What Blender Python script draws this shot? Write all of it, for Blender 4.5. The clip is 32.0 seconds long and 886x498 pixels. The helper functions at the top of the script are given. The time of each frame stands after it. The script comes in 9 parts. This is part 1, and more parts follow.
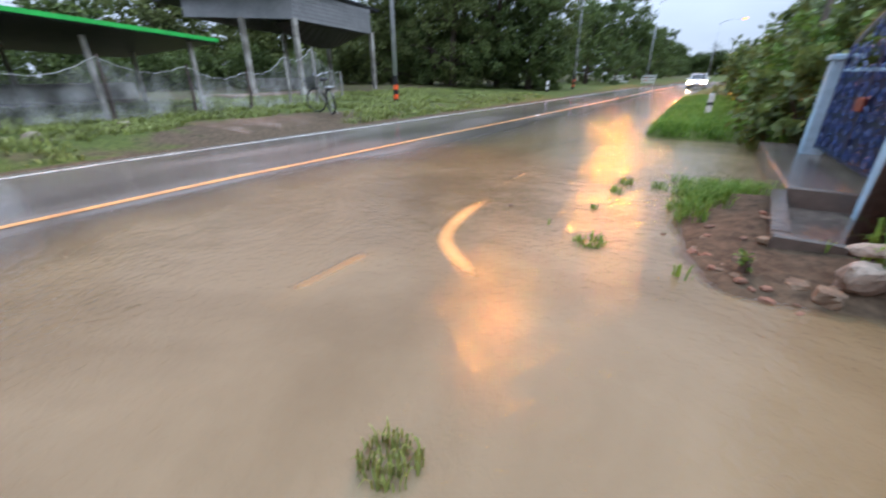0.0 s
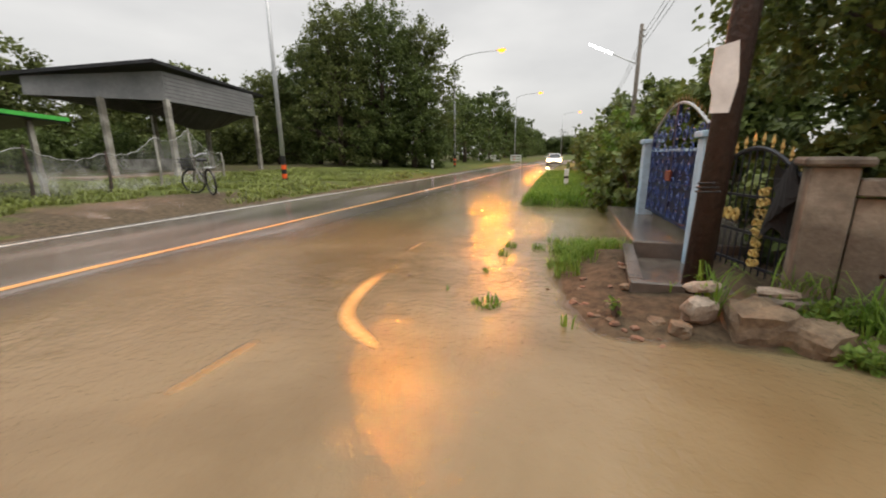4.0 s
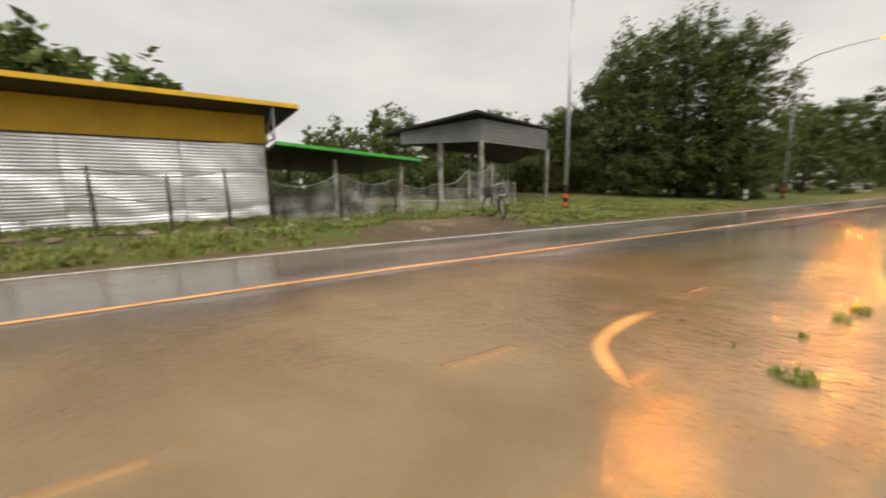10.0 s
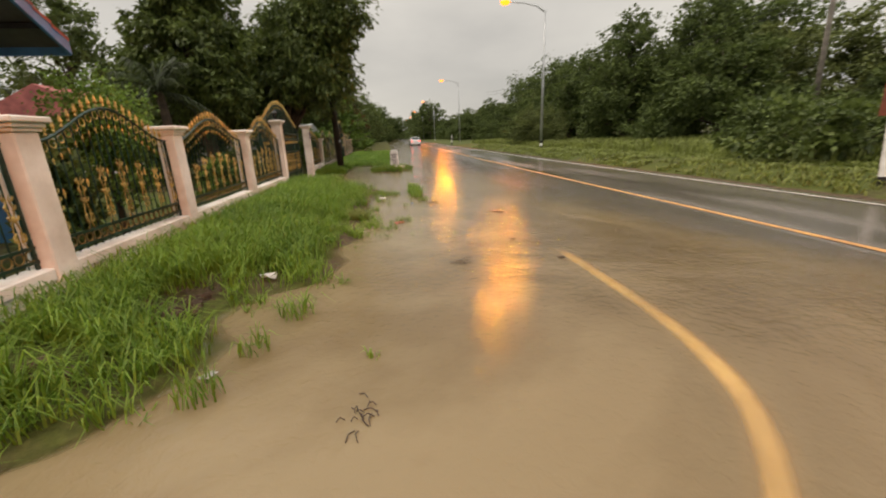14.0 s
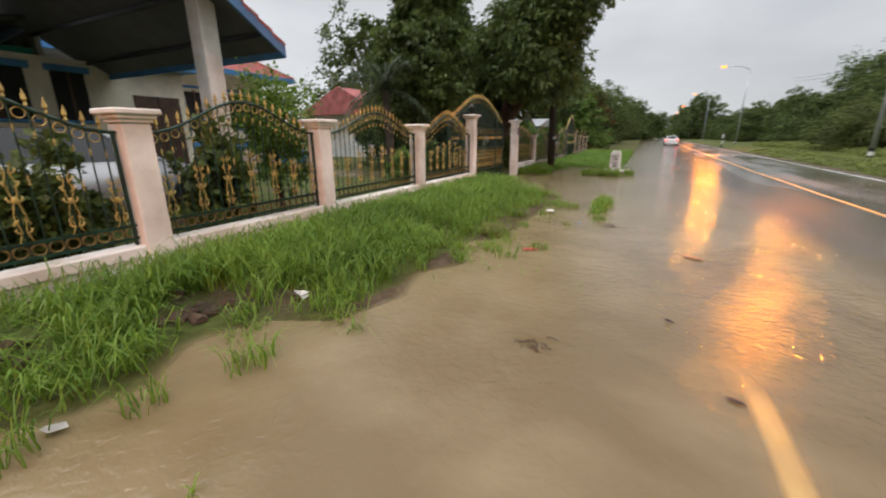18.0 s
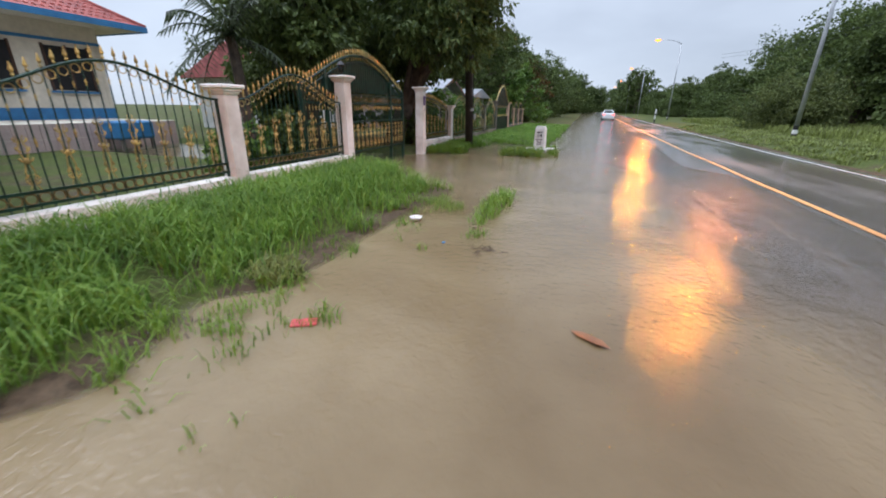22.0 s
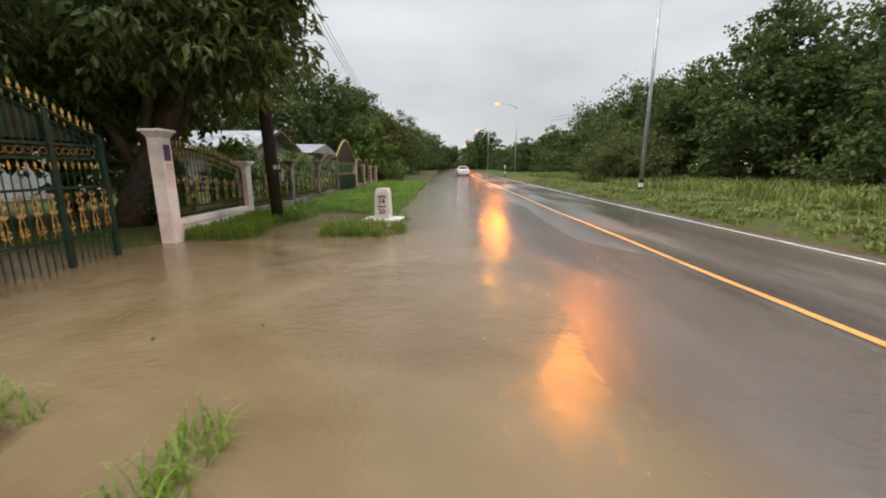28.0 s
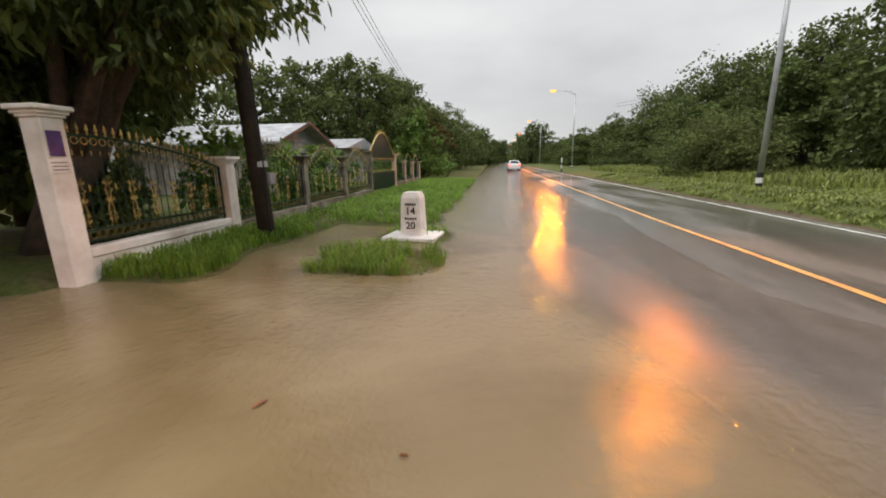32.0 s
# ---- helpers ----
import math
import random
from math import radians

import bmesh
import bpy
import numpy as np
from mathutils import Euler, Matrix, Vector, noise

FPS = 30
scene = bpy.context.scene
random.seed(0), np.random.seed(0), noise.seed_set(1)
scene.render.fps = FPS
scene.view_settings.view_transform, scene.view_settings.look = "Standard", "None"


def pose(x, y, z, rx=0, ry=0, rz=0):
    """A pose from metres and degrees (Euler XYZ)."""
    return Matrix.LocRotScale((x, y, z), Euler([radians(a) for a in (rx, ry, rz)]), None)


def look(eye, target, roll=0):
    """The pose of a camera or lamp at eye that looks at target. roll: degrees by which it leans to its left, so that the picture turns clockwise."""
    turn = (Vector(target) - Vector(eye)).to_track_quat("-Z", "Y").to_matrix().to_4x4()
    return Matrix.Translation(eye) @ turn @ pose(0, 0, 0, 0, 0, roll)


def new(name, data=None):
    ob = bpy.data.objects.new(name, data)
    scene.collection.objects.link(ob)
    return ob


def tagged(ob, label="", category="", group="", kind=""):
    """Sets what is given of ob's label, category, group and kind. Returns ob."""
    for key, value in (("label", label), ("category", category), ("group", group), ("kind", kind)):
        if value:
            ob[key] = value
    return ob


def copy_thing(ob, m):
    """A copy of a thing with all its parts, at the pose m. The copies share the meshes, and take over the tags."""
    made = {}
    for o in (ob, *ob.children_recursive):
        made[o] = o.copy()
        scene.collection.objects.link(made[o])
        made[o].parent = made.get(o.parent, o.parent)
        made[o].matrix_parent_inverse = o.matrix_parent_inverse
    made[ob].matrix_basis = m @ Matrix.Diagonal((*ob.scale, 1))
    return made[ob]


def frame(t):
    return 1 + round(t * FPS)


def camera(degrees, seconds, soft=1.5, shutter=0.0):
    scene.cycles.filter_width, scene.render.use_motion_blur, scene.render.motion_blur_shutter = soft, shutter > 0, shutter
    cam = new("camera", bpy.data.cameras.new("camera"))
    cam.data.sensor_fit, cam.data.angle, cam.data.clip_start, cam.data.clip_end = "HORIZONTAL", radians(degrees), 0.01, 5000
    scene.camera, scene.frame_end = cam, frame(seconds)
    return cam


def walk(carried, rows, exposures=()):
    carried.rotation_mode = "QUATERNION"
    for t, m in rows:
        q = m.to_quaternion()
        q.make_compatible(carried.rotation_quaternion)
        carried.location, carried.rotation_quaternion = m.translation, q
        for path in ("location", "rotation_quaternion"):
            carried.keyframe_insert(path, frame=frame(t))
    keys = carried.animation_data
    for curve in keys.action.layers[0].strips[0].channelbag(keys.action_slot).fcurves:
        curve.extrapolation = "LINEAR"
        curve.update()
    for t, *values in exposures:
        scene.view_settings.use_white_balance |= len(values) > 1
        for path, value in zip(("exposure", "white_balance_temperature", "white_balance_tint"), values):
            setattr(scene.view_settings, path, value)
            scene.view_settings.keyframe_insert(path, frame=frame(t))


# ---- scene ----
cam = camera(97.4, 32.0, 1.9, 0.5)
PATH = [
    (0, (0.619, -1.303, 1.410), (-0.373, 0.230, 0.595), -0.31),
    (0.5, (0.619, -1.303, 1.410), (-0.146, 0.424, 0.751), 0.60),
    (1, (0.619, -1.303, 1.410), (-0.060, 0.492, 0.847), 1.08),
    (1.5, (0.619, -1.303, 1.410), (-0.065, 0.502, 0.885), 0.95),
    (2, (0.619, -1.303, 1.410), (-0.073, 0.502, 0.896), 0.58),
    (2.5, (0.619, -1.303, 1.410), (-0.088, 0.499, 0.909), 0.11),
    (4.5, (0.639, -1.343, 1.410), (0.228, 0.556, 0.938), -1.51),
    (5, (0.789, -1.403, 1.410), (0.945, 0.525, 0.901), -4.16),
    (5.5, (0.789, -1.403, 1.410), (1.624, 0.308, 0.797), -3.04),
    (6, (0.789, -1.403, 1.410), (2.162, -0.080, 0.806), -1.44),
    (6.5, (0.789, -1.403, 1.410), (2.454, -0.443, 0.856), -2.41),
    (7, (0.789, -1.403, 1.410), (2.501, -0.509, 0.891), -3.85),
    (7.5, (0.789, -1.403, 1.410), (2.149, -0.009, 0.956), -3.26),
    (8, (0.789, -1.403, 1.410), (1.383, 0.474, 1.058), -3.46),
    (8.5, (0.789, -1.403, 1.410), (0.597, 0.573, 1.168), -2.95),
    (9, (0.789, -1.403, 1.410), (-0.134, 0.357, 1.181), -1.49),
    (9.5, (0.789, -1.403, 1.410), (-0.585, 0.026, 1.145), -0.76),
    (10, (0.789, -1.403, 1.410), (-0.863, -0.322, 1.093), -0.62),
    (10.5, (0.789, -1.403, 1.410), (-1.041, -0.671, 1.070), -1.11),
    (11, (0.789, -1.403, 1.410), (-1.136, -0.992, 1.055), -1.14),
    (11.5, (0.789, -1.403, 1.410), (-1.181, -1.501, 1.079), -1.75),
    (12, (0.789, -1.403, 1.410), (-0.945, -2.340, 1.067), -2.43),
    (12.5, (0.789, -1.403, 1.460), (-0.551, -2.830, 1.052), -1.90),
    (13, (0.686, -1.425, 1.463), (-0.274, -3.119, 1.004), -0.70),
    (13.5, (0.593, -1.533, 1.436), (0.094, -3.401, 0.925), -2.10),
    (14, (0.388, -1.755, 1.455), (0.138, -3.659, 0.897), -2.20),
    (14.5, (0.197, -1.798, 1.458), (0.125, -3.700, 0.845), -1.00),
    (16.5, (-0.565, -2.582, 1.513), (-0.194, -4.457, 0.924), 0.40),
    (17, (-0.702, -2.844, 1.479), (-0.200, -4.700, 0.928), -0.20),
    (17.5, (-0.815, -3.167, 1.511), (-0.187, -4.992, 0.987), -0.60),
    (18, (-0.936, -3.515, 1.478), (-0.081, -5.236, 0.923), -0.30),
    (18.5, (-1.030, -3.818, 1.476), (0.040, -5.374, 0.817), 0.70),
    (19, (-1.018, -4.166, 1.461), (0.228, -5.535, 0.702), 0.20),
    (19.5, (-1.159, -4.526, 1.451), (-0.013, -5.958, 0.654), 0.30),
    (20, (-1.315, -4.888, 1.456), (-0.327, -6.437, 0.666), 0.20),
    (20.5, (-1.367, -5.294, 1.472), (-0.547, -6.951, 0.711), 0.50),
    (21, (-1.452, -5.743, 1.462), (-0.753, -7.468, 0.730), 0.70),
    (21.5, (-1.510, -6.168, 1.471), (-0.879, -7.924, 0.752), 0.80),
    (22, (-1.455, -6.600, 1.457), (-0.849, -8.380, 0.775), 0.70),
    (22.5, (-1.433, -7.048, 1.437), (-0.839, -8.831, 0.754), 0.70),
    (23, (-1.434, -7.514, 1.448), (-0.801, -9.283, 0.763), 0.00),
    (23.5, (-1.410, -7.961, 1.429), (-0.783, -9.732, 0.743), -0.00),
    (24, (-1.470, -8.380, 1.411), (-0.804, -10.131, 0.709), -0.50),
    (24.5, (-1.541, -8.734, 1.417), (-0.886, -10.489, 0.714), -1.00),
    (25, (-1.502, -9.133, 1.402), (-0.936, -10.933, 0.739), -0.90),
    (25.5, (-1.499, -9.543, 1.409), (-1.076, -11.401, 0.801), -1.10),
    (26, (-1.591, -9.983, 1.432), (-1.361, -11.888, 0.869), -1.00),
    (26.5, (-1.505, -10.425, 1.439), (-1.407, -12.355, 0.924), -0.90),
    (28.5, (-1.588, -12.110, 1.423), (-1.594, -14.069, 1.023), 0.10),
    (29, (-1.611, -12.558, 1.446), (-1.541, -14.517, 1.054), 0.20),
    (29.5, (-1.536, -12.965, 1.400), (-1.432, -14.924, 1.011), 0.90),
    (30, (-1.498, -13.356, 1.398), (-1.362, -15.313, 1.008), 1.30),
    (30.5, (-1.514, -13.826, 1.402), (-1.336, -15.782, 1.024), 1.10),
    (31, (-1.416, -14.206, 1.379), (-1.219, -16.157, 0.982), 0.70),
    (31.5, (-1.370, -14.563, 1.364), (-1.147, -16.503, 0.935), -0.00),
    (32, (-1.402, -14.990, 1.392), (-1.164, -16.928, 0.955), -0.90),
]
EXPOSURES = [(0.0, 0.6, 5250, 10), (1.2, 0.5, 5900, 10), (2.5, 0.46, 6600, 10), (4.5, 0.36, 7000, 10), (6.2, 0.56, 5800, 10), (7.2, 0.61, 5750, 10), (8.5, 0.36, 6800, 10), (10.0, 0.31, 7300, 10), (12.0, 0.21, 7500, 10), (13.0, -0.04, 7500, 10), (14.5, 0.2, 7700, 10), (17.0, 0.25, 6600, 10), (18.2, 0.3, 6500, 10), (20.0, 0.38, 5700, 10), (22.0, 0.38, 5600, 10), (24.0, 0.33, 5900, 10), (26.5, 0.32, 6100, 10), (29.0, 0.33, 6750, 10), (32.0, 0.35, 6800, 10)]
walk(cam, [(t, look(eye, target, roll)) for t, eye, target, roll in PATH], EXPOSURES)

# ---- world, sun, exposure ----
world = bpy.data.worlds.new("overcast_sky")
scene.world = world
world.use_nodes = True
wn, wl = world.node_tree.nodes, world.node_tree.links
wn.clear()
w_out = wn.new("ShaderNodeOutputWorld")
w_bg = wn.new("ShaderNodeBackground")
w_sky = wn.new("ShaderNodeTexSky")
w_sky.sky_type = "NISHITA"
w_sky.sun_disc = False
w_sky.sun_elevation = radians(57)
w_sky.sun_rotation = radians(81)
w_tc = wn.new("ShaderNodeTexCoord")
w_map = wn.new("ShaderNodeMapping")
w_map.inputs["Scale"].default_value = (1.2, 1.2, 3.2)
w_noise = wn.new("ShaderNodeTexNoise")
w_noise.inputs["Scale"].default_value = 1.6
w_noise.inputs["Detail"].default_value = 5.0
w_noise.inputs["Roughness"].default_value = 0.5
w_ramp = wn.new("ShaderNodeValToRGB")
w_ramp.color_ramp.elements[0].position = 0.32
w_ramp.color_ramp.elements[0].color = (0.50, 0.515, 0.54, 1)
w_ramp.color_ramp.elements[1].position = 0.7
w_ramp.color_ramp.elements[1].color = (0.70, 0.715, 0.735, 1)
w_dim = wn.new("ShaderNodeVectorMath")
w_dim.operation = "SCALE"
w_dim.inputs["Scale"].default_value = 0.08
w_mix = wn.new("ShaderNodeMix")
w_mix.data_type = "RGBA"
w_mix.inputs["Factor"].default_value = 0.9
wl.new(w_tc.outputs["Generated"], w_map.inputs["Vector"])
wl.new(w_map.outputs["Vector"], w_noise.inputs["Vector"])
wl.new(w_noise.outputs["Fac"], w_ramp.inputs["Fac"])
wl.new(w_sky.outputs["Color"], w_dim.inputs[0])
wl.new(w_dim.outputs["Vector"], w_mix.inputs["A"])
wl.new(w_ramp.outputs["Color"], w_mix.inputs["B"])
w_bg.inputs["Strength"].default_value = 1.0
# an overcast sky is brightest overhead
w_sep = wn.new("ShaderNodeSeparateXYZ")
w_up = wn.new("ShaderNodeValToRGB")
w_up.color_ramp.elements[0].position = 0.0
w_up.color_ramp.elements[0].color = (0.92, 0.92, 0.92, 1)
w_up.color_ramp.elements[1].position = 1.0
w_up.color_ramp.elements[1].color = (3.1, 3.1, 3.1, 1)
e = w_up.color_ramp.elements.new(0.38)
e.color = (1.02, 1.02, 1.02, 1)
e = w_up.color_ramp.elements.new(0.72)
e.color = (2.4, 2.4, 2.4, 1)
w_mul = wn.new("ShaderNodeMix")
w_mul.data_type, w_mul.blend_type = "RGBA", "MULTIPLY"
w_mul.inputs["Factor"].default_value = 1.0
wl.new(w_tc.outputs["Generated"], w_sep.inputs["Vector"])
wl.new(w_sep.outputs["Z"], w_up.inputs["Fac"])
wl.new(w_mix.outputs["Result"], w_mul.inputs["A"])
wl.new(w_up.outputs["Color"], w_mul.inputs["B"])
wl.new(w_mul.outputs["Result"], w_bg.inputs["Color"])
wl.new(w_bg.outputs["Background"], w_out.inputs["Surface"])
sun_data = bpy.data.lights.new("sun", "SUN")
sun_data.energy = 1.3
sun_data.angle = radians(40)
sun_data.color = (1.0, 0.97, 0.93)
sun_ob = new("sun", sun_data)
sun_ob.matrix_world = look((0, 0, 30), (-19, -3, 0))

# ---- materials ----
MATS = {}


def mat(name, color, rough=0.7, var=0.25, scale=6.0, bump=0.0, bscale=None, metal=0.0, second=None, stain=0.35, coat=0.0, rand=0.0, sheen=0.0):
    """A painted or natural surface with fine grain and larger patches of a second colour."""
    if name in MATS:
        return MATS[name]
    m = bpy.data.materials.new(name)
    m.use_nodes = True
    n, l = m.node_tree.nodes, m.node_tree.links
    b = n["Principled BSDF"]
    tc = n.new("ShaderNodeTexCoord")
    geo = n.new("ShaderNodeNewGeometry")
    n1 = n.new("ShaderNodeTexNoise")
    n1.inputs["Scale"].default_value = scale * 6
    n1.inputs["Detail"].default_value = 6
    n1.inputs["Roughness"].default_value = 0.65
    n2 = n.new("ShaderNodeTexNoise")
    n2.inputs["Scale"].default_value = scale
    n2.inputs["Detail"].default_value = 4
    l.new(geo.outputs["Position"], n1.inputs["Vector"])
    l.new(geo.outputs["Position"], n2.inputs["Vector"])
    c = Vector(color)
    c2 = Vector(second) if second else c * 0.55
    r2 = n.new("ShaderNodeValToRGB")
    r2.color_ramp.elements[0].position = 0.5 - 0.02 - 0.2 * (1 - stain)
    r2.color_ramp.elements[0].color = (*c2, 1)
    r2.color_ramp.elements[1].position = 0.62
    r2.color_ramp.elements[1].color = (*c, 1)
    r2.color_ramp.elements[0].position = max(0.05, 0.25 + 0.25 * stain)
    l.new(n2.outputs["Fac"], r2.inputs["Fac"])
    h = n.new("ShaderNodeHueSaturation")
    mr = n.new("ShaderNodeMapRange")
    mr.inputs["From Min"].default_value, mr.inputs["From Max"].default_value = 0.25, 0.75
    mr.inputs["To Min"].default_value, mr.inputs["To Max"].default_value = 1 - var, 1 + var
    l.new(n1.outputs["Fac"], mr.inputs["Value"])
    val = mr.outputs["Result"]
    if rand:
        oi = n.new("ShaderNodeObjectInfo")
        mm = n.new("ShaderNodeMapRange")
        mm.inputs["To Min"].default_value, mm.inputs["To Max"].default_value = 1 - rand, 1 + rand
        l.new(oi.outputs["Random"], mm.inputs["Value"])
        mu = n.new("ShaderNodeMath")
        mu.operation = "MULTIPLY"
        l.new(val, mu.inputs[0])
        l.new(mm.outputs["Result"], mu.inputs[1])
        val = mu.outputs[0]
    l.new(val, h.inputs["Value"])
    l.new(r2.outputs["Color"], h.inputs["Color"])
    l.new(h.outputs["Color"], b.inputs["Base Color"])
    b.inputs["Roughness"].default_value = rough
    b.inputs["Metallic"].default_value = metal
    if coat:
        b.inputs["Coat Weight"].default_value = coat
    if bump:
        bp = n.new("ShaderNodeBump")
        bp.inputs["Strength"].default_value = bump
        bp.inputs["Distance"].default_value = 0.02
        nb = n1
        if bscale:
            nb = n.new("ShaderNodeTexNoise")
            nb.inputs["Scale"].default_value = bscale
            nb.inputs["Detail"].default_value = 5
            l.new(geo.outputs["Position"], nb.inputs["Vector"])
        l.new(nb.outputs["Fac"], bp.inputs["Height"])
        l.new(bp.outputs["Normal"], b.inputs["Normal"])
    MATS[name] = m
    return m


def leaf_mat(name, color, second, trans=0.35, rough=0.5):
    """Leaves: colour by leaf, some light through them."""
    if name in MATS:
        return MATS[name]
    m = bpy.data.materials.new(name)
    m.use_nodes = True
    n, l = m.node_tree.nodes, m.node_tree.links
    b = n["Principled BSDF"]
    geo = n.new("ShaderNodeNewGeometry")
    ns = n.new("ShaderNodeTexNoise")
    ns.inputs["Scale"].default_value = 0.9
    ns.inputs["Detail"].default_value = 3
    l.new(geo.outputs["Position"], ns.inputs["Vector"])
    add = n.new("ShaderNodeMath")
    add.operation = "MULTIPLY_ADD"
    add.inputs[1].default_value = 0.55
    l.new(geo.outputs["Random Per Island"], add.inputs[0])
    sc = n.new("ShaderNodeMath")
    sc.operation = "MULTIPLY_ADD"
    sc.inputs[1].default_value = 1.0
    sc.inputs[2].default_value = -0.28
    l.new(ns.outputs["Fac"], sc.inputs[0])
    l.new(sc.outputs[0], add.inputs[2])
    r = n.new("ShaderNodeValToRGB")
    r.color_ramp.elements[0].color = (*second, 1)
    r.color_ramp.elements[0].position = 0.1
    r.color_ramp.elements[1].color = (*color, 1)
    r.color_ramp.elements[1].position = 0.75
    l.new(add.outputs[0], r.inputs["Fac"])
    l.new(r.outputs["Color"], b.inputs["Base Color"])
    b.inputs["Roughness"].default_value = rough
    b.inputs["Specular IOR Level"].default_value = 0.3
    tr = n.new("ShaderNodeBsdfTranslucent")
    l.new(r.outputs["Color"], tr.inputs["Color"])
    mx = n.new("ShaderNodeMixShader")
    mx.inputs["Fac"].default_value = trans
    l.new(b.outputs["BSDF"], mx.inputs[1])
    l.new(tr.outputs["BSDF"], mx.inputs[2])
    l.new(mx.outputs["Shader"], n["Material Output"].inputs["Surface"])
    MATS[name] = m
    return m


def glow(name, color, strength):
    if name in MATS:
        return MATS[name]
    m = bpy.data.materials.new(name)
    m.use_nodes = True
    b = m.node_tree.nodes["Principled BSDF"]
    b.inputs["Base Color"].default_value = (*[min(1, c) for c in color], 1)
    b.inputs["Emission Color"].default_value = (*color, 1)
    b.inputs["Emission Strength"].default_value = strength
    MATS[name] = m
    return m


def water_mat():
    """Muddy rain water: the mud hides the bed as the depth grows; rings and ripples on top."""
    m = bpy.data.materials.new("muddy_water")
    m.use_nodes = True
    n, l = m.node_tree.nodes, m.node_tree.links
    b = n["Principled BSDF"]
    geo = n.new("ShaderNodeNewGeometry")
    mud = n.new("ShaderNodeTexNoise")
    mud.inputs["Scale"].default_value = 0.3
    mud.inputs["Detail"].default_value = 5
    mud.inputs["Roughness"].default_value = 0.5
    mud.inputs["Distortion"].default_value = 1.2
    l.new(geo.outputs["Position"], mud.inputs["Vector"])
    r = n.new("ShaderNodeValToRGB")
    r.color_ramp.elements[0].position, r.color_ramp.elements[1].position = 0.38, 0.6
    r.color_ramp.elements[0].color = (0.135, 0.102, 0.051, 1)
    r.color_ramp.elements[1].color = (0.205, 0.165, 0.094, 1)
    swirl = n.new("ShaderNodeTexNoise")
    swirl.inputs["Scale"].default_value = 1.7
    swirl.inputs["Detail"].default_value = 7
    swirl.inputs["Roughness"].default_value = 0.6
    swirl.inputs["Distortion"].default_value = 0.8
    l.new(geo.outputs["Position"], swirl.inputs["Vector"])
    both = n.new("ShaderNodeMix")
    both.inputs["Factor"].default_value = 0.14
    l.new(mud.outputs["Fac"], both.inputs["A"])
    l.new(swirl.outputs["Fac"], both.inputs["B"])
    l.new(both.outputs["Result"], r.inputs["Fac"])
    # bank side paler, for silt plus painted sky reflection; browner mud down the road
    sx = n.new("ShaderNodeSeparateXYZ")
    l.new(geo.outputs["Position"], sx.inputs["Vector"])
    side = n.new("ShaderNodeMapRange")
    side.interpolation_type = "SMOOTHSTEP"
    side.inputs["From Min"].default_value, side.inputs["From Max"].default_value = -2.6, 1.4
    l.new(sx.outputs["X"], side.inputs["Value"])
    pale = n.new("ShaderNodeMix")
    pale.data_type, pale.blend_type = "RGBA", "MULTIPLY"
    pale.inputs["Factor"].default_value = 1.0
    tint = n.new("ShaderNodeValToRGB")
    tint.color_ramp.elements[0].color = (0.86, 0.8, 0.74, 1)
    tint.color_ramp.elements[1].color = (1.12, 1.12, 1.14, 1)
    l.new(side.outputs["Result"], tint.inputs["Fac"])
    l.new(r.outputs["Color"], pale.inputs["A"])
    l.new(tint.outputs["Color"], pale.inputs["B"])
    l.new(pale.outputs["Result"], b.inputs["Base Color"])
    b.inputs["Roughness"].default_value = 0.085
    b.inputs["IOR"].default_value = 1.33
    rip = n.new("ShaderNodeTexNoise")
    rip.inputs["Scale"].default_value = 15.0
    rip.inputs["Detail"].default_value = 4.0
    rip.inputs["Roughness"].default_value = 0.55
    rip.inputs["Distortion"].default_value = 0.6
    l.new(geo.outputs["Position"], rip.inputs["Vector"])
    big = n.new("ShaderNodeTexNoise")
    big.inputs["Scale"].default_value = 2.2
    big.inputs["Detail"].default_value = 2.0
    l.new(geo.outputs["Position"], big.inputs["Vector"])
    drop = n.new("ShaderNodeTexVoronoi")
    drop.inputs["Scale"].default_value = 2.6
    l.new(geo.outputs["Position"], drop.inputs["Vector"])
    ring = n.new("ShaderNodeMath")
    ring.operation = "MULTIPLY"
    ring.inputs[1].default_value = 60.0
    l.new(drop.outputs["Distance"], ring.inputs[0])
    sn = n.new("ShaderNodeMath")
    sn.operation = "SINE"
    l.new(ring.outputs[0], sn.inputs[0])
    fall = n.new("ShaderNodeMapRange")
    fall.inputs["From Min"].default_value, fall.inputs["From Max"].default_value = 0.02, 0.28
    fall.inputs["To Min"].default_value, fall.inputs["To Max"].default_value = 0.05, 0.0
    l.new(drop.outputs["Distance"], fall.inputs["Value"])
    rg = n.new("ShaderNodeMath")
    rg.operation = "MULTIPLY"
    l.new(sn.outputs[0], rg.inputs[0])
    l.new(fall.outputs["Result"], rg.inputs[1])
    s1 = n.new("ShaderNodeMath")
    s1.operation = "MULTIPLY_ADD"
    s1.inputs[1].default_value = 1.5
    l.new(big.outputs["Fac"], s1.inputs[0])
    l.new(rip.outputs["Fac"], s1.inputs[2])
    s2 = n.new("ShaderNodeMath")
    s2.operation = "ADD"
    l.new(s1.outputs[0], s2.inputs[0])
    l.new(rg.outputs[0], s2.inputs[1])
    bp = n.new("ShaderNodeBump")
    bp.inputs["Distance"].default_value = 0.02
    # the flood runs rougher where it pours off the road in the north
    run = n.new("ShaderNodeMapRange")
    run.interpolation_type = "SMOOTHSTEP"
    run.inputs["From Min"].default_value, run.inputs["From Max"].default_value = -1.0, 5.0
    run.inputs["To Min"].default_value, run.inputs["To Max"].default_value = 0.5, 0.7
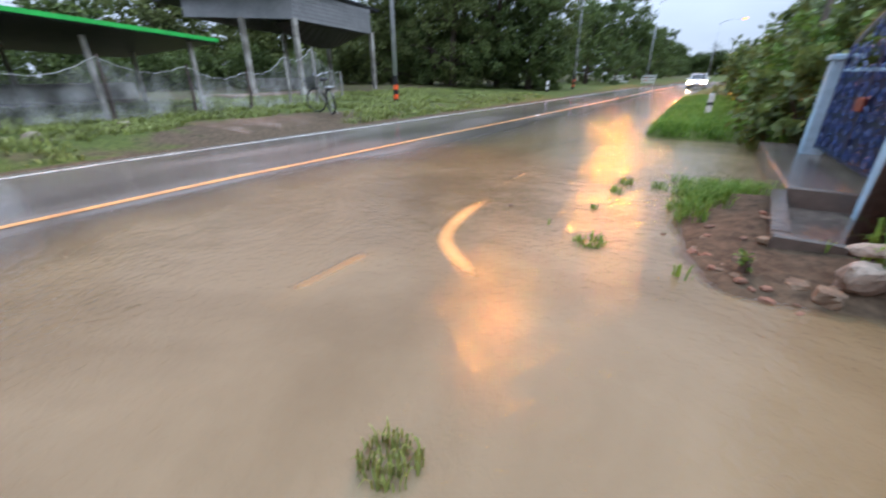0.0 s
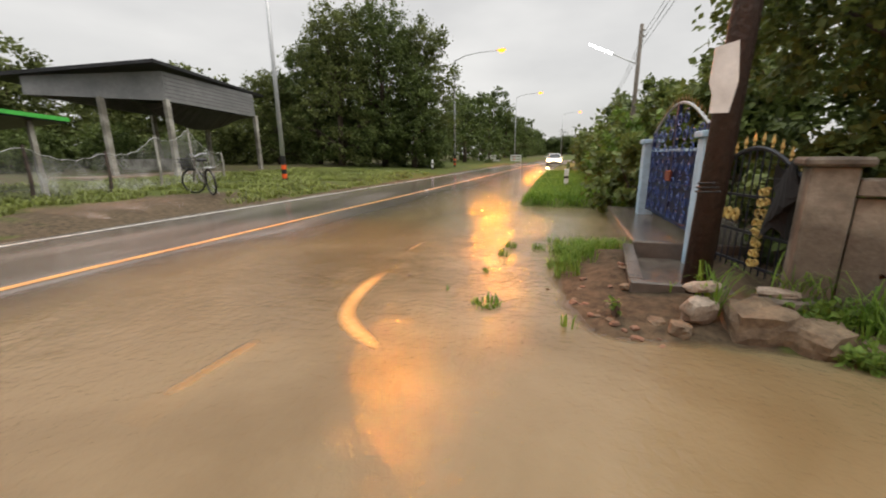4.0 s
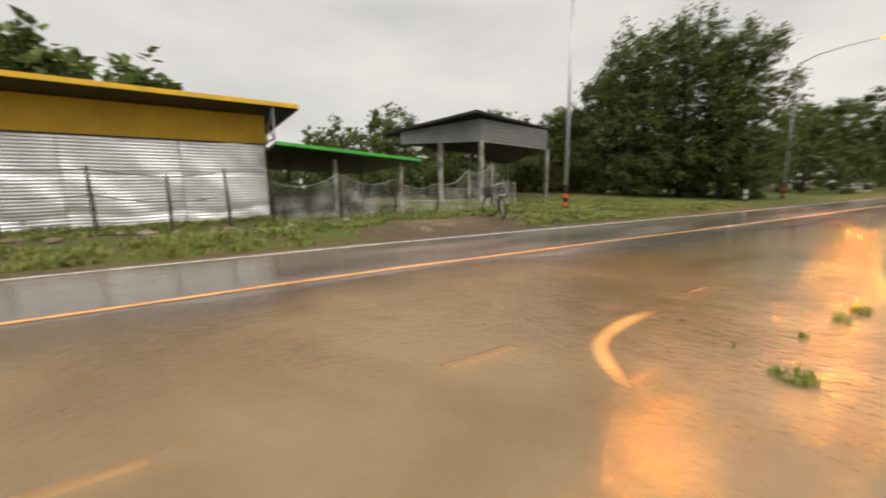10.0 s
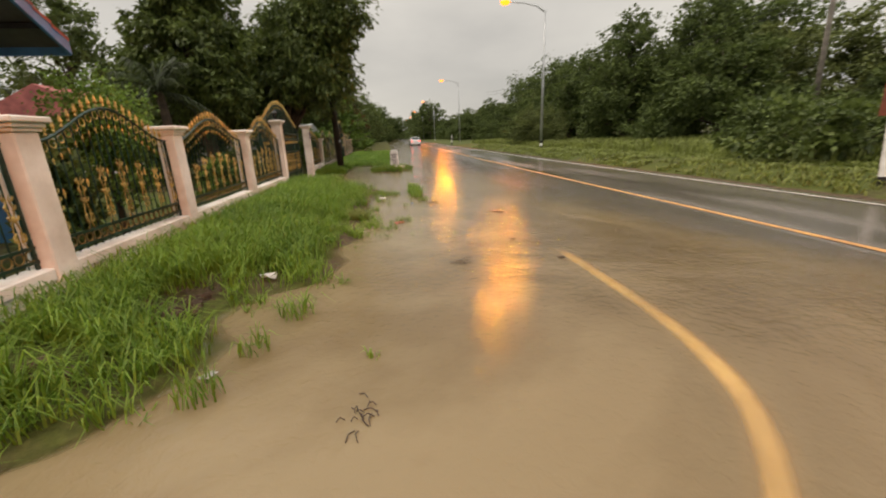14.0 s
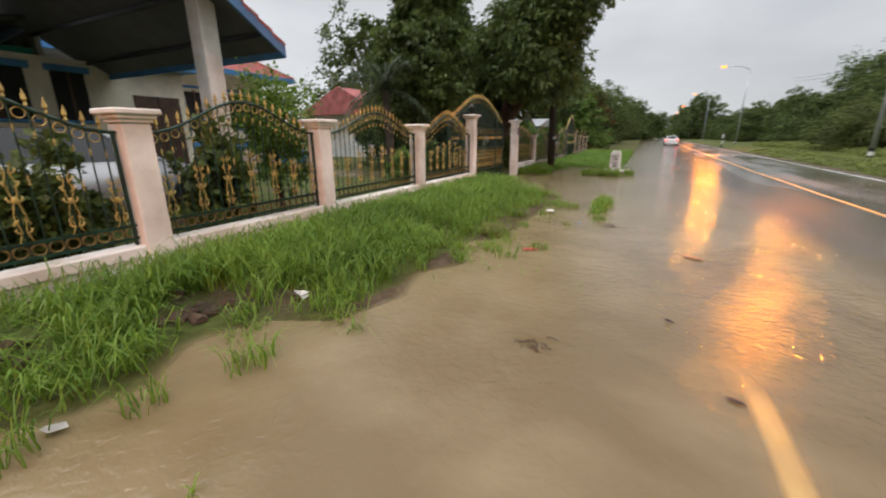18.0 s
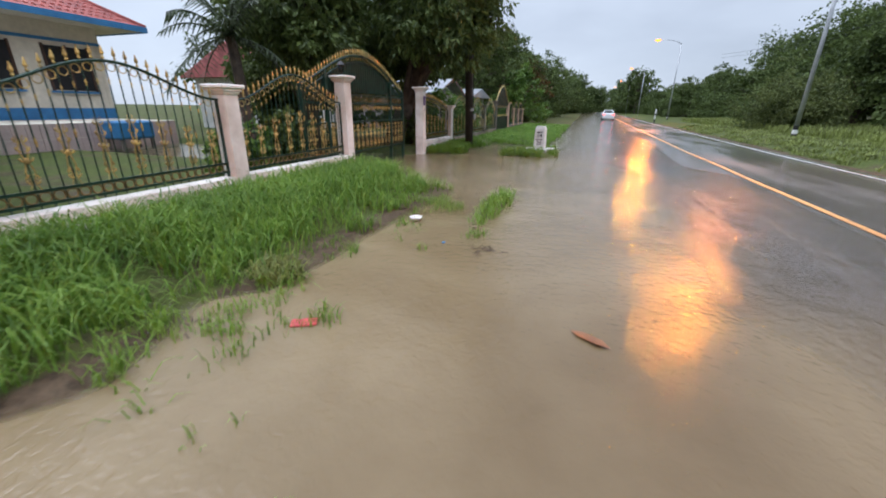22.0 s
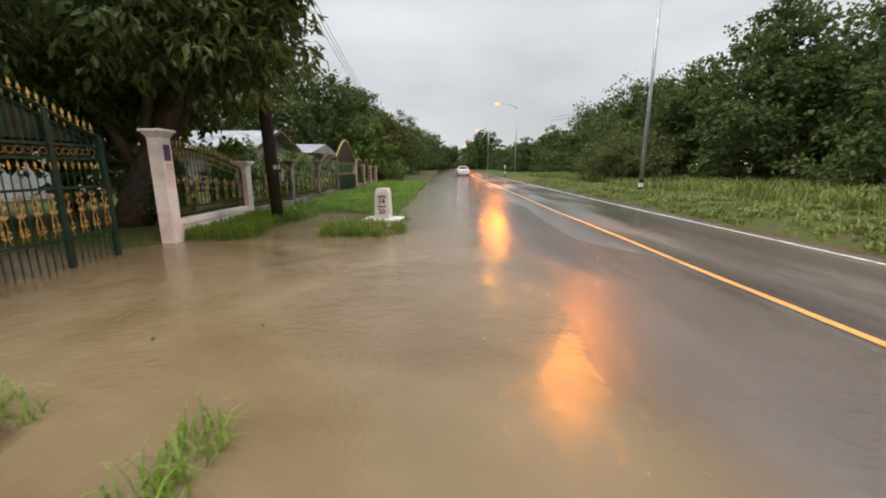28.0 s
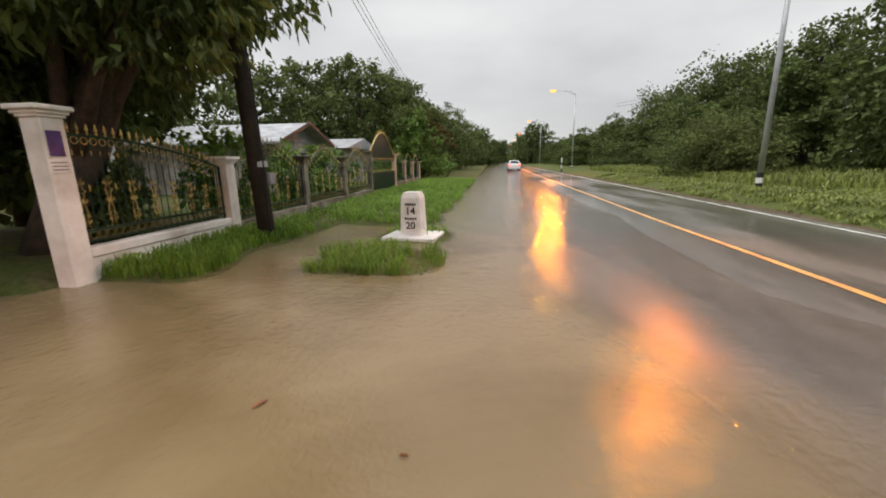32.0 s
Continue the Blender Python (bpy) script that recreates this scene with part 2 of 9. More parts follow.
    l.new(sx.outputs["Y"], run.inputs["Value"])
    l.new(run.outputs["Result"], bp.inputs["Strength"])
    l.new(s2.outputs[0], bp.inputs["Height"])
    l.new(bp.outputs["Normal"], b.inputs["Normal"])
    at = n.new("ShaderNodeAttribute")
    at.attribute_name = "depth"
    ex = n.new("ShaderNodeMapRange")
    ex.interpolation_type = "SMOOTHSTEP"
    ex.inputs["From Min"].default_value, ex.inputs["From Max"].default_value = -0.002, 0.036
    ex.inputs["To Min"].default_value, ex.inputs["To Max"].default_value = 0.04, 0.93
    l.new(at.outputs["Fac"], ex.inputs["Value"])
    clear = n.new("ShaderNodeBsdfTransparent")
    gl = n.new("ShaderNodeBsdfGlossy")
    gl.inputs["Roughness"].default_value = 0.085
    l.new(bp.outputs["Normal"], gl.inputs["Normal"])
    fr = n.new("ShaderNodeFresnel")
    fr.inputs["IOR"].default_value = 1.33
    l.new(bp.outputs["Normal"], fr.inputs["Normal"])
    film = n.new("ShaderNodeMixShader")
    l.new(fr.outputs["Fac"], film.inputs["Fac"])
    l.new(clear.outputs["BSDF"], film.inputs[1])
    l.new(gl.outputs["BSDF"], film.inputs[2])
    mx = n.new("ShaderNodeMixShader")
    l.new(ex.outputs["Result"], mx.inputs["Fac"])
    l.new(film.outputs["Shader"], mx.inputs[1])
    l.new(b.outputs["BSDF"], mx.inputs[2])
    l.new(mx.outputs["Shader"], n["Material Output"].inputs["Surface"])
    return m


def ground_mat():
    m = bpy.data.materials.new("wet_soil_and_turf")
    m.use_nodes = True
    n, l = m.node_tree.nodes, m.node_tree.links
    b = n["Principled BSDF"]
    geo = n.new("ShaderNodeNewGeometry")
    at = n.new("ShaderNodeAttribute")
    at.attribute_name = "turf"
    n1 = n.new("ShaderNodeTexNoise")
    n1.inputs["Scale"].default_value = 1.3
    n1.inputs["Detail"].default_value = 6
    n2 = n.new("ShaderNodeTexNoise")
    n2.inputs["Scale"].default_value = 9
    n2.inputs["Detail"].default_value = 10
    n2.inputs["Roughness"].default_value = 0.7
    l.new(geo.outputs["Position"], n1.inputs["Vector"])
    l.new(geo.outputs["Position"], n2.inputs["Vector"])
    soil = n.new("ShaderNodeValToRGB")
    soil.color_ramp.elements[0].position, soil.color_ramp.elements[1].position = 0.35, 0.65
    soil.color_ramp.elements[0].color = (0.047, 0.036, 0.024, 1)
    soil.color_ramp.elements[1].color = (0.122, 0.091, 0.059, 1)
    l.new(n2.outputs["Fac"], soil.inputs["Fac"])
    turf = n.new("ShaderNodeValToRGB")
    turf.color_ramp.elements[0].position, turf.color_ramp.elements[1].position = 0.35, 0.68
    turf.color_ramp.elements[0].color = (0.045, 0.058, 0.016, 1)
    turf.color_ramp.elements[1].color = (0.1, 0.12, 0.032, 1)
    l.new(n2.outputs["Fac"], turf.inputs["Fac"])
    s = n.new("ShaderNodeMath")
    s.operation = "MULTIPLY_ADD"
    s.inputs[1].default_value = 1.2
    l.new(n1.outputs["Fac"], s.inputs[0])
    l.new(at.outputs["Fac"], s.inputs[2])
    rr = n.new("ShaderNodeMapRange")
    rr.inputs["From Min"].default_value, rr.inputs["From Max"].default_value = 0.95, 1.2
    l.new(s.outputs[0], rr.inputs["Value"])
    mx = n.new("ShaderNodeMix")
    mx.data_type = "RGBA"
    l.new(rr.outputs["Result"], mx.inputs["Factor"])
    l.new(soil.outputs["Color"], mx.inputs["A"])
    l.new(turf.outputs["Color"], mx.inputs["B"])
    l.new(mx.outputs["Result"], b.inputs["Base Color"])
    b.inputs["Roughness"].default_value = 0.75
    b.inputs["Specular IOR Level"].default_value = 0.06
    bp = n.new("ShaderNodeBump")
    bp.inputs["Strength"].default_value = 0.6
    bp.inputs["Distance"].default_value = 0.04
    l.new(n2.outputs["Fac"], bp.inputs["Height"])
    l.new(bp.outputs["Normal"], b.inputs["Normal"])
    return m


def asphalt_mat():
    """Wet asphalt: stone grain, worn wheel tracks, patches that hold a film of water."""
    m = bpy.data.materials.new("wet_asphalt")
    m.use_nodes = True
    n, l = m.node_tree.nodes, m.node_tree.links
    b = n["Principled BSDF"]
    geo = n.new("ShaderNodeNewGeometry")
    mp = n.new("ShaderNodeMapping")
    mp.inputs["Scale"].default_value = (0.9, 0.16, 1.0)
    l.new(geo.outputs["Position"], mp.inputs["Vector"])
    big = n.new("ShaderNodeTexNoise")
    big.inputs["Scale"].default_value = 1.0
    big.inputs["Detail"].default_value = 6
    big.inputs["Roughness"].default_value = 0.6
    l.new(mp.outputs["Vector"], big.inputs["Vector"])
    grain = n.new("ShaderNodeTexNoise")
    grain.inputs["Scale"].default_value = 90
    grain.inputs["Detail"].default_value = 3
    l.new(geo.outputs["Position"], grain.inputs["Vector"])
    mx = n.new("ShaderNodeMath")
    mx.operation = "MULTIPLY_ADD"
    mx.inputs[1].default_value = 0.5
    l.new(grain.outputs["Fac"], mx.inputs[0])
    l.new(big.outputs["Fac"], mx.inputs[2])
    r = n.new("ShaderNodeValToRGB")
    r.color_ramp.elements[0].position, r.color_ramp.elements[1].position = 0.5, 1.0
    r.color_ramp.elements[0].color = (0.062, 0.058, 0.053, 1)
    r.color_ramp.elements[1].color = (0.17, 0.155, 0.135, 1)
    l.new(mx.outputs[0], r.inputs["Fac"])
    l.new(r.outputs["Color"], b.inputs["Base Color"])
    ro = n.new("ShaderNodeMapRange")
    ro.inputs["From Min"].default_value, ro.inputs["From Max"].default_value = 0.42, 0.6
    ro.inputs["To Min"].default_value, ro.inputs["To Max"].default_value = 0.1, 0.27
    l.new(big.outputs["Fac"], ro.inputs["Value"])
    l.new(ro.outputs["Result"], b.inputs["Roughness"])
    b.inputs["Specular IOR Level"].default_value = 0.4
    bp = n.new("ShaderNodeBump")
    bp.inputs["Strength"].default_value = 0.12
    bp.inputs["Distance"].default_value = 0.01
    l.new(grain.outputs["Fac"], bp.inputs["Height"])
    l.new(bp.outputs["Normal"], b.inputs["Normal"])
    return m


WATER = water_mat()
GROUND = ground_mat()
ASPHALT = asphalt_mat()
CONCRETE = mat("weathered_concrete", (0.255, 0.222, 0.175), 0.8, 0.28, 2.2, 0.4, 30, second=(0.11, 0.091, 0.068), stain=0.65)
CAPCONC = mat("blackened_concrete", (0.17, 0.145, 0.115), 0.9, 0.3, 3.0, 0.5, 30, second=(0.06, 0.05, 0.04), stain=0.7)
GREYWALL = mat("grey_rendered_wall", (0.37, 0.35, 0.31), 0.9, 0.2, 1.6, 0.3, 30, second=(0.17, 0.155, 0.13), stain=0.55)
SLAB = mat("wet_lane_concrete", (0.33, 0.3, 0.255), 0.25, 0.22, 0.8, 0.25, 40, second=(0.21, 0.185, 0.15), stain=0.6)
PLASTER = mat("white_plaster", (0.8, 0.79, 0.75), 0.7, 0.08, 1.5, 0.1, 40, second=(0.52, 0.48, 0.42), stain=0.25)
ORANGE_LINE = mat("orange_road_paint", (0.62, 0.33, 0.09), 0.4, 0.2, 3, 0.1, second=(0.45, 0.22, 0.07), stain=0.3)
YELLOW_LINE = mat("yellow_road_paint", (0.6, 0.43, 0.16), 0.4, 0.08, 3, 0.0, second=(0.55, 0.38, 0.14), stain=0.2)
WHITE_LINE = mat("white_road_paint", (0.62, 0.6, 0.56), 0.45, 0.2, 4, 0.1, second=(0.38, 0.36, 0.33), stain=0.45)
IRON = mat("dark_green_iron", (0.014, 0.05, 0.033), 0.35, 0.3, 9, 0.0, second=(0.01, 0.022, 0.016), metal=0.2)
GOLD = mat("gold_paint", (0.55, 0.41, 0.13), 0.45, 0.35, 8, 0.0, metal=0.35, second=(0.27, 0.2, 0.07), stain=0.45)
BLACKIRON = mat("blue_black_iron", (0.012, 0.015, 0.026), 0.4, 0.3, 9, 0.0, second=(0.008, 0.01, 0.014), metal=0.2)
BLUEIRON = mat("dark_blue_iron", (0.018, 0.036, 0.11), 0.4, 0.3, 9, 0.0, second=(0.012, 0.02, 0.055), metal=0.2)
BLUEPAINT = mat("pale_blue_paint", (0.36, 0.53, 0.66), 0.6, 0.12, 4, 0.1, second=(0.27, 0.40, 0.5), stain=0.3)
GALV = mat("galvanised_steel", (0.46, 0.47, 0.48), 0.42, 0.12, 3, 0.0, metal=0.55, second=(0.36, 0.37, 0.38))
BLACKWOOD = mat("tarred_pole", (0.035, 0.027, 0.022), 0.75, 0.35, 4, 0.5, 25, second=(0.02, 0.016, 0.014))
GREYWOOD = mat("weathered_pole", (0.17, 0.145, 0.12), 0.85, 0.3, 4, 0.5, 25, second=(0.1, 0.085, 0.07))
BARK = mat("bark", (0.085, 0.06, 0.042), 0.9, 0.35, 5, 0.8, 18, second=(0.045, 0.033, 0.025))
STICK = mat("fence_stick", (0.085, 0.06, 0.045), 0.9, 0.3, 8, 0.5, second=(0.04, 0.03, 0.025))
SHEDGREY = mat("grey_shed_cladding", (0.21, 0.208, 0.21), 0.6, 0.15, 1.5, 0.1, second=(0.16, 0.16, 0.165))
DARKSTEEL = mat("dark_steel", (0.035, 0.035, 0.038), 0.5, 0.2, 3, 0.0, metal=0.4)
YELLOWWALL = mat("yellow_cladding", (0.74, 0.43, 0.015), 0.5, 0.08, 1.2, 0.05, second=(0.64, 0.36, 0.014))
YELLOWTRIM = mat("yellow_trim", (0.8, 0.47, 0.02), 0.45, 0.1, 2, 0.0, second=(0.6, 0.36, 0.02))
GREENTRIM = mat("green_trim", (0.05, 0.42, 0.06), 0.45, 0.12, 2, 0.0, second=(0.04, 0.33, 0.05))
FOIL = mat("silver_insulation_foil", (0.86, 0.87, 0.88), 0.38, 0.06, 1.3, 0.25, 3.0, metal=0.75, second=(0.7, 0.71, 0.73), stain=0.4)
REDTILE = mat("red_roof_tile", (0.36, 0.07, 0.05), 0.6, 0.25, 3, 0.3, second=(0.24, 0.05, 0.04))
BLUETRIM = mat("blue_fascia_paint", (0.05, 0.20, 0.42), 0.5, 0.12, 3, 0.0, second=(0.04, 0.15, 0.32))
CREAM = mat("cream_house_wall", (0.68, 0.62, 0.5), 0.8, 0.1, 1.2, 0.1, second=(0.52, 0.47, 0.38), stain=0.3)
REDWOOD = mat("red_painted_boards", (0.30, 0.045, 0.022), 0.6, 0.2, 2.5, 0.1, second=(0.22, 0.035, 0.02))
BLUEWALL = mat("pale_blue_house_wall", (0.26, 0.46, 0.55), 0.8, 0.1, 1.5, 0.1, second=(0.21, 0.38, 0.46), stain=0.3)
WHITEWALL = mat("white_house_wall", (0.66, 0.65, 0.63), 0.8, 0.1, 1.5, 0.1, second=(0.48, 0.47, 0.44), stain=0.35)
CORRUG = mat("old_corrugated_sheet", (0.12, 0.115, 0.11), 0.6, 0.25, 3, 0.1, metal=0.3, second=(0.07, 0.065, 0.06))
TEALNET = mat("teal_shade_cloth", (0.012, 0.21, 0.145), 0.7, 0.12, 2, 0.3, 4, second=(0.01, 0.16, 0.11))
# near-black: shade painted into openings, also window panes and a cloth
DARK = mat("near_black", (0.012, 0.012, 0.013), 0.8, 0.2, 3)
BROWNWOOD = mat("dark_brown_wood", (0.075, 0.035, 0.02), 0.55, 0.2, 4, 0.1)
RUBBER = mat("black_rubber", (0.012, 0.012, 0.012), 0.6, 0.2, 9)
CARWHITE = mat("white_car_paint", (0.75, 0.75, 0.75), 0.2, 0.03, 1, coat=0.8, second=(0.7, 0.7, 0.7))
CARSILVER = mat("silver_car_paint", (0.42, 0.43, 0.44), 0.25, 0.04, 1, coat=0.7, metal=0.5, second=(0.38, 0.39, 0.4))
CARGLASS = mat("car_glass", (0.015, 0.018, 0.02), 0.06, 0.02, 1)
CHROME = mat("chrome", (0.6, 0.6, 0.6), 0.15, 0.02, 1, metal=1.0)
BLACKPAINT = mat("black_paint", (0.015, 0.015, 0.016), 0.45, 0.2, 6)
WHITEPAINT = mat("white_paint", (0.75, 0.74, 0.71), 0.5, 0.08, 4, second=(0.55, 0.53, 0.5), stain=0.25)
REDREFLECT = mat("orange_red_reflective_band", (0.85, 0.12, 0.03), 0.3, 0.05, 4)
RUST = mat("rust_red_sign", (0.26, 0.055, 0.025), 0.7, 0.3, 4, 0.1, second=(0.14, 0.04, 0.025))
CLAY = mat("dug_red_clay", (0.2, 0.138, 0.09), 0.7, 0.3, 3, 0.8, 12, second=(0.12, 0.08, 0.05))
REDSOIL = mat("red_silt", (0.36, 0.15, 0.08), 0.3, 0.2, 1.8, 0.2, 20, second=(0.27, 0.12, 0.07), stain=0.5)
ROCK = mat("pale_broken_concrete", (0.29, 0.25, 0.2), 0.85, 0.35, 5, 0.9, 22, second=(0.16, 0.12, 0.085), stain=0.6)
WIRE = mat("black_cable", (0.015, 0.015, 0.016), 0.6, 0.1, 4)
PLASTIC = mat("white_plastic", (0.8, 0.8, 0.8), 0.35, 0.05, 6)
LEAF_MANGO = leaf_mat("mango_leaf", (0.15, 0.195, 0.05), (0.04, 0.06, 0.02))
LEAF_LIGHT = leaf_mat("light_green_leaf", (0.17, 0.265, 0.05), (0.055, 0.105, 0.02))
LEAF_DARK = leaf_mat("dark_green_leaf", (0.125, 0.165, 0.045), (0.036, 0.054, 0.018), 0.35, 0.75)
LEAF_OLIVE = leaf_mat("olive_leaf", (0.16, 0.185, 0.055), (0.048, 0.062, 0.022), 0.35, 0.75)
LEAF_PALM = leaf_mat("palm_leaf", (0.07, 0.095, 0.04), (0.03, 0.035, 0.02))
GRASS = leaf_mat("grass_blade", (0.2, 0.33, 0.045), (0.07, 0.145, 0.018), 0.4)
GRASS_DRY = leaf_mat("rough_verge_grass", (0.25, 0.29, 0.07), (0.1, 0.115, 0.034), 0.3)
RED_BARK = mat("wet_red_bark", (0.035, 0.021, 0.016), 0.6, 0.4, 5, 0.9, 22, second=(0.035, 0.018, 0.013))
LAMP_GLOW = glow("sodium_lamp_glow", (1.0, 0.24, 0.02), 3.2)
TUBE_GLOW = glow("white_lamp_glow", (1.0, 0.98, 0.93), 9.0)
HEAD_GLOW = glow("headlight_glow", (1.0, 0.66, 0.3), 260.0)
TAIL_GLOW = glow("tail_light_glow", (1.0, 0.05, 0.03), 5.0)

# ---- mesh helpers ----
class G:
    """A growing list of vertices and faces."""

    def __init__(self):
        self.v, self.f = [], []

    def add(self, vs, fs, m=None):
        o = len(self.v)
        if m is not None:
            vs = [tuple(m @ Vector(p)) for p in vs]
        self.v.extend(vs)
        self.f.extend([tuple(i + o for i in q) for q in fs])
        return self

    def box(self, lo, hi, bev=0.0, m=None):
        (x0, y0, z0), (x1, y1, z1) = lo, hi
        b = min(bev, (x1 - x0) * 0.45, (y1 - y0) * 0.45, (z1 - z0) * 0.45)
        if b <= 0:
            vs = [(x, y, z) for z in (z0, z1) for y in (y0, y1) for x in (x0, x1)]
            fs = [(0, 2, 3, 1), (4, 5, 7, 6), (0, 1, 5, 4), (2, 6, 7, 3), (0, 4, 6, 2), (1, 3, 7, 5)]
            return self.add(vs, fs, m)
        def ring(xa, xb, ya, yb, z):
            return [(xa + b, ya, z), (xb - b, ya, z), (xb, ya + b, z), (xb, yb - b, z), (xb - b, yb, z), (xa + b, yb, z), (xa, yb - b, z), (xa, ya + b, z)]
        def inner(z):
            return [(x0 + b, y0 + b, z), (x1 - b, y0 + b, z), (x1 - b, y0 + b, z), (x1 - b, y1 - b, z), (x1 - b, y1 - b, z), (x0 + b, y1 - b, z), (x0 + b, y1 - b, z), (x0 + b, y0 + b, z)]
        vs = ring(x0, x1, y0, y1, z0 + b) + ring(x0, x1, y0, y1, z1 - b)
        lowq = [(x0 + b, y0 + b, z0), (x1 - b, y0 + b, z0), (x1 - b, y1 - b, z0), (x0 + b, y1 - b, z0)]
        topq = [(x0 + b, y0 + b, z1), (x1 - b, y0 + b, z1), (x1 - b, y1 - b, z1), (x0 + b, y1 - b, z1)]
        vs += lowq + topq
        fs = [(i, (i + 1) % 8, 8 + (i + 1) % 8, 8 + i) for i in range(8)]
        fs += [(16, 19, 18, 17), (20, 21, 22, 23)]
        for k, o in enumerate((0, 2, 4, 6)):
            a, c = k, (k + 1) % 4
            fs += [(16 + a, 16 + c, o + 1, o), (8 + o, 8 + o + 1, 20 + c, 20 + a)]
            fs += [(16 + c, (o + 2) % 8, o + 1), (8 + o + 1, 8 + (o + 2) % 8, 20 + c)]
        return self.add(vs, fs, m)

    def tube(self, pts, rad, seg=8, m=None, caps=True):
        pts = [Vector(p) for p in pts]
        rads = rad if isinstance(rad, (list, tuple)) else [rad] * len(pts)
        vs, fs = [], []
        prev = None
        for i, p in enumerate(pts):
            d = (pts[min(i + 1, len(pts) - 1)] - pts[max(i - 1, 0)])
            d = d.normalized() if d.length > 1e-9 else Vector((0, 0, 1))
            if prev is None:
                a = d.orthogonal().normalized()
            else:
                a = prev - d * prev.dot(d)
                a = a.normalized() if a.length > 1e-6 else d.orthogonal().normalized()
            prev = a
            c = d.cross(a)
            for k in range(seg):
                t = 2 * math.pi * k / seg
                vs.append(tuple(p + (a * math.cos(t) + c * math.sin(t)) * rads[i]))
        for i in range(len(pts) - 1):
            for k in range(seg):
                fs.append((i * seg + k, i * seg + (k + 1) % seg, (i + 1) * seg + (k + 1) % seg, (i + 1) * seg + k))
        if caps:
            fs.append(tuple(range(seg - 1, -1, -1)))
            fs.append(tuple((len(pts) - 1) * seg + k for k in range(seg)))
        return self.add(vs, fs, m)

    def lathe(self, prof, seg=12, m=None):
        """prof: (radius, z) from bottom to top."""
        vs, fs = [], []
        for r, z in prof:
            for k in range(seg):
                t = 2 * math.pi * k / seg
                vs.append((r * math.cos(t), r * math.sin(t), z))
        for i in range(len(prof) - 1):
            for k in range(seg):
                fs.append((i * seg + k, i * seg + (k + 1) % seg, (i + 1) * seg + (k + 1) % seg, (i + 1) * seg + k))
        fs.append(tuple(range(seg - 1, -1, -1)))
        fs.append(tuple((len(prof) - 1) * seg + k for k in range(seg)))
        return self.add(vs, fs, m)

    def prism(self, poly, a, b, axis="z", m=None):
        """A polygon (counter-clockwise) drawn out from a to b along an axis."""
        n = len(poly)
        def at(p, w):
            return (p[0], p[1], w) if axis == "z" else ((w, p[0], p[1]) if axis == "x" else (p[0], w, p[1]))
        vs = [at(p, a) for p in poly] + [at(p, b) for p in poly]
        fs = [(i, (i + 1) % n, n + (i + 1) % n, n + i) for i in range(n)] + [tuple(range(n - 1, -1, -1)), tuple(range(n, 2 * n))]
        return self.add(vs, fs, m)

    def rock(self, c, r, seed=0, flat=0.7):
        rg = random.Random(seed)
        vs, fs = [], []
        nu, nv = (18, 12) if r > 0.09 else (8, 6)
        q = [rg.uniform(0, 6.28) for _ in range(8)]
        for j in range(1, nv):
            for i in range(nu):
                t, p = 2 * math.pi * i / nu, math.pi * j / nv
                s, u, w = math.sin(p) * math.cos(t), math.sin(p) * math.sin(t), math.cos(p)
                k = r * (0.95 + 0.13 * math.sin(3.1 * s + q[0]) * math.sin(2.7 * u + q[1]) + 0.09 * math.sin(6 * w + 4 * s + q[2]) + 0.06 * math.sin(9 * u - 5 * w + q[3]))
                k *= min(1.0, 0.82 / max(0.4, abs(s * math.cos(q[4]) + u * math.sin(q[4])), abs(w * 0.95), abs(u * math.cos(q[4]) - s * math.sin(q[4])))) * rg.uniform(0.97, 1.03)
                vs.append((c[0] + k * math.sin(p) * math.cos(t), c[1] + k * math.sin(p) * math.sin(t), c[2] + k * flat * math.cos(p)))
        vs += [(c[0], c[1], c[2] + r * flat), (c[0], c[1], c[2] - r * flat)]
        for j in range(nv - 2):
            for i in range(nu):
                fs.append((j * nu + i, (j + 1) * nu + i, (j + 1) * nu + (i + 1) % nu, j * nu + (i + 1) % nu))
        top, bot = len(vs) - 2, len(vs) - 1
        for i in range(nu):
            fs.append((top, i, (i + 1) % nu))
            fs.append((bot, (nv - 2) * nu + (i + 1) % nu, (nv - 2) * nu + i))
        return self.add(vs, fs)

    def mesh(self, name, material, origin=(0, 0, 0), smooth=False, weld=False):
        me = bpy.data.meshes.new(name)
        o = Vector(origin)
        me.from_pydata([(p[0] - o[0], p[1] - o[1], p[2] - o[2]) for p in self.v], [], self.f)
        me.materials.append(material)
        if weld:
            bm = bmesh.new()
            bm.from_mesh(me)
            bmesh.ops.remove_doubles(bm, verts=bm.verts, dist=0.0008)
            bm.to_mesh(me)
            bm.free()
        if smooth:
            me.polygons.foreach_set("use_smooth", [True] * len(me.polygons))
        me.update()
        return me


def thing(name, at, label, category, group="", kind=""):
    """An Empty at the base of a thing; its parts hang under it."""
    ob = new(name)
    ob.location = at
    ob.empty_display_size = 0.1
    return tagged(ob, label, category, group, kind)


def origin_of(ob):
    o = Vector((0, 0, 0))
    while ob:
        o += ob.location
        ob = ob.parent
    return o


def part(name, g, material, parent, label="", smooth=False, weld=False, kind=""):
    """One mesh of a thing, given in world metres, under the thing or under one of its parts."""
    ob = new(name, g.mesh(name, material, origin_of(parent), smooth, weld))
    ob.parent = parent
    if kind:
        ob["kind"] = kind
    if label:
        ob["label"] = label
    return ob


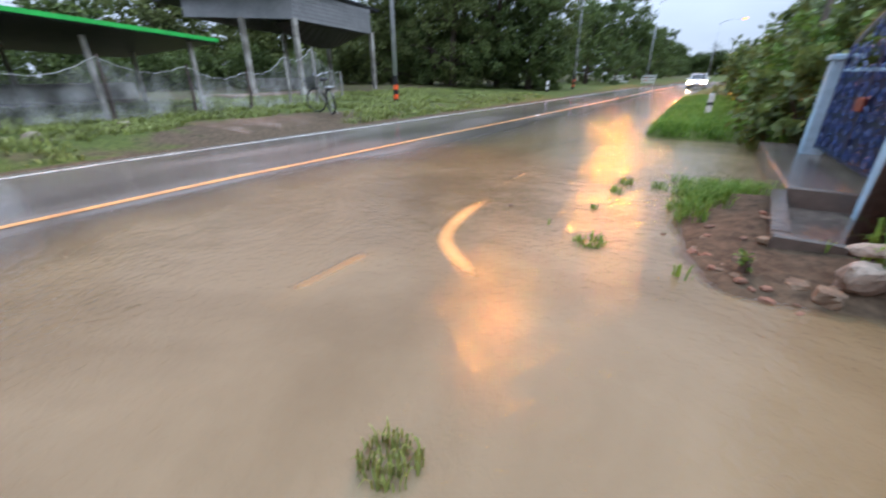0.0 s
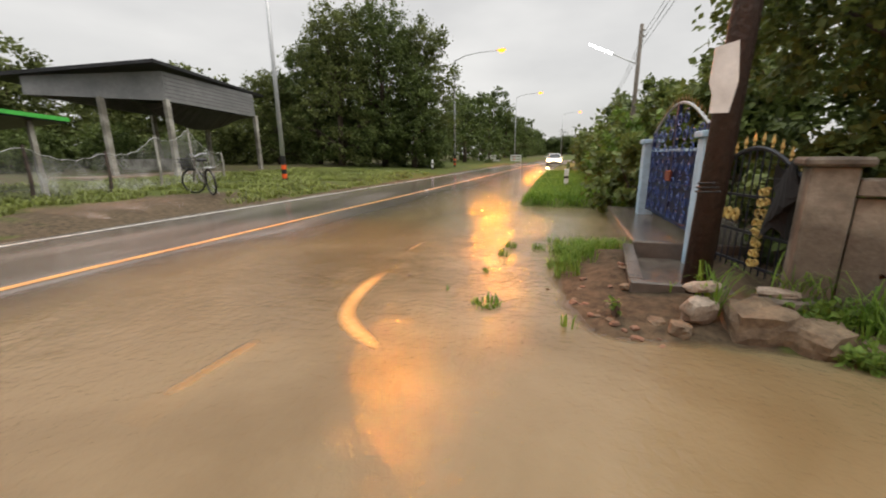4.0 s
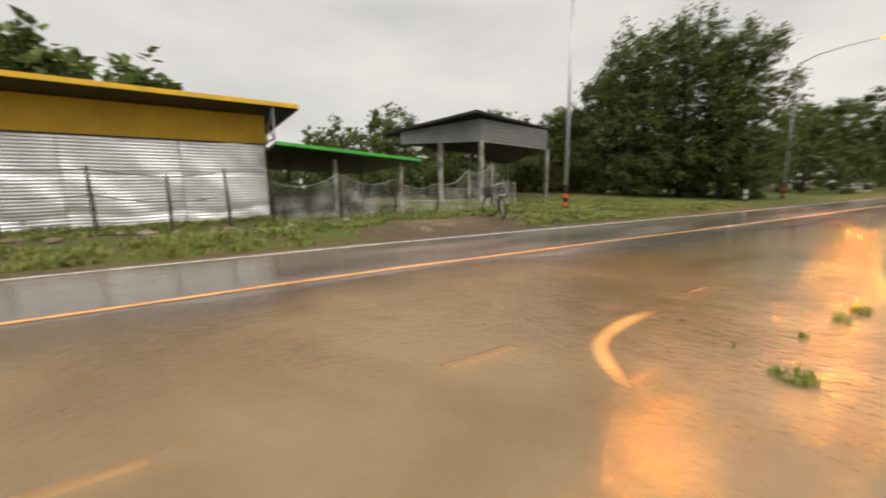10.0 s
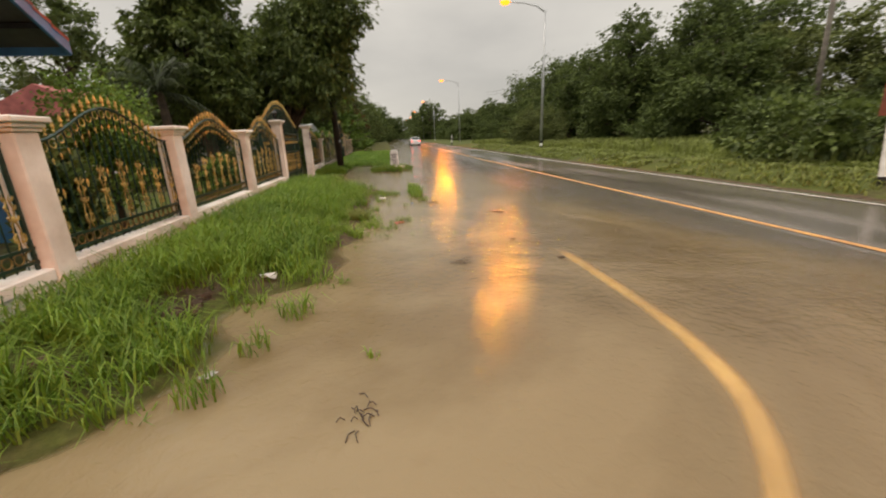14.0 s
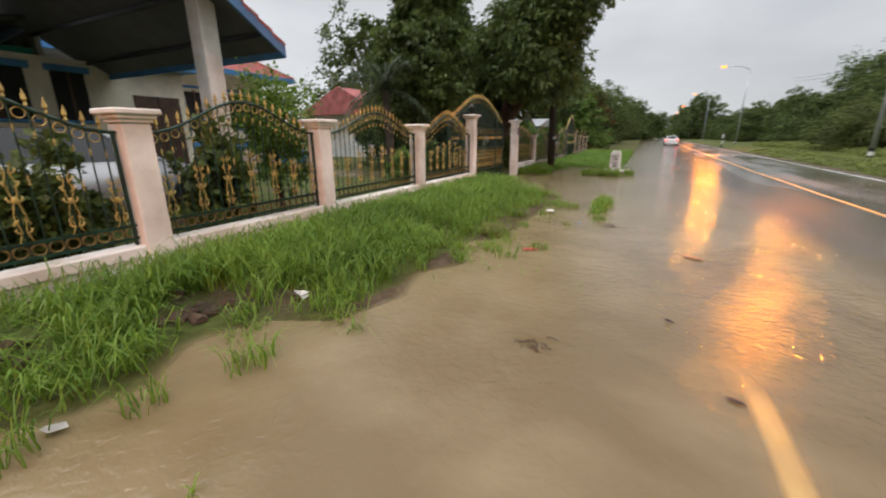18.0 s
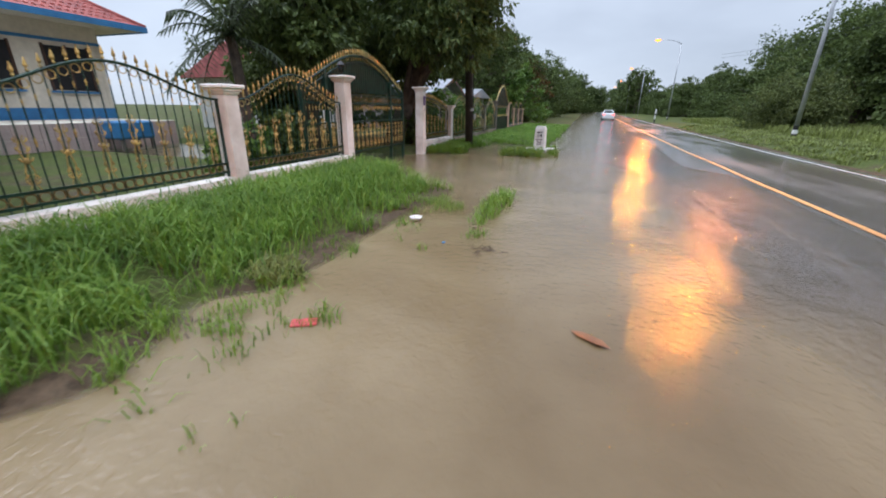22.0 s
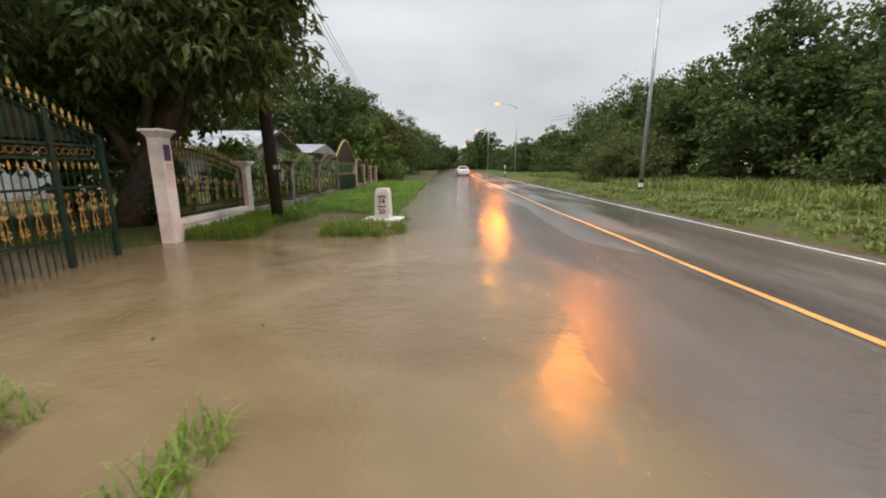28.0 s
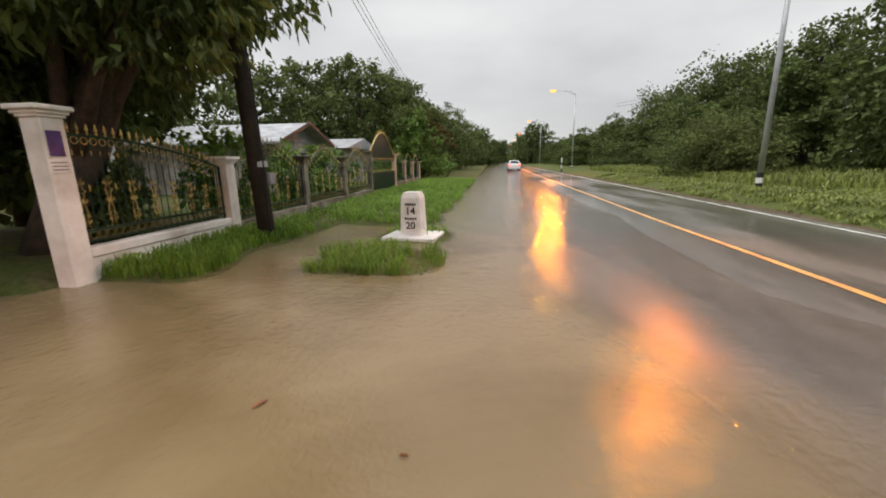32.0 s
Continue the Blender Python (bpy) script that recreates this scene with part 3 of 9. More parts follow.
def solid(name, g, material, at, label, category, group="", kind="", smooth=False):
    """A thing of one mesh, given in world metres, with its origin at its base."""
    ob = new(name, g.mesh(name, material, at, smooth))
    ob.location = at
    return tagged(ob, label, category, group, kind)


def struct(name, g, material, label, smooth=False, category="structure"):
    ob = new(name, g.mesh(name, material, (0, 0, 0), smooth))
    return tagged(ob, label, category, "", "structure")


def rot_z(a, at=(0, 0, 0)):
    return Matrix.Translation(at) @ Matrix.Rotation(a, 4, "Z")


def smooth01(t):
    t = np.clip(t, 0, 1)
    return t * t * (3 - 2 * t)


def wob(x, y, s=1.0):
    """Uneven ground, from a few crossed waves."""
    return (np.sin(1.3 * x * s + 0.7 * y * s) + np.sin(-0.9 * x * s + 1.7 * y * s + 1.3) + 0.6 * np.sin(2.9 * x * s + 2.3 * y * s + 0.4)) / 2.6

# ---- the lie of the land: water stands at z = 0 ----
def road_mid(y):
    far = np.clip(np.asarray(y, float) - 35, 0, 75)
    return -5.18 + 0.022 * np.minimum(0, y + 24) + np.interp(y, [2, 12, 22, 35], [0, 0.4, 0.75, 1.0]) + 0.0023 * far ** 2 + 0.345 * np.maximum(0, y - 110)


def road_height(d, y=-60.0):
    """Height of the asphalt by the distance from its middle line (east positive); it sags before the long fence."""
    d, y = np.asarray(d, float), np.asarray(y, float)
    sag = smooth01((y + 19.5) / 3) * smooth01((2 - y) / 7) * smooth01((d + 1.9) / 1.6)
    rough = 0.005 * wob(d, y * 0.45, 1.1) * smooth01((3.0 - np.abs(d)) / 1.0)
    sag = sag + 1.5 * np.exp(-((y - 1.9) / 2.3) ** 4) * smooth01((d + 0.15) / 0.7)
    return 0.018 - 0.021 * np.maximum(d, 0) - 0.001 * np.maximum(-d, 0) - 0.021 * sag + rough


def shore(y):
    """Where the grass bank in front of the fence leaves the water."""
    return np.interp(y, [-14.2, -13.9, -13.6, -12, -10.0, -8.9, -8.6, -7.6, -7.2, -6.5, -6.1, -5.75, -5.5, -5.0, -4.6, -4.1, -3.6, -3.3], [3.0, 1.4, 0.68, 0.82, 0.85, 0.95, 1.28, 0.92, 1.2, 1.0, 1.15, 1.25, 1.8, 1.9, 1.66, 1.85, 2.2, 2.8])


def land(x, y):
    x, y = np.asarray(x, float), np.asarray(y, float)
    d = x - road_mid(y)
    w = -3.22 - d
    west = 0.02 + 0.27 * smooth01(w / 1.3) + 0.12 * smooth01((w - 3) / 4) + 0.25 * smooth01((w - 7) / 6) + 0.03 * wob(x, y, 1.4) * smooth01(w / 1.0)
    under = road_height(d) - 0.06
    east = -0.075 + 0.012 * wob(x, y, 0.9)
    bank = (y < -3.3) & (y > -14.2)
    east = np.where(bank, east + (0.085 + 0.02 * wob(x, y, 2.2)) * smooth01((x - shore(y) + 0.35) / 0.5) + 0.16 * smooth01((x - shore(y) - 0.3) / 1.4), east)
    east = np.maximum(east, -0.08 + 0.115 * np.exp(-(((x + 0.3) / 0.17) ** 2 + ((y + 12.5) / 0.85) ** 2)))
    south = smooth01((-18.9 - y) / 0.5) * smooth01((x - 2.0 - 0.25 * wob(x, y, 1.5)) / 0.5)
    east = east + 0.16 * south
    far = smooth01((-22.6 - y) / 2.0) * smooth01((x + 0.9) / 1.2)
    east = np.maximum(east, -0.08 + far * (0.13 + 0.045 * wob(x, y, 1.1)))
    east = np.maximum(east, -0.08 + 0.15 * np.exp(-(((x - 0.2) / 0.95) ** 4 + ((y + 20.35) / 0.75) ** 4)))
    east = np.maximum(east, -0.08 + 0.12 * np.exp(-(((x - 0.0) / 0.8) ** 4 + ((y + 22.2) / 0.7) ** 4)))
    corner = np.exp(-(((x - 1.78 + 0.1 * wob(x, y, 1.3) + 0.06 * wob(y, x, 6.1)) / 1.12) ** 4 + ((y - 3.3 + 0.1 * wob(y, x, 1.7) + 0.07 * wob(x, y, 5.3)) / 1.5) ** 4))
    east = np.maximum(east, -0.09 + 0.235 * corner + 0.045 * wob(x, y, 3.0) * corner)
    east = np.where((x > 1.33 + 0.08 * (y - 2.7)) & (x < 2.4) & (y > 2.7) & (y < 4.45), np.minimum(east, -0.04), east)
    strip = smooth01((y - np.maximum(1.75 - 0.12 * (x - 2.5), 1.1 - 0.045 * (x - 2.8))) / 0.5) * smooth01((x - 2.1) / 0.5)
    east = np.maximum(east, -0.08 + 0.2 * strip)
    north = smooth01((y - 9.3 - 0.3 * wob(x, y, 1.3)) / 0.9) * smooth01((x + 0.85 + 0.02 * (y - 10)) / 0.7)
    east = np.maximum(east, -0.08 + 0.26 * north)
    yard = smooth01((x - 3.6) / 0.4) * smooth01((-4.2 - y) / 0.5) * (1 - smooth01((y + 18.8) / 0.4) * smooth01((-14.2 - y) / 0.4))
    east = np.maximum(east, -0.08 + 0.25 * yard)
    ditch = smooth01((x - 5.5) / 1.0) * smooth01((-2.95 - 0.05 * (x - 4) - y) / 0.5) * smooth01((y + 4.8) / 0.2)
    east = np.maximum(east, -0.08 + 0.22 * ditch)
    faraway = smooth01((x - 14) / 30)
    east = east + 0.25 * faraway
    z = np.where(d < -3.22, west, np.where(d < 3.7, under, east))
    return z


def turf(x, y):
    """How far grass covers the soil."""
    x, y = np.asarray(x, float), np.asarray(y, float)
    d = x - road_mid(y)
    t = np.where(d < -3.45, 0.66, 0.1)
    t = np.where(d < -13, 0.45, t)
    t = t - 0.75 * np.exp(-(((x + 9.3) / 1.2) ** 2 + ((y - 5.5) / 2.6) ** 2)) - 0.25 * np.exp(-(((x + 10.8) / 0.6) ** 2 + ((y + 2.0) / 4.0) ** 2))
    t = np.where((x > 1.2) & (y < -3.3), 0.6, t)
    t = np.where((x > -1) & (y < -19), 0.55, t)
    t = np.where((x > -1) & (y > 9.3), 0.75, t)
    t = np.where((x > 2.2) & (y > 1.4) & (y < 3), 0.55, t)
    return t


def axis(fine_lo, fine_hi, step, far):
    a = list(np.arange(fine_lo, fine_hi + 1e-6, step))
    out, s, p = [], step, fine_hi
    while p < far:
        s *= 1.35
        p += s
        out.append(p)
    low, s, p = [], step, fine_lo
    while p > -far:
        s *= 1.35
        p -= s
        low.append(p)
    return np.array(low[::-1] + a + out)


def sheet(name, xs, ys, zfun, material, attr, afun, label):
    xx, yy = np.meshgrid(xs, ys)
    zz = zfun(xx, yy)
    vs = np.stack([xx.ravel(), yy.ravel(), zz.ravel()], 1)
    nx, ny = len(xs), len(ys)
    i = np.arange((ny - 1) * (nx - 1))
    r, c = i // (nx - 1), i % (nx - 1)
    q = np.stack([r * nx + c, r * nx + c + 1, (r + 1) * nx + c + 1, (r + 1) * nx + c], 1)
    me = bpy.data.meshes.new(name)
    me.from_pydata(vs.tolist(), [], q.tolist())
    me.materials.append(material)
    at = me.attributes.new(attr, "FLOAT", "POINT")
    at.data.foreach_set("value", np.asarray(afun(xx, yy), np.float32).ravel())
    me.polygons.foreach_set("use_smooth", [True] * len(me.polygons))
    me.update()
    ob = new(name, me)
    return tagged(ob, label, name, "", "structure")


XS = axis(-16, 6, 0.16, 1800)
YS = axis(-26, 14, 0.16, 1800)
sheet("ground", XS, YS, land, GROUND, "turf", turf, "wet soil and turf on both sides of a flooded road")


SOUTH_CURVE = [(-1.72, -6.4), (-1.72, -5.2), (-1.68, -4.2), (-1.5, -3.4), (-1.1, -2.8), (-0.55, -2.3)]
NORTH_CURVE = [(-1.45, 3.0), (-1.42, 2.3), (-1.25, 1.65), (-0.95, 1.3), (-0.5, 0.98)]


def eased(pts, steps=6):
    """The same line with its corners rounded."""
    p = [Vector((*q, 0)) for q in pts]
    out = []
    for i in range(len(p) - 1):
        a, b, c, d = p[max(i - 1, 0)], p[i], p[i + 1], p[min(i + 2, len(p) - 1)]
        for k in range(steps):
            t = k / steps
            out.append(0.5 * ((2 * b) + (c - a) * t + (2 * a - 5 * b + 4 * c - d) * t * t + (3 * b - a - 3 * c + d) * t ** 3))
    out.append(p[-1])
    return [(q.x, q.y) for q in out]


SOUTH_CURVE, NORTH_CURVE = eased(SOUTH_CURVE), eased(NORTH_CURVE)
CURVES = [(SOUTH_CURVE, 0.01), (NORTH_CURVE, 0.007), ([(-1.62, -2.45), (-1.62, -1.6)], 0.015), ([(-1.62, 0.1), (-1.62, 1.0)], 0.015), ([(-1.62, 3.9), (-1.62, 4.6)], 0.017)]


def lane_left(x):
    return 0.88 - 0.045 * (x - 2.8)


def lane_right(x):
    return -2.64 - 0.05 * (x - 3.9)


def lane_bed(x, y):
    """Top of the lane's concrete: it dips under water at its mouth and along its north edge."""
    z = np.interp(x, [2.5, 3.5, 6, 12, 80], [-0.022, -0.004, 0.03, 0.09, 0.5])
    return z - 0.014 * smooth01((y - lane_left(x) + 0.5) / 0.5) * smooth01((13 - x) / 6) - 0.006 * smooth01((lane_right(x) + 0.9 - y) / 0.9)


def bed(x, y):
    d = x - road_mid(y)
    on = (d > -3.25) & (d < 3.75)
    return np.where(on, road_height(d, y), np.where((x > 2.85) & (y < lane_left(x)) & (y > lane_right(x)), np.maximum(lane_bed(x, y), land(x, y)), land(x, y)))


def depth(x, y):
    """How much muddy water hides the bed; less over the raised road paint."""
    dep = -bed(x, y) + 0.008 * wob(x, y, 0.5) + 0.004 * wob(x, y, 1.9) - 0.034 * smooth01((-3.5 - y) / 8) * smooth01((4.3 - (x - road_mid(y))) / 2.6)
    for pts, w in CURVES:
        near = np.full(np.shape(x), 9.0)
        for (ax, ay), (bx, by) in zip(pts[:-1], pts[1:]):
            L2 = (bx - ax) ** 2 + (by - ay) ** 2
            u = np.clip(((x - ax) * (bx - ax) + (y - ay) * (by - ay)) / L2, 0, 1)
            near = np.minimum(near, np.hypot(x - ax - u * (bx - ax), y - ay - u * (by - ay)))
        tip = np.minimum(np.hypot(x - pts[0][0], y - pts[0][1]), np.hypot(x - pts[-1][0], y - pts[-1][1]))
        w = w + 0.022 * np.exp(-((tip / (0.3 if len(pts) > 2 else 0.1)) ** 2)) + 0.004 * wob(x, y, 3.1)
        dep = np.where(near < 0.2, np.minimum(dep, w + 0.42 * np.maximum(near - 0.04, 0)), dep)
    return dep


WX = np.concatenate([np.arange(-5.0, -2.4, 0.1), np.arange(-2.4, 0, 0.045), np.arange(0, 8, 0.1), np.arange(8, 60, 1.0)])
WY = np.concatenate([np.arange(-320, -40, 4.0), np.arange(-40, -26, 0.5), np.arange(-26, -7, 0.14), np.arange(-7, 5, 0.06), np.arange(5, 14, 0.14), np.arange(14, 60, 0.6), np.arange(60, 200, 4.0)])
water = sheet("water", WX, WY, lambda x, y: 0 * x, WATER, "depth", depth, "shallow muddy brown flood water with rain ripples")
water.visible_shadow = False

# the asphalt
RY = np.concatenate([np.arange(-330, -40, 5.0), np.arange(-40, -30, 1.0), np.arange(-30, 8, 0.4), np.arange(8, 30, 1.0), np.arange(30, 260, 5.0)])
g = G()
prof = np.linspace(-3.25, 3.75, 31)
pts = []
for yy in RY:
    m0 = float(road_mid(yy))
    pts += [(m0 + p, float(yy), float(z)) for p, z in zip(prof, road_height(prof, yy))]
g.v = pts
n = len(prof)
g.f = [(i * n + k, i * n + k + 1, (i + 1) * n + k + 1, (i + 1) * n + k) for i in range(len(RY) - 1) for k in range(n - 1)]
struct("road", g, ASPHALT, "wet dark asphalt road, half under flood water", True, "road")


def stripe(name, d0, width, y0, y1, material, label, lift=0.007):
    g = G()
    ys = np.concatenate([np.arange(y0, -30, 2.0), np.arange(max(y0, -30), min(y1, 10), 0.25), np.arange(10, y1, 2.0)]) if y1 - y0 > 8 else np.linspace(y0, y1, 6)
    for yy in ys:
        m0 = float(road_mid(yy)) + d0
        for s in (-0.5, 0.5):
            g.v.append((m0 + s * width, float(yy), float(road_height(d0 + s * width, yy)) + lift))
    g.f = [(2 * i, 2 * i + 1, 2 * i + 3, 2 * i + 2) for i in range(len(ys) - 1)]
    return struct(name, g, material, label, False, "road marking")


stripe("centre_line", 0.0, 0.11, -300, 220, ORANGE_LINE, "single orange centre line on wet asphalt")
# small white blocks, six metres apart on the centre line
for y in (13.5, 19.5, 25.5, 31.5):
    x = float(road_mid(y))
    solid("road_stud", G().prism([(-0.05, 0), (0.05, 0), (0.03, 0.022), (-0.03, 0.022)], -0.06, 0.06, "x", Matrix.Translation((x + 0.02, y, float(road_height(0.0, y)) + 0.006))), WHITEPAINT, (x, y, 0.1), "small white wedge-sided block on the centre line", "road stud", "road studs")
stripe("west_edge_line", -2.9, 0.10, -300, 220, WHITE_LINE, "white edge line along the far verge")
stripe("east_edge_line", 3.4, 0.13, -300, -24, YELLOW_LINE, "faded edge line under flood water")
for k, (a, b) in enumerate(((-2.45, -1.55), (0.1, 1.0), (3.9, 4.6))):
    stripe("edge_dash", 3.56, 0.24, a - 0.15, b + 0.16, YELLOW_LINE, "short yellow dash of the edge line under muddy water", 0.04)


def bent_stripe(name, pts, width, material, label, z):
    """A painted band that follows a smooth line."""
    g = G()
    p = [Vector((*q, 0)) for q in pts]
    fine = []
    for i in range(len(p) - 1):
        a, b, c, d = p[max(i - 1, 0)], p[i], p[i + 1], p[min(i + 2, len(p) - 1)]
        for k in range(6):
            t = k / 6
            fine.append(0.5 * ((2 * b) + (c - a) * t + (2 * a - 5 * b + 4 * c - d) * t * t + (3 * b - a - 3 * c + d) * t ** 3))
    fine.append(p[-1])
    for i, q in enumerate(fine):
        t = (fine[min(i + 1, len(fine) - 1)] - fine[max(i - 1, 0)]).normalized()
        nrm = Vector((-t.y, t.x, 0)) * width / 2
        g.v += [(q.x + nrm.x, q.y + nrm.y, z), (q.x - nrm.x, q.y - nrm.y, z)]
    g.f = [(2 * i, 2 * i + 1, 2 * i + 3, 2 * i + 2) for i in range(len(fine) - 1)]
    return struct(name, g, material, label, False, "road marking")


bent_stripe("south_curve_line", SOUTH_CURVE, 0.26, YELLOW_LINE, "yellow edge line curving into the side lane under water", -0.006)
bent_stripe("north_curve_line", NORTH_CURVE, 0.26, YELLOW_LINE, "yellow edge line curving into the side lane, breaking the water", -0.006)

# the side lane: concrete slabs cast one after another
lane = tagged(new("lane"), "wet concrete side lane running off between two walls", "lane", "", "structure")
cuts = [2.85, 8.7, 14.5, 20.5, 26.5, 32.5, 38.5, 44.5, 50.5, 60, 75]


SIDE = (0.0, 0.004, 0.1, 0.2, 0.5, 0.7, 0.8, 0.9, 0.996, 1.0)

for a, b in zip(cuts[:-1], cuts[1:]):
    g = G()
    vs = []
    n = len(SIDE) + 2
    for k in range(7):
        x = a + 0.012 + (b - a - 0.024) * k / 6
        ya, yb = lane_right(x), lane_left(x)
        row = [(x, ya + (yb - ya) * s, float(lane_bed(x, ya + (yb - ya) * s)) - 0.008 * (s in (0.0, 1.0))) for s in SIDE]
        vs += [(x, ya, row[0][2] - 0.16)] + row + [(x, yb, row[-1][2] - 0.16)]
    fs = [(n * i + k, n * i + k + 1, n * i + n + 1 + k, n * i + n + k) for i in range(6) for k in range(n - 1)]
    fs += [tuple(range(n - 1, -1, -1)), tuple(range(6 * n, 7 * n))]
    g.add(vs, fs)
    part("slab", g, SLAB, lane)
g = G()
rgs = random.Random(3)
for k in range(150):
    x = 2.95 + 0.034 * k + 0.012 * rgs.random()
    ya, yb = lane_left(x) - 0.1 - 0.9 * rgs.random(), lane_right(x) + 0.1 + 1.4 * rgs.random() ** 2
    for j in range(5):
        p, q = ya + (yb - ya) * j / 5, ya + (yb - ya) * (j + 0.97) / 5
        xp, xq, w = x + 0.07 * j, x + 0.07 * (j + 1), 0.004 + 0.004 * rgs.random()
        zp, zq = float(lane_bed(xp, p)) + 0.003, float(lane_bed(xq, q)) + 0.003
        g.add([(xp, p, zp), (xq, q, zq), (xq + w, q, zq), (xp + w, p, zp)], [(0, 1, 2, 3)])
# thin flat strips, darker than the slab, laid just above it
part("broom_grooves", g, mat("groove_tone", (0.19, 0.17, 0.14), 0.3, 0.3, 2), lane, "brushed grooves across the first slab", kind="stuff")


def silt_mat(name, color):
    """Red silt, thin and broken towards its rim."""
    m = bpy.data.materials.new(name)
    m.use_nodes = True
    n, l = m.node_tree.nodes, m.node_tree.links
    b = n["Principled BSDF"]
    geo = n.new("ShaderNodeNewGeometry")
    ns = n.new("ShaderNodeTexNoise")
    ns.inputs["Scale"].default_value = 2.2
    ns.inputs["Detail"].default_value = 7
    l.new(geo.outputs["Position"], ns.inputs["Vector"])
    at = n.new("ShaderNodeAttribute")
    at.attribute_name = "cover"
    ad = n.new("ShaderNodeMath")
    ad.operation = "ADD"
    l.new(ns.outputs["Fac"], ad.inputs[0])
    l.new(at.outputs["Fac"], ad.inputs[1])
    mr = n.new("ShaderNodeMapRange")
    mr.inputs["From Min"].default_value, mr.inputs["From Max"].default_value = 0.72, 1.25
    mr.inputs["To Max"].default_value = 0.8
    l.new(ad.outputs[0], mr.inputs["Value"])
    b.inputs["Base Color"].default_value = (*color, 1)
    b.inputs["Roughness"].default_value = 0.2
    tr = n.new("ShaderNodeBsdfTransparent")
    mx = n.new("ShaderNodeMixShader")
    l.new(mr.outputs["Result"], mx.inputs["Fac"])
    l.new(tr.outputs["BSDF"], mx.inputs[1])
    l.new(b.outputs["BSDF"], mx.inputs[2])
    l.new(mx.outputs["Shader"], n["Material Output"].inputs["Surface"])
    return m


sheet("silt", np.arange(3.6, 8.2, 0.15), np.arange(-3.0, 0.75, 0.15), lambda x, y: lane_bed(x, y) + 0.005, silt_mat("thin_red_silt", (0.36, 0.155, 0.085)), "cover", lambda x, y: np.where((y < lane_left(x) - 0.03) & (y > lane_right(x) + 0.03), (0.46 + 0.22 * np.exp(-((y - 0.45) / 0.5) ** 2) + 0.15 * np.exp(-((y + 2.5) / 0.5) ** 2)) * np.exp(-(((x - 4.95 - 0.08 * y) / 0.85) ** 2 + ((y + 1.1) / 2.3) ** 6)), 0) - 0.02, "thin washed-out red silt lying on the wet lane")
sheet("clay", np.arange(-13.5, -8.4, 0.16), np.arange(-6, 9, 0.16), lambda x, y: land(x, y) + 0.012, silt_mat("trodden_pink_clay", (0.34, 0.215, 0.15)), "cover", lambda x, y: 0.75 * np.exp(-(((x + 9.9) / 1.1) ** 2 + ((y - 5.4) / 2.0) ** 2)) + 0.5 * np.exp(-(((x + 10.7) / 0.6) ** 2 + ((y + 1.0) / 4.5) ** 2)) - 0.1, "trodden pinkish clay and gravel on the verge")
# ---- plants ----
def leaf_cloud(rg, lobes, count, size, droop=0.3, flat=1.0):
    """Many small folded leaves round the skins of several lobes (x, y, z, rx, ry, rz)."""
    lob = np.array(lobes, float)
    vol = lob[:, 3] * lob[:, 4] * lob[:, 5]
    vol = vol ** 0.75
    pick = rg.choice(len(lob), count, p=vol / vol.sum())
    u = rg.normal(size=(count, 3))
    u /= np.linalg.norm(u, axis=1)[:, None]
    twigs = int(np.clip(count / 36, 10 * len(lob), 90 * len(lob)))
    tl = rg.choice(len(lob), twigs, p=vol / vol.sum())
    tu = rg.normal(size=(twigs, 3))
    tu /= np.linalg.norm(tu, axis=1)[:, None]
    tc = lob[tl, :3] + tu * lob[tl, 3:] * (0.35 + 0.95 * rg.random(twigs) ** 0.7)[:, None]
    ti = rg.integers(0, twigs, count)
    pick, u = tl[ti], tu[ti]
    room = 0.07 + 0.13 * rg.random(twigs)[ti]
    c = tc[ti] + rg.normal(size=(count, 3)) * lob[pick, 3:] * room[:, None]
    d = u * 0.6 + rg.normal(size=(count, 3)) * 0.7
    d[:, 2] -= droop
    d /= np.linalg.norm(d, axis=1)[:, None]
    up = rg.normal(size=(count, 3)) * 0.5 + np.array([0, 0, 1.0])
    s = np.cross(d, up)
    s /= np.linalg.norm(s, axis=1)[:, None] + 1e-9
    nrm = np.cross(s, d)
    L = size * (0.6 + 0.8 * rg.random(count))[:, None]
    W = L * 0.36 * flat
    v = np.empty((count, 4, 3))
    v[:, 0] = c
    v[:, 1] = c + d * L * 0.5 + s * W + nrm * L * 0.08
    v[:, 2] = c + d * L - nrm * L * 0.06
    v[:, 3] = c + d * L * 0.5 - s * W + nrm * L * 0.08
    g = G()
    g.v = v.reshape(-1, 3).tolist()
    g.f = [(4 * i, 4 * i + 1, 4 * i + 2, 4 * i + 3) for i in range(count)]
    return g


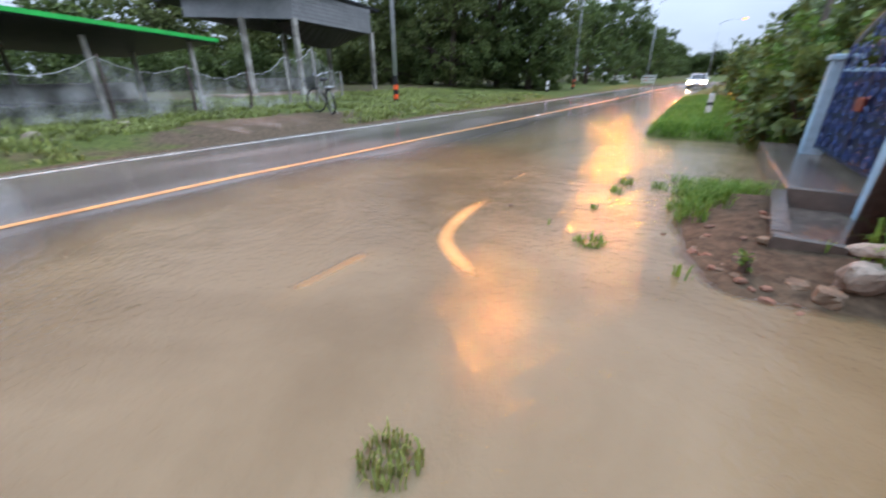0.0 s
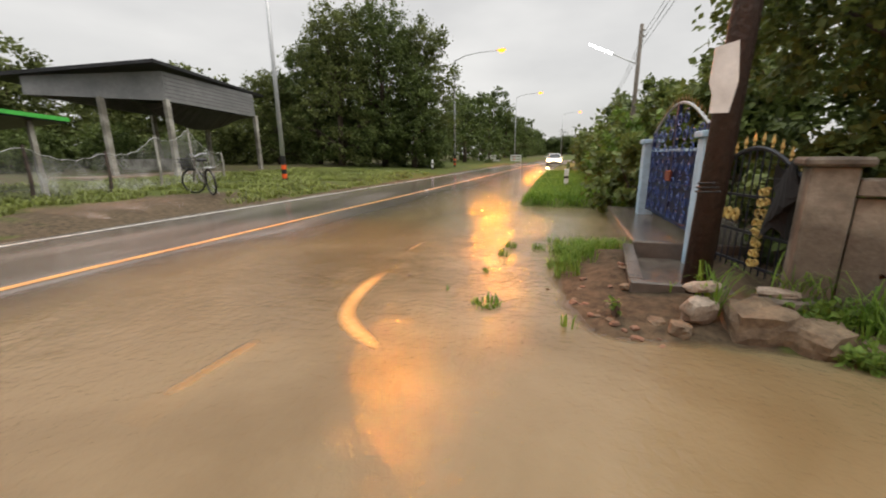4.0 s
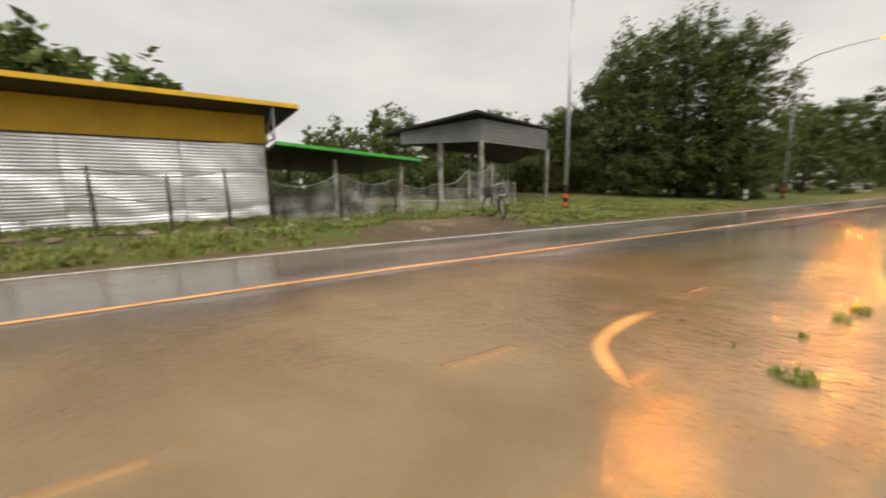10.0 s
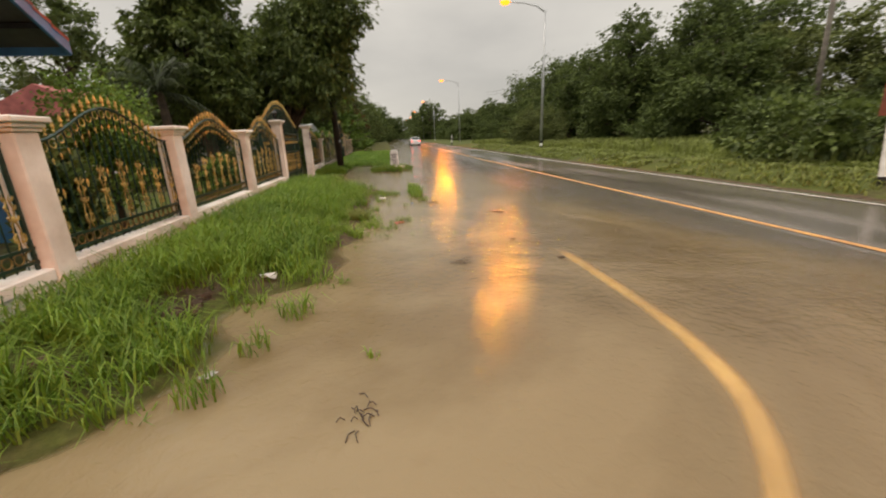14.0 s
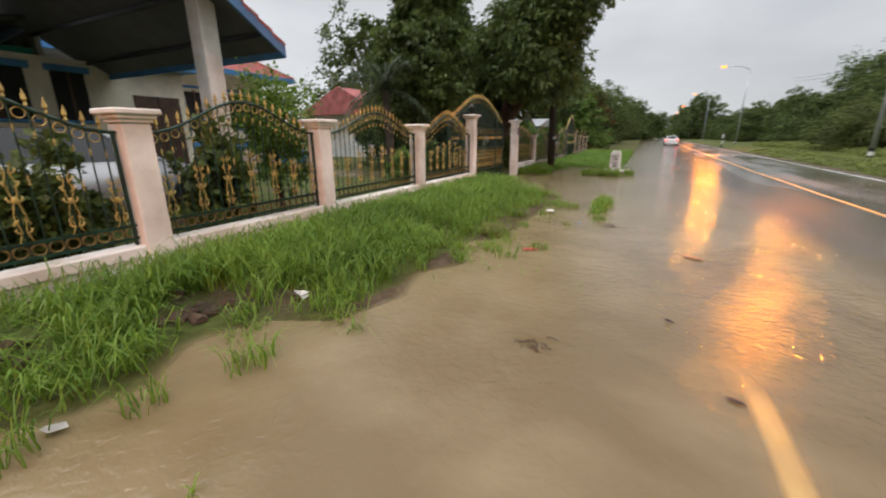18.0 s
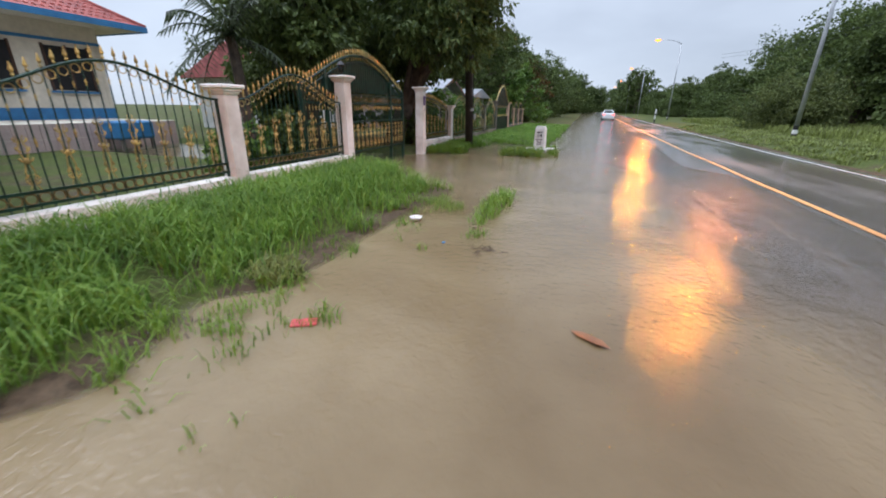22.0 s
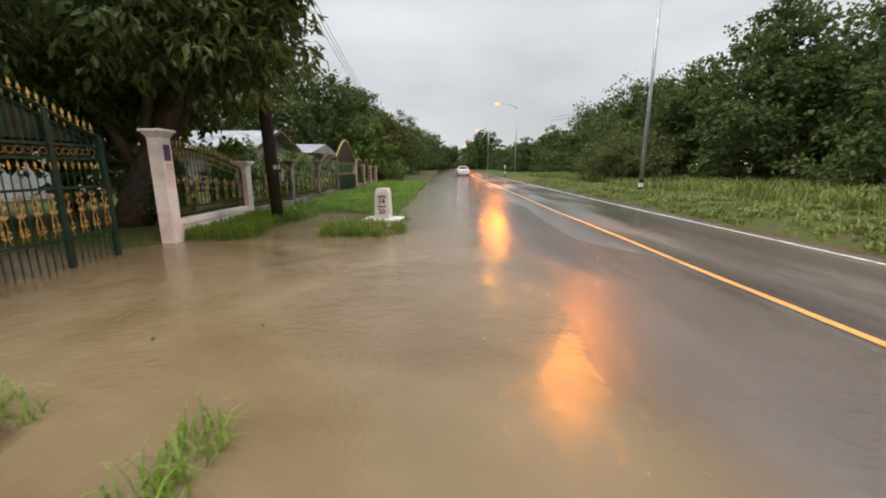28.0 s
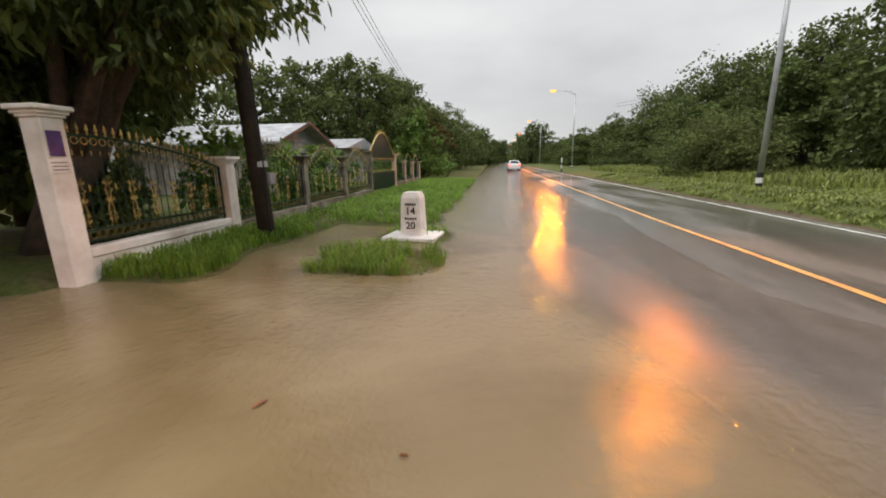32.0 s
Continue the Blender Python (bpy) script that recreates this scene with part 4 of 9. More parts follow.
def tree(name, at, height, spread, label, leaf, count=5000, size=0.28, seed=1, trunk=0.16, low=0.25, lean=(0, 0), lobes=9, category="tree", droop=0.3, group="", flat=1.0):
    """A tapered trunk with limbs, and a crown of leaves in uneven lobes."""
    rg = np.random.default_rng(seed)
    x, y, z = at
    t = thing(name, at, label, category, group)
    g = G()
    top = height * 0.72
    pts = [(x + lean[0] * k + 0.12 * math.sin(3 * k + seed), y + lean[1] * k + 0.12 * math.cos(2.5 * k + seed), z + top * k - 0.1 * (k == 0)) for k in (0, 0.2, 0.45, 0.7, 1.0)]
    g.tube(pts, [trunk * 1.25, trunk, trunk * 0.85, trunk * 0.6, trunk * 0.25], 8)
    lobs = []
    for i in range(lobes):
        a = 2.4 * i + rg.random() * 0.8
        h = low + (1 - low) * (i + 0.5) / lobes
        r = spread * (0.95 - 0.62 * max(0, (h - 0.4)) / 0.6) * (0.45 + 0.4 * rg.random())
        k = min(h, 0.95)
        cxx, cyy, czz = x + lean[0] * k + r * math.cos(a), y + lean[1] * k + r * math.sin(a), z + height * (h * 0.9)
        s = spread * (0.34 + 0.24 * rg.random()) * min(1.0, (11 / lobes) ** 0.5)
        lobs.append((cxx, cyy, czz, s, s, s * 0.75))
        i0 = min(3, 1 + i * 3 // lobes)
        b = Vector(pts[i0])
        e = Vector((cxx, cyy, czz))
        g.tube([b, b.lerp(e, 0.5) + Vector((0, 0, 0.1 * spread)), e], [trunk * 0.42, trunk * 0.28, trunk * 0.08], 6)
    part("trunk", g, BARK, t, "", True)
    lobs.append((x + lean[0], y + lean[1], z + height * 0.86, spread * 0.4, spread * 0.4, height * 0.14))
    part("crown", leaf_cloud(rg, lobs, count, size, droop, flat), leaf, t)
    return t


def bush(name, at, rx, ry, h, label, leaf, count=2500, size=0.16, seed=1, category="bush", group="", lobes=7):
    rg = np.random.default_rng(seed)
    x, y, z = at
    t = thing(name, at, label, category, group)
    g = G()
    lobs = []
    for i in range(lobes):
        a, r = 2.4 * i, 0.65 * math.sqrt((i + 0.5) / lobes)
        cxx, cyy = x + rx * r * math.cos(a), y + ry * r * math.sin(a)
        czz = z + h * (0.35 + 0.35 * rg.random() * (1 - r))
        lobs.append((cxx, cyy, czz, rx * 0.5, ry * 0.5, h * 0.38))
        g.tube([(x + 0.1 * rx * math.cos(a), y + 0.1 * ry * math.sin(a), z - 0.06), (cxx, cyy, czz + 0.1 * h)], [0.03, 0.012], 5)
    part("stem", g, BARK, t)
    part("crown", leaf_cloud(rg, lobs, count, size, 0.1), leaf, t)
    return t


def blades(name, pts, height, label, material=GRASS, seed=3, width=0.008, spread=0.5, category="grass"):
    """Tufts of bent grass blades at the given places."""
    rg = np.random.default_rng(seed)
    p = np.asarray(pts, float)
    k = len(p)
    a = rg.random(k) * 2 * math.pi
    L = height * (0.45 + 0.8 * rg.random(k))
    out = np.stack([np.cos(a), np.sin(a)], 1) * (spread * (0.25 + rg.random(k)) * L)[:, None]
    side = np.stack([-np.sin(a), np.cos(a)], 1) * (width * (0.7 + 0.6 * rg.random(k)))[:, None]
    lift = 0.45 + 0.5 * rg.random(k)
    v = np.zeros((k, 7, 3))
    for i, (f, w, h) in enumerate(((0.0, 1.0, 0.0), (0.22, 0.9, 0.5), (0.6, 0.65, 0.86))):
        v[:, 2 * i, :2] = p[:, :2] + out * f - side * w
        v[:, 2 * i + 1, :2] = p[:, :2] + out * f + side * w
        v[:, 2 * i, 2] = v[:, 2 * i + 1, 2] = p[:, 2] + L * h - 0.02 * (i == 0)
    v[:, 6, :2] = p[:, :2] + out * 1.15
    v[:, 6, 2] = p[:, 2] + L * lift
    g = G()
    g.v = v.reshape(-1, 3).tolist()
    g.f = [q for i in range(0, 7 * k, 7) for q in ((i, i + 1, i + 3, i + 2), (i + 2, i + 3, i + 5, i + 4), (i + 4, i + 5, i + 6))]
    ob = new(name, g.mesh(name, material))
    return tagged(ob, label, category, "", "stuff")


def scatter(n, x0, x1, y0, y1, keep, seed=1, clump=0.0):
    rg = np.random.default_rng(seed)
    x = x0 + (x1 - x0) * rg.random(n)
    y = y0 + (y1 - y0) * rg.random(n)
    if clump:
        m = max(8, n // 14)
        cx_, cy_ = x[:m], y[:m]
        i = rg.integers(0, m, n)
        x, y = cx_[i] + rg.normal(size=n) * clump, cy_[i] + rg.normal(size=n) * clump
    z = land(x, y)
    ok = keep(x, y, z)
    return np.stack([x, y, z], 1)[ok]

# ---- the house fence along the road, going south ----
FX = 3.58
OLD_GOLD = mat("dull_gold_paint", (0.2, 0.14, 0.045), 0.5, 0.3, 8, metal=0.4)


def pillar(y, top, seed=0, x=FX, w=0.13, material=PLASTER, label="white plastered fence pillar with a stepped cap"):
    t = thing("fence_pillar", (x, y, -0.1), label, "pillar", "fence pillars")
    g = G().box((x - w, y - w, -0.12), (x + w, y + w, top - 0.13), 0.012)
    part("shaft", g, material, t)
    g = G()
    g.box((x - w - 0.02, y - w - 0.02, top - 0.13), (x + w + 0.02, y + w + 0.02, top - 0.095), 0.008)
    g.box((x - w - 0.045, y - w - 0.045, top - 0.095), (x + w + 0.045, y + w + 0.045, top - 0.055), 0.01)
    g.box((x - w - 0.08, y - w - 0.08, top - 0.055), (x + w + 0.08, y + w + 0.08, top), 0.012)
    part("cap", g, material, t)
    return t


PILLARS = [(-3.15, 1.74), (-5.73, 1.75), (-8.30, 1.74), (-11.35, 1.74), (-14.50, 2.08), (-18.98, 2.07), (-21.93, 1.55)]
for y, top in PILLARS:
    pillar(y, top)


def plinth(y0, y1, top=0.43, x=FX):
    g = G().box((x - 0.09, y1, -0.1), (x + 0.09, y0, top - 0.12), 0.01)
    g.box((x - 0.115, y1, top - 0.12), (x + 0.115, y0, top), 0.012)
    return solid("fence_plinth", g, PLASTER, (x, (y0 + y1) / 2, -0.1), "low white plastered wall with damp base under the fence", "low wall", "fence plinths")


def spear(g, x, y, z, s=1.0):
    """A small gilded spear head."""
    g.lathe([(0.006 * s, 0), (0.016 * s, 0.015 * s), (0.007 * s, 0.035 * s), (0.021 * s, 0.06 * s), (0.012 * s, 0.1 * s), (0.001, 0.14 * s)], 5, Matrix.Translation((x, y, z)))
    return g


def sprig(g, x, y, z, s=1.0):
    """A gilded cast ornament: a bud with two curled leaves."""
    g.lathe([(0.004, -0.07 * s), (0.018 * s, -0.03 * s), (0.008 * s, 0.0), (0.024 * s, 0.035 * s), (0.004, 0.085 * s)], 5, Matrix.Translation((x, y, z)))
    for d in (-1, 1):
        g.tube([(x, y, z - 0.02 * s), (x, y + d * 0.045 * s, z + 0.01 * s), (x, y + d * 0.06 * s, z + 0.055 * s), (x, y + d * 0.035 * s, z + 0.07 * s)], [0.007 * s, 0.013 * s, 0.01 * s, 0.004 * s], 5)
    return g


def strip(g, x, y, z0, z1):
    """A slim gilded column: two mirrored stems, a sunflower between them and small curled leaves."""
    h, zm = z1 - z0, z0 + 0.55 * (z1 - z0)
    for d in (-1, 1):
        g.tube([(x, y + d * 0.045, z0), (x, y + d * 0.014, z0 + 0.14 * h), (x, y + d * 0.036, z0 + 0.34 * h), (x, y + d * 0.012, zm), (x, y + d * 0.036, zm + 0.2 * h), (x, y + d * 0.012, zm + 0.34 * h), (x, y + d * 0.03, z1)], [0.003, 0.006, 0.006, 0.007, 0.006, 0.006, 0.003], 4)
        for z, f in ((z0 + 0.12 * h, 1), (z0 + 0.3 * h, -1), (zm - 0.03 * h, 1), (zm + 0.16 * h, 1), (zm + 0.32 * h, 1)):
            g.tube([(x, y + d * 0.014, z), (x - 0.006, y + d * 0.038, z + f * 0.012), (x - 0.006, y + d * 0.052, z + f * 0.036), (x, y + d * 0.04, z + f * 0.052)], [0.005, 0.011, 0.009, 0.002], 4)
    g.lathe([(0.005, -0.03), (0.021, -0.016), (0.026, 0.0), (0.021, 0.016), (0.005, 0.03)], 7, Matrix.Translation((x, y, zm)) @ Matrix.Diagonal((0.5, 1, 1, 1)))
    return g


def hoop(g, x, y, z, r, t=0.009, seg=12):
    g.tube([(x, y + r * math.cos(2 * math.pi * k / seg), z + r * math.sin(2 * math.pi * k / seg)) for k in range(seg + 1)], t, 5, None, False)
    return g


def iron_panel(y0, y1, base, side, mid, step=0.115, hump=True, x=FX, bits=True, label="dark green wrought-iron fence panel with gold ornaments", frame_mat=IRON):
    """A fence panel from y0 (north) to y1 (south) with a swept top rail, bars, gilded tips, sprigs and rings."""
    t = thing("iron_fence", (x, (y0 + y1) / 2, base), label, "fence panel", "iron fence panels")
    L = y0 - y1

    def topz(y):
        u = (y0 - y) / L
        return side + (mid - side) * (0.5 - 0.5 * math.cos(2 * math.pi * u)) if hump else side + (mid - side) * (1 - u * u)

    ys = [y0 - L * k / 20 for k in range(21)]
    g = G().tube([(x, y, topz(y)) for y in ys], 0.017, 6)
    part("top_rail", g, frame_mat, t)
    for z, nm in ((base + 0.07, "bottom_rail"), (base + 0.2, "lower_rail")):
        part(nm, G().box((x - 0.012, y1, z - 0.014), (x + 0.012, y0, z + 0.014)), frame_mat, t)
    for y, nm in ((y0 - 0.03, "side_post"), (y1 + 0.03, "side_post")):
        part(nm, G().box((x - 0.014, y - 0.014, base), (x + 0.014, y + 0.014, topz(y))), frame_mat, t)
    n = int(L / step)
    for k in range(1, n):
        y = y0 - L * k / n
        part("bar", G().tube([(x, y, base + 0.02), (x, y, topz(y) + 0.02)], 0.0075, 5), frame_mat, t)
    for k in range(1, n):
        y = y0 - L * k / n
        part("spear_tip", spear(G(), x, y, topz(y) + 0.015, 1.0), GOLD, t)
        if bits:
            part("gilt_bud", spear(G(), x - 0.004, y, topz(y) - 0.24, 0.55), GOLD, t)
            part("hanging_ring", hoop(G(), x, y + L / n / 2, topz(y + L / n / 2) - 0.062, 0.043, 0.006, 10), GOLD, t)
            h = topz(y) - base
            if k % 3 == 1:
                part("gilt_strip", strip(G(), x - 0.012, y, base + 0.21, base + 0.62 * h), GOLD, t, "gilded scroll column", kind="stuff")
            elif k % 3 == 2:
                part("gilt_bud", spear(G(), x - 0.012, y, base + 0.5 * h, 0.7), GOLD, t)
        part("ring", hoop(G(), x, y + L / n / 2, base + 0.135, 0.05), OLD_GOLD if bits else frame_mat, t)
    part("ring", hoop(G(), x, y1 + L / n / 2, base + 0.135, 0.05), OLD_GOLD if bits else frame_mat, t)
    return t


for (ya, ta), (yb, tb), mid in ((PILLARS[0], PILLARS[1], 1.9), (PILLARS[1], PILLARS[2], 1.9), (PILLARS[2], PILLARS[3], 1.9), (PILLARS[3], PILLARS[4], 1.98)):
    plinth(ya - 0.13, yb + 0.13)
    iron_panel(ya - 0.13, yb + 0.13, 0.43, 1.53, mid)
plinth(-19.11, -21.8, 0.42)
iron_panel(-19.11, -21.8, 0.42, 1.35, 1.78, hump=False)

# the sliding gate, pushed part of the way behind the fence, its foot in the water
SG = FX + 0.16
t = thing("sliding_gate", (SG, -15.6, -0.05), "tall arched dark green iron sliding gate, half open in flood water", "gate")
y0, y1 = -13.3, -17.9
L = y0 - y1


def gz(y):
    return 1.86 + 0.72 * math.sin(math.pi * (y0 - y) / L) ** 1.2


ys = [y0 - L * k / 28 for k in range(29)]
part("top_rail", G().tube([(SG, y, gz(y)) for y in ys], 0.024, 6), IRON, t)
part("inner_rail", G().tube([(SG, y, max(1.72, gz(y) - 0.13)) for y in ys[1:-1]], 0.014, 6), IRON, t)
for z, nm in ((1.72, "upper_rail"), (1.53, "middle_rail"), (1.12, "scroll_rail"), (0.42, "lower_rail")):
    part(nm, G().box((SG - 0.016, y1, z - 0.018), (SG + 0.016, y0, z + 0.018)), IRON, t)
for y in (y0, -14.1, -17.1, y1):
    part("post", G().box((SG - 0.035, y - 0.04, -0.06), (SG + 0.035, y + 0.04, max(1.72, gz(y))), 0.006), IRON, t)
part("backing_sheet", G().prism([(y, z) for y, z in zip(ys[::-1], [gz(y) - 0.14 for y in ys[::-1]]) if z > 1.74] , SG + 0.02, SG + 0.026, "x"), IRON, t, "dark green sheet filling the arch")
n = 44
for k in range(1, n):
    y = y0 - L * k / n
    part("bar", G().tube([(SG, y, -0.05), (SG, y, gz(y) + 0.02)], 0.0085, 5), IRON, t)
    part("spear_tip", spear(G(), SG, y, gz(y) + 0.015, 1.05), GOLD, t)
    part("ring", hoop(G(), SG, y + L / n / 2, 1.625, 0.045, 0.007, 10), OLD_GOLD, t)
    part("spear_point", spear(G(), SG - 0.006, y, 1.38, 0.8), GOLD, t)
    if k % 2:
        part("gilt_strip", strip(G(), SG - 0.014, y, 0.46, 1.08), GOLD, t, "gilded scroll column", kind="stuff")
    if gz(y) > 2.05:
        part("gilt_bud", spear(G(), SG - 0.006, y, gz(y) - 0.1, 0.5), GOLD, t)

# a plate and a small sign on the gate pillar
g = G().box((FX - 0.145, -19.04, 1.52), (FX - 0.13, -18.88, 1.80), 0.004)
solid("pillar_plaque", g, mat("purple_plaque", (0.09, 0.04, 0.16), 0.4, 0.1, 6), (FX - 0.137, -18.96, 1.52), "small purple enamel plaque on the gate pillar", "plaque")
t = thing("pillar_sign", (FX - 0.137, -18.96, 1.32), "small pale printed notice plate on the gate pillar", "sign")
part("plate", G().box((FX - 0.142, -19.07, 1.33), (FX - 0.13, -18.84, 1.49), 0.004), WHITEPAINT, t)
for z in (1.45, 1.41, 1.37):
    part("text_bar", G().box((FX - 0.1455, -19.04, z - 0.006), (FX - 0.143, -18.87, z + 0.006)), SHEDGREY, t)
t = thing("gate_lantern", (FX, -14.5, 2.08), "small dark metal lantern on top of the gate pillar", "lantern")
part("base", G().lathe([(0.05, 2.08), (0.05, 2.1), (0.02, 2.12), (0.02, 2.15)], 8, Matrix.Translation((FX, -14.5, 0))), BLACKPAINT, t)
part("lamp_body", G().lathe([(0.05, 2.15), (0.07, 2.28), (0.07, 2.29)], 8, Matrix.Translation((FX, -14.5, 0))), CARGLASS, t)
part("roof", G().lathe([(0.09, 2.29), (0.05, 2.34), (0.01, 2.37)], 8, Matrix.Translation((FX, -14.5, 0))), BLACKPAINT, t)

# the neighbour's fence further south
FAR = [(-25.2, 1.62), (-28.3, 1.62), (-31.6, 1.9), (-36.4, 1.85), (-39.2, 1.5), (-42.0, 1.45), (-44.8, 1.45)]
for y, top in FAR:
    x = FX + 0.02 * (-22 - y)
    pillar(y, top, 0, x, 0.11, CONCRETE if y > -33 else mat("salmon_plaster", (0.6, 0.4, 0.28), 0.7, 0.1, 2, second=(0.45, 0.3, 0.2)), "weathered grey fence pillar with a moulded cap")
prev = (-21.93, 1.55)
for (y, top) in FAR:
    x = FX + 0.02 * (-22 - (prev[0] + y) / 2)
    ya, yb = prev[0] - 0.12, y + 0.12
    if (y, top) != FAR[3]:
        g = G().box((x - 0.07, yb, -0.05), (x + 0.07, ya, 0.3), 0.01)
        solid("fence_plinth", g, CONCRETE, (x, (ya + yb) / 2, -0.05), "low grey concrete wall under the neighbour's iron fence", "low wall", "far fence plinths")
        iron_panel(ya, yb, 0.3, 1.3, 1.85, 0.16, x=x, bits=y > -33)
    else:
        t = thing("far_gate", (x, (ya + yb) / 2, 0.1), "arched dark green iron gate with gold tips of the neighbouring house", "gate")
        ys = [ya - (ya - yb) * k / 18 for k in range(19)]
        arch = [1.75 + 1.05 * math.sin(math.pi * k / 18) ** 1.1 for k in range(19)]
        part("arch_rail", G().tube([(x, yy, zz) for yy, zz in zip(ys, arch)], 0.035, 6), GOLD, t, "gilded arched top rail")
        for z in (0.15, 0.95, 1.5):
            part("rail", G().box((x - 0.015, yb, z - 0.02), (x + 0.015, ya, z + 0.02)), IRON, t)
        part("sheet", G().box((x + 0.01, yb, 0.15), (x + 0.02, ya, 0.95)), IRON, t, "solid green lower sheet")
        part("upper_sheet", G().prism([(yy, zz - 0.03) for yy, zz in zip(ys[::-1], arch[::-1])] + [(ya, 1.52), (yb, 1.52)], x + 0.02, x + 0.026, "x"), IRON, t, "solid green sheet under the arch")
        for k in range(1, 18):
            part("gilt_bud", spear(G(), x, ys[k], arch[k] + 0.02, 1.0), GOLD, t)
        for yy, zz in zip(ys[1:-1], arch[1:-1]):
            part("bar", G().tube([(x, yy, 0.12), (x, yy, zz)], 0.01, 5), IRON, t)
            part("spear_tip", spear(G(), x, yy, 1.5, 1.2), GOLD, t)
            part("spear_tip", spear(G(), x, yy, 0.95, 1.2), GOLD, t)
    prev = (y, top)

# ---- the house behind the fence ----
t = thing("carport", (6.6, -7.3, 0.15), "open carport with red tiled roof and blue fascia on white posts", "carport")
EX, EY, EZ = 5.35, -9.45, 3.05
RIDGE_Y, RISE = -6.2, 0.62
EW = EX + 6.6


def slope(y):
    return EZ + RISE * (y - EY if y <= RIDGE_Y else 2 * RIDGE_Y - EY - y)


g = G()
rows = 12
for side in (1, -1):
    for k in range(rows):
        a = (RIDGE_Y - EY) * k / rows
        b = (RIDGE_Y - EY) * (k + 1) / rows + 0.03
        ya, yb = (EY + a, EY + b) if side > 0 else (2 * RIDGE_Y - EY - a, 2 * RIDGE_Y - EY - b)
        za, zb = EZ + RISE * a + 0.13, EZ + RISE * b + 0.09
        if max(ya, yb) > -4.65:
            continue
        n = 38
        for j in range(n):
            x0, x1 = EX - 0.06 + (EW - EX) * j / n, EX - 0.06 + (EW - EX) * (j + 1) / n
            xm = (x0 + x1) / 2
            g.add([(x0, ya, za), (xm, ya, za + 0.045), (x1, ya, za), (x1, yb, zb), (xm, yb, zb + 0.045), (x0, yb, zb), (x0, ya, za - 0.06), (x0, yb, zb - 0.06)], [(0, 1, 4, 5), (1, 2, 3, 4), (6, 0, 5, 7)])
part("roof_tiles", g, REDTILE, t, "red interlocking roof tiles", kind="stuff")
NORTH_Y = -4.7
for y0, y1 in ((EY, RIDGE_Y), (NORTH_Y, RIDGE_Y)):
    z0, z1 = slope(y0), slope(RIDGE_Y)
    part("soffit", G().add([(EX, y0, z0), (EW, y0, z0), (EW, y1, z1), (EX, y1, z1), (EX, y0, z0 + 0.05), (EW, y0, z0 + 0.05), (EW, y1, z1 + 0.05), (EX, y1, z1 + 0.05)], [(0, 1, 2, 3), (7, 6, 5, 4), (0, 4, 5, 1), (1, 5, 6, 2), (2, 6, 7, 3), (3, 7, 4, 0)]), mat("dark_soffit", (0.085, 0.09, 0.095), 0.6, 0.2, 1.5, second=(0.06, 0.065, 0.07)), t, "dark grey underside of the roof")
    part("verge_board", G().prism([(y0, z0 - 0.12), (y1, z1 - 0.12), (y1, z1 + 0.1), (y0, z0 + 0.1)], EX - 0.05, EX, "x"), BLUETRIM, t, "blue painted verge board")
    part("eave_board", G().box((EX, min(y0, y0 - 0.04 * (1 if y0 < y1 else -1)), z0 - 0.12), (EW, max(y0, y0 - 0.04 * (1 if y0 < y1 else -1)), z0 + 0.1)), BLUETRIM, t, "blue painted eave board")
    for k in range(4):
        u = (k + 0.5) / 4
        yy = y0 + (y1 - y0) * u
        part("purlin", G().box((EX + 0.05, yy - 0.03, slope(yy) - 0.09), (EW, yy + 0.03, slope(yy) - 0.02)), DARKSTEEL, t)
for px, py in ((6.0, -8.35), (6.0, -5.1)):
    part("post", G().box((px - 0.16, py - 0.16, 0.9), (px + 0.16, py + 0.16, slope(py) - 0.02), 0.015), PLASTER, t)
    part("post_foot", G().box((px - 0.165, py - 0.165, 0.12), (px + 0.165, py + 0.165, 0.9), 0.015), BLUETRIM, t, "blue painted lower part of the post")

t = thing("house", (18, -14, 0.15), "single-storey cream house with blue trim and red tiled hip roof", "house")
HX = 16.0
part("front_wall", G().box((HX, -17.6, 0.1), (HX + 0.15, -9.8, 4.1), 0.01), CREAM, t)
part("side_wall", G().box((HX, -17.75, 0.1), (22.0, -17.6, 4.1), 0.01), CREAM, t)
part("north_wall", G().box((HX, -9.8, 0.1), (22.0, -9.65, 4.1), 0.01), CREAM, t)
part("blue_band", G().box((HX - 0.012, -17.76, 0.1), (HX, -9.8, 1.3)), BLUETRIM, t, "blue painted dado")
part("band_moulding", G().box((HX - 0.03, -17.76, 3.45), (HX, -9.8, 3.55)), BLUETRIM, t, "blue moulding over the windows")
for wy in (-16.6, -14.4, -12.4, -10.7):
    w = part("window", G().box((HX - 0.03, wy - 0.65, 1.9), (HX - 0.012, wy + 0.65, 3.3)), DARK, t, "dark window with a blue frame")
    for a, b, c, d in ((-0.7, -0.63, 1.85, 3.35), (0.63, 0.7, 1.85, 3.35), (-0.03, 0.03, 1.85, 3.35)):
        part("frame", G().box((HX - 0.06, wy + a, c), (HX - 0.01, wy + b, d)), BROWNWOOD, w)
    part("sill", G().box((HX - 0.12, wy - 0.75, 1.8), (HX - 0.01, wy + 0.75, 1.86)), BLUETRIM, w)
g = G()
e0, e1, f0, f1, rz = 14.8, 23.0, -18.8, -8.8, 6.5
ridge = ((18.6, -15.0, rz), (18.6, -12.0, rz))
eave = 4.15
corners = [(e0, f0), (e1, f0), (e1, f1), (e0, f1)]
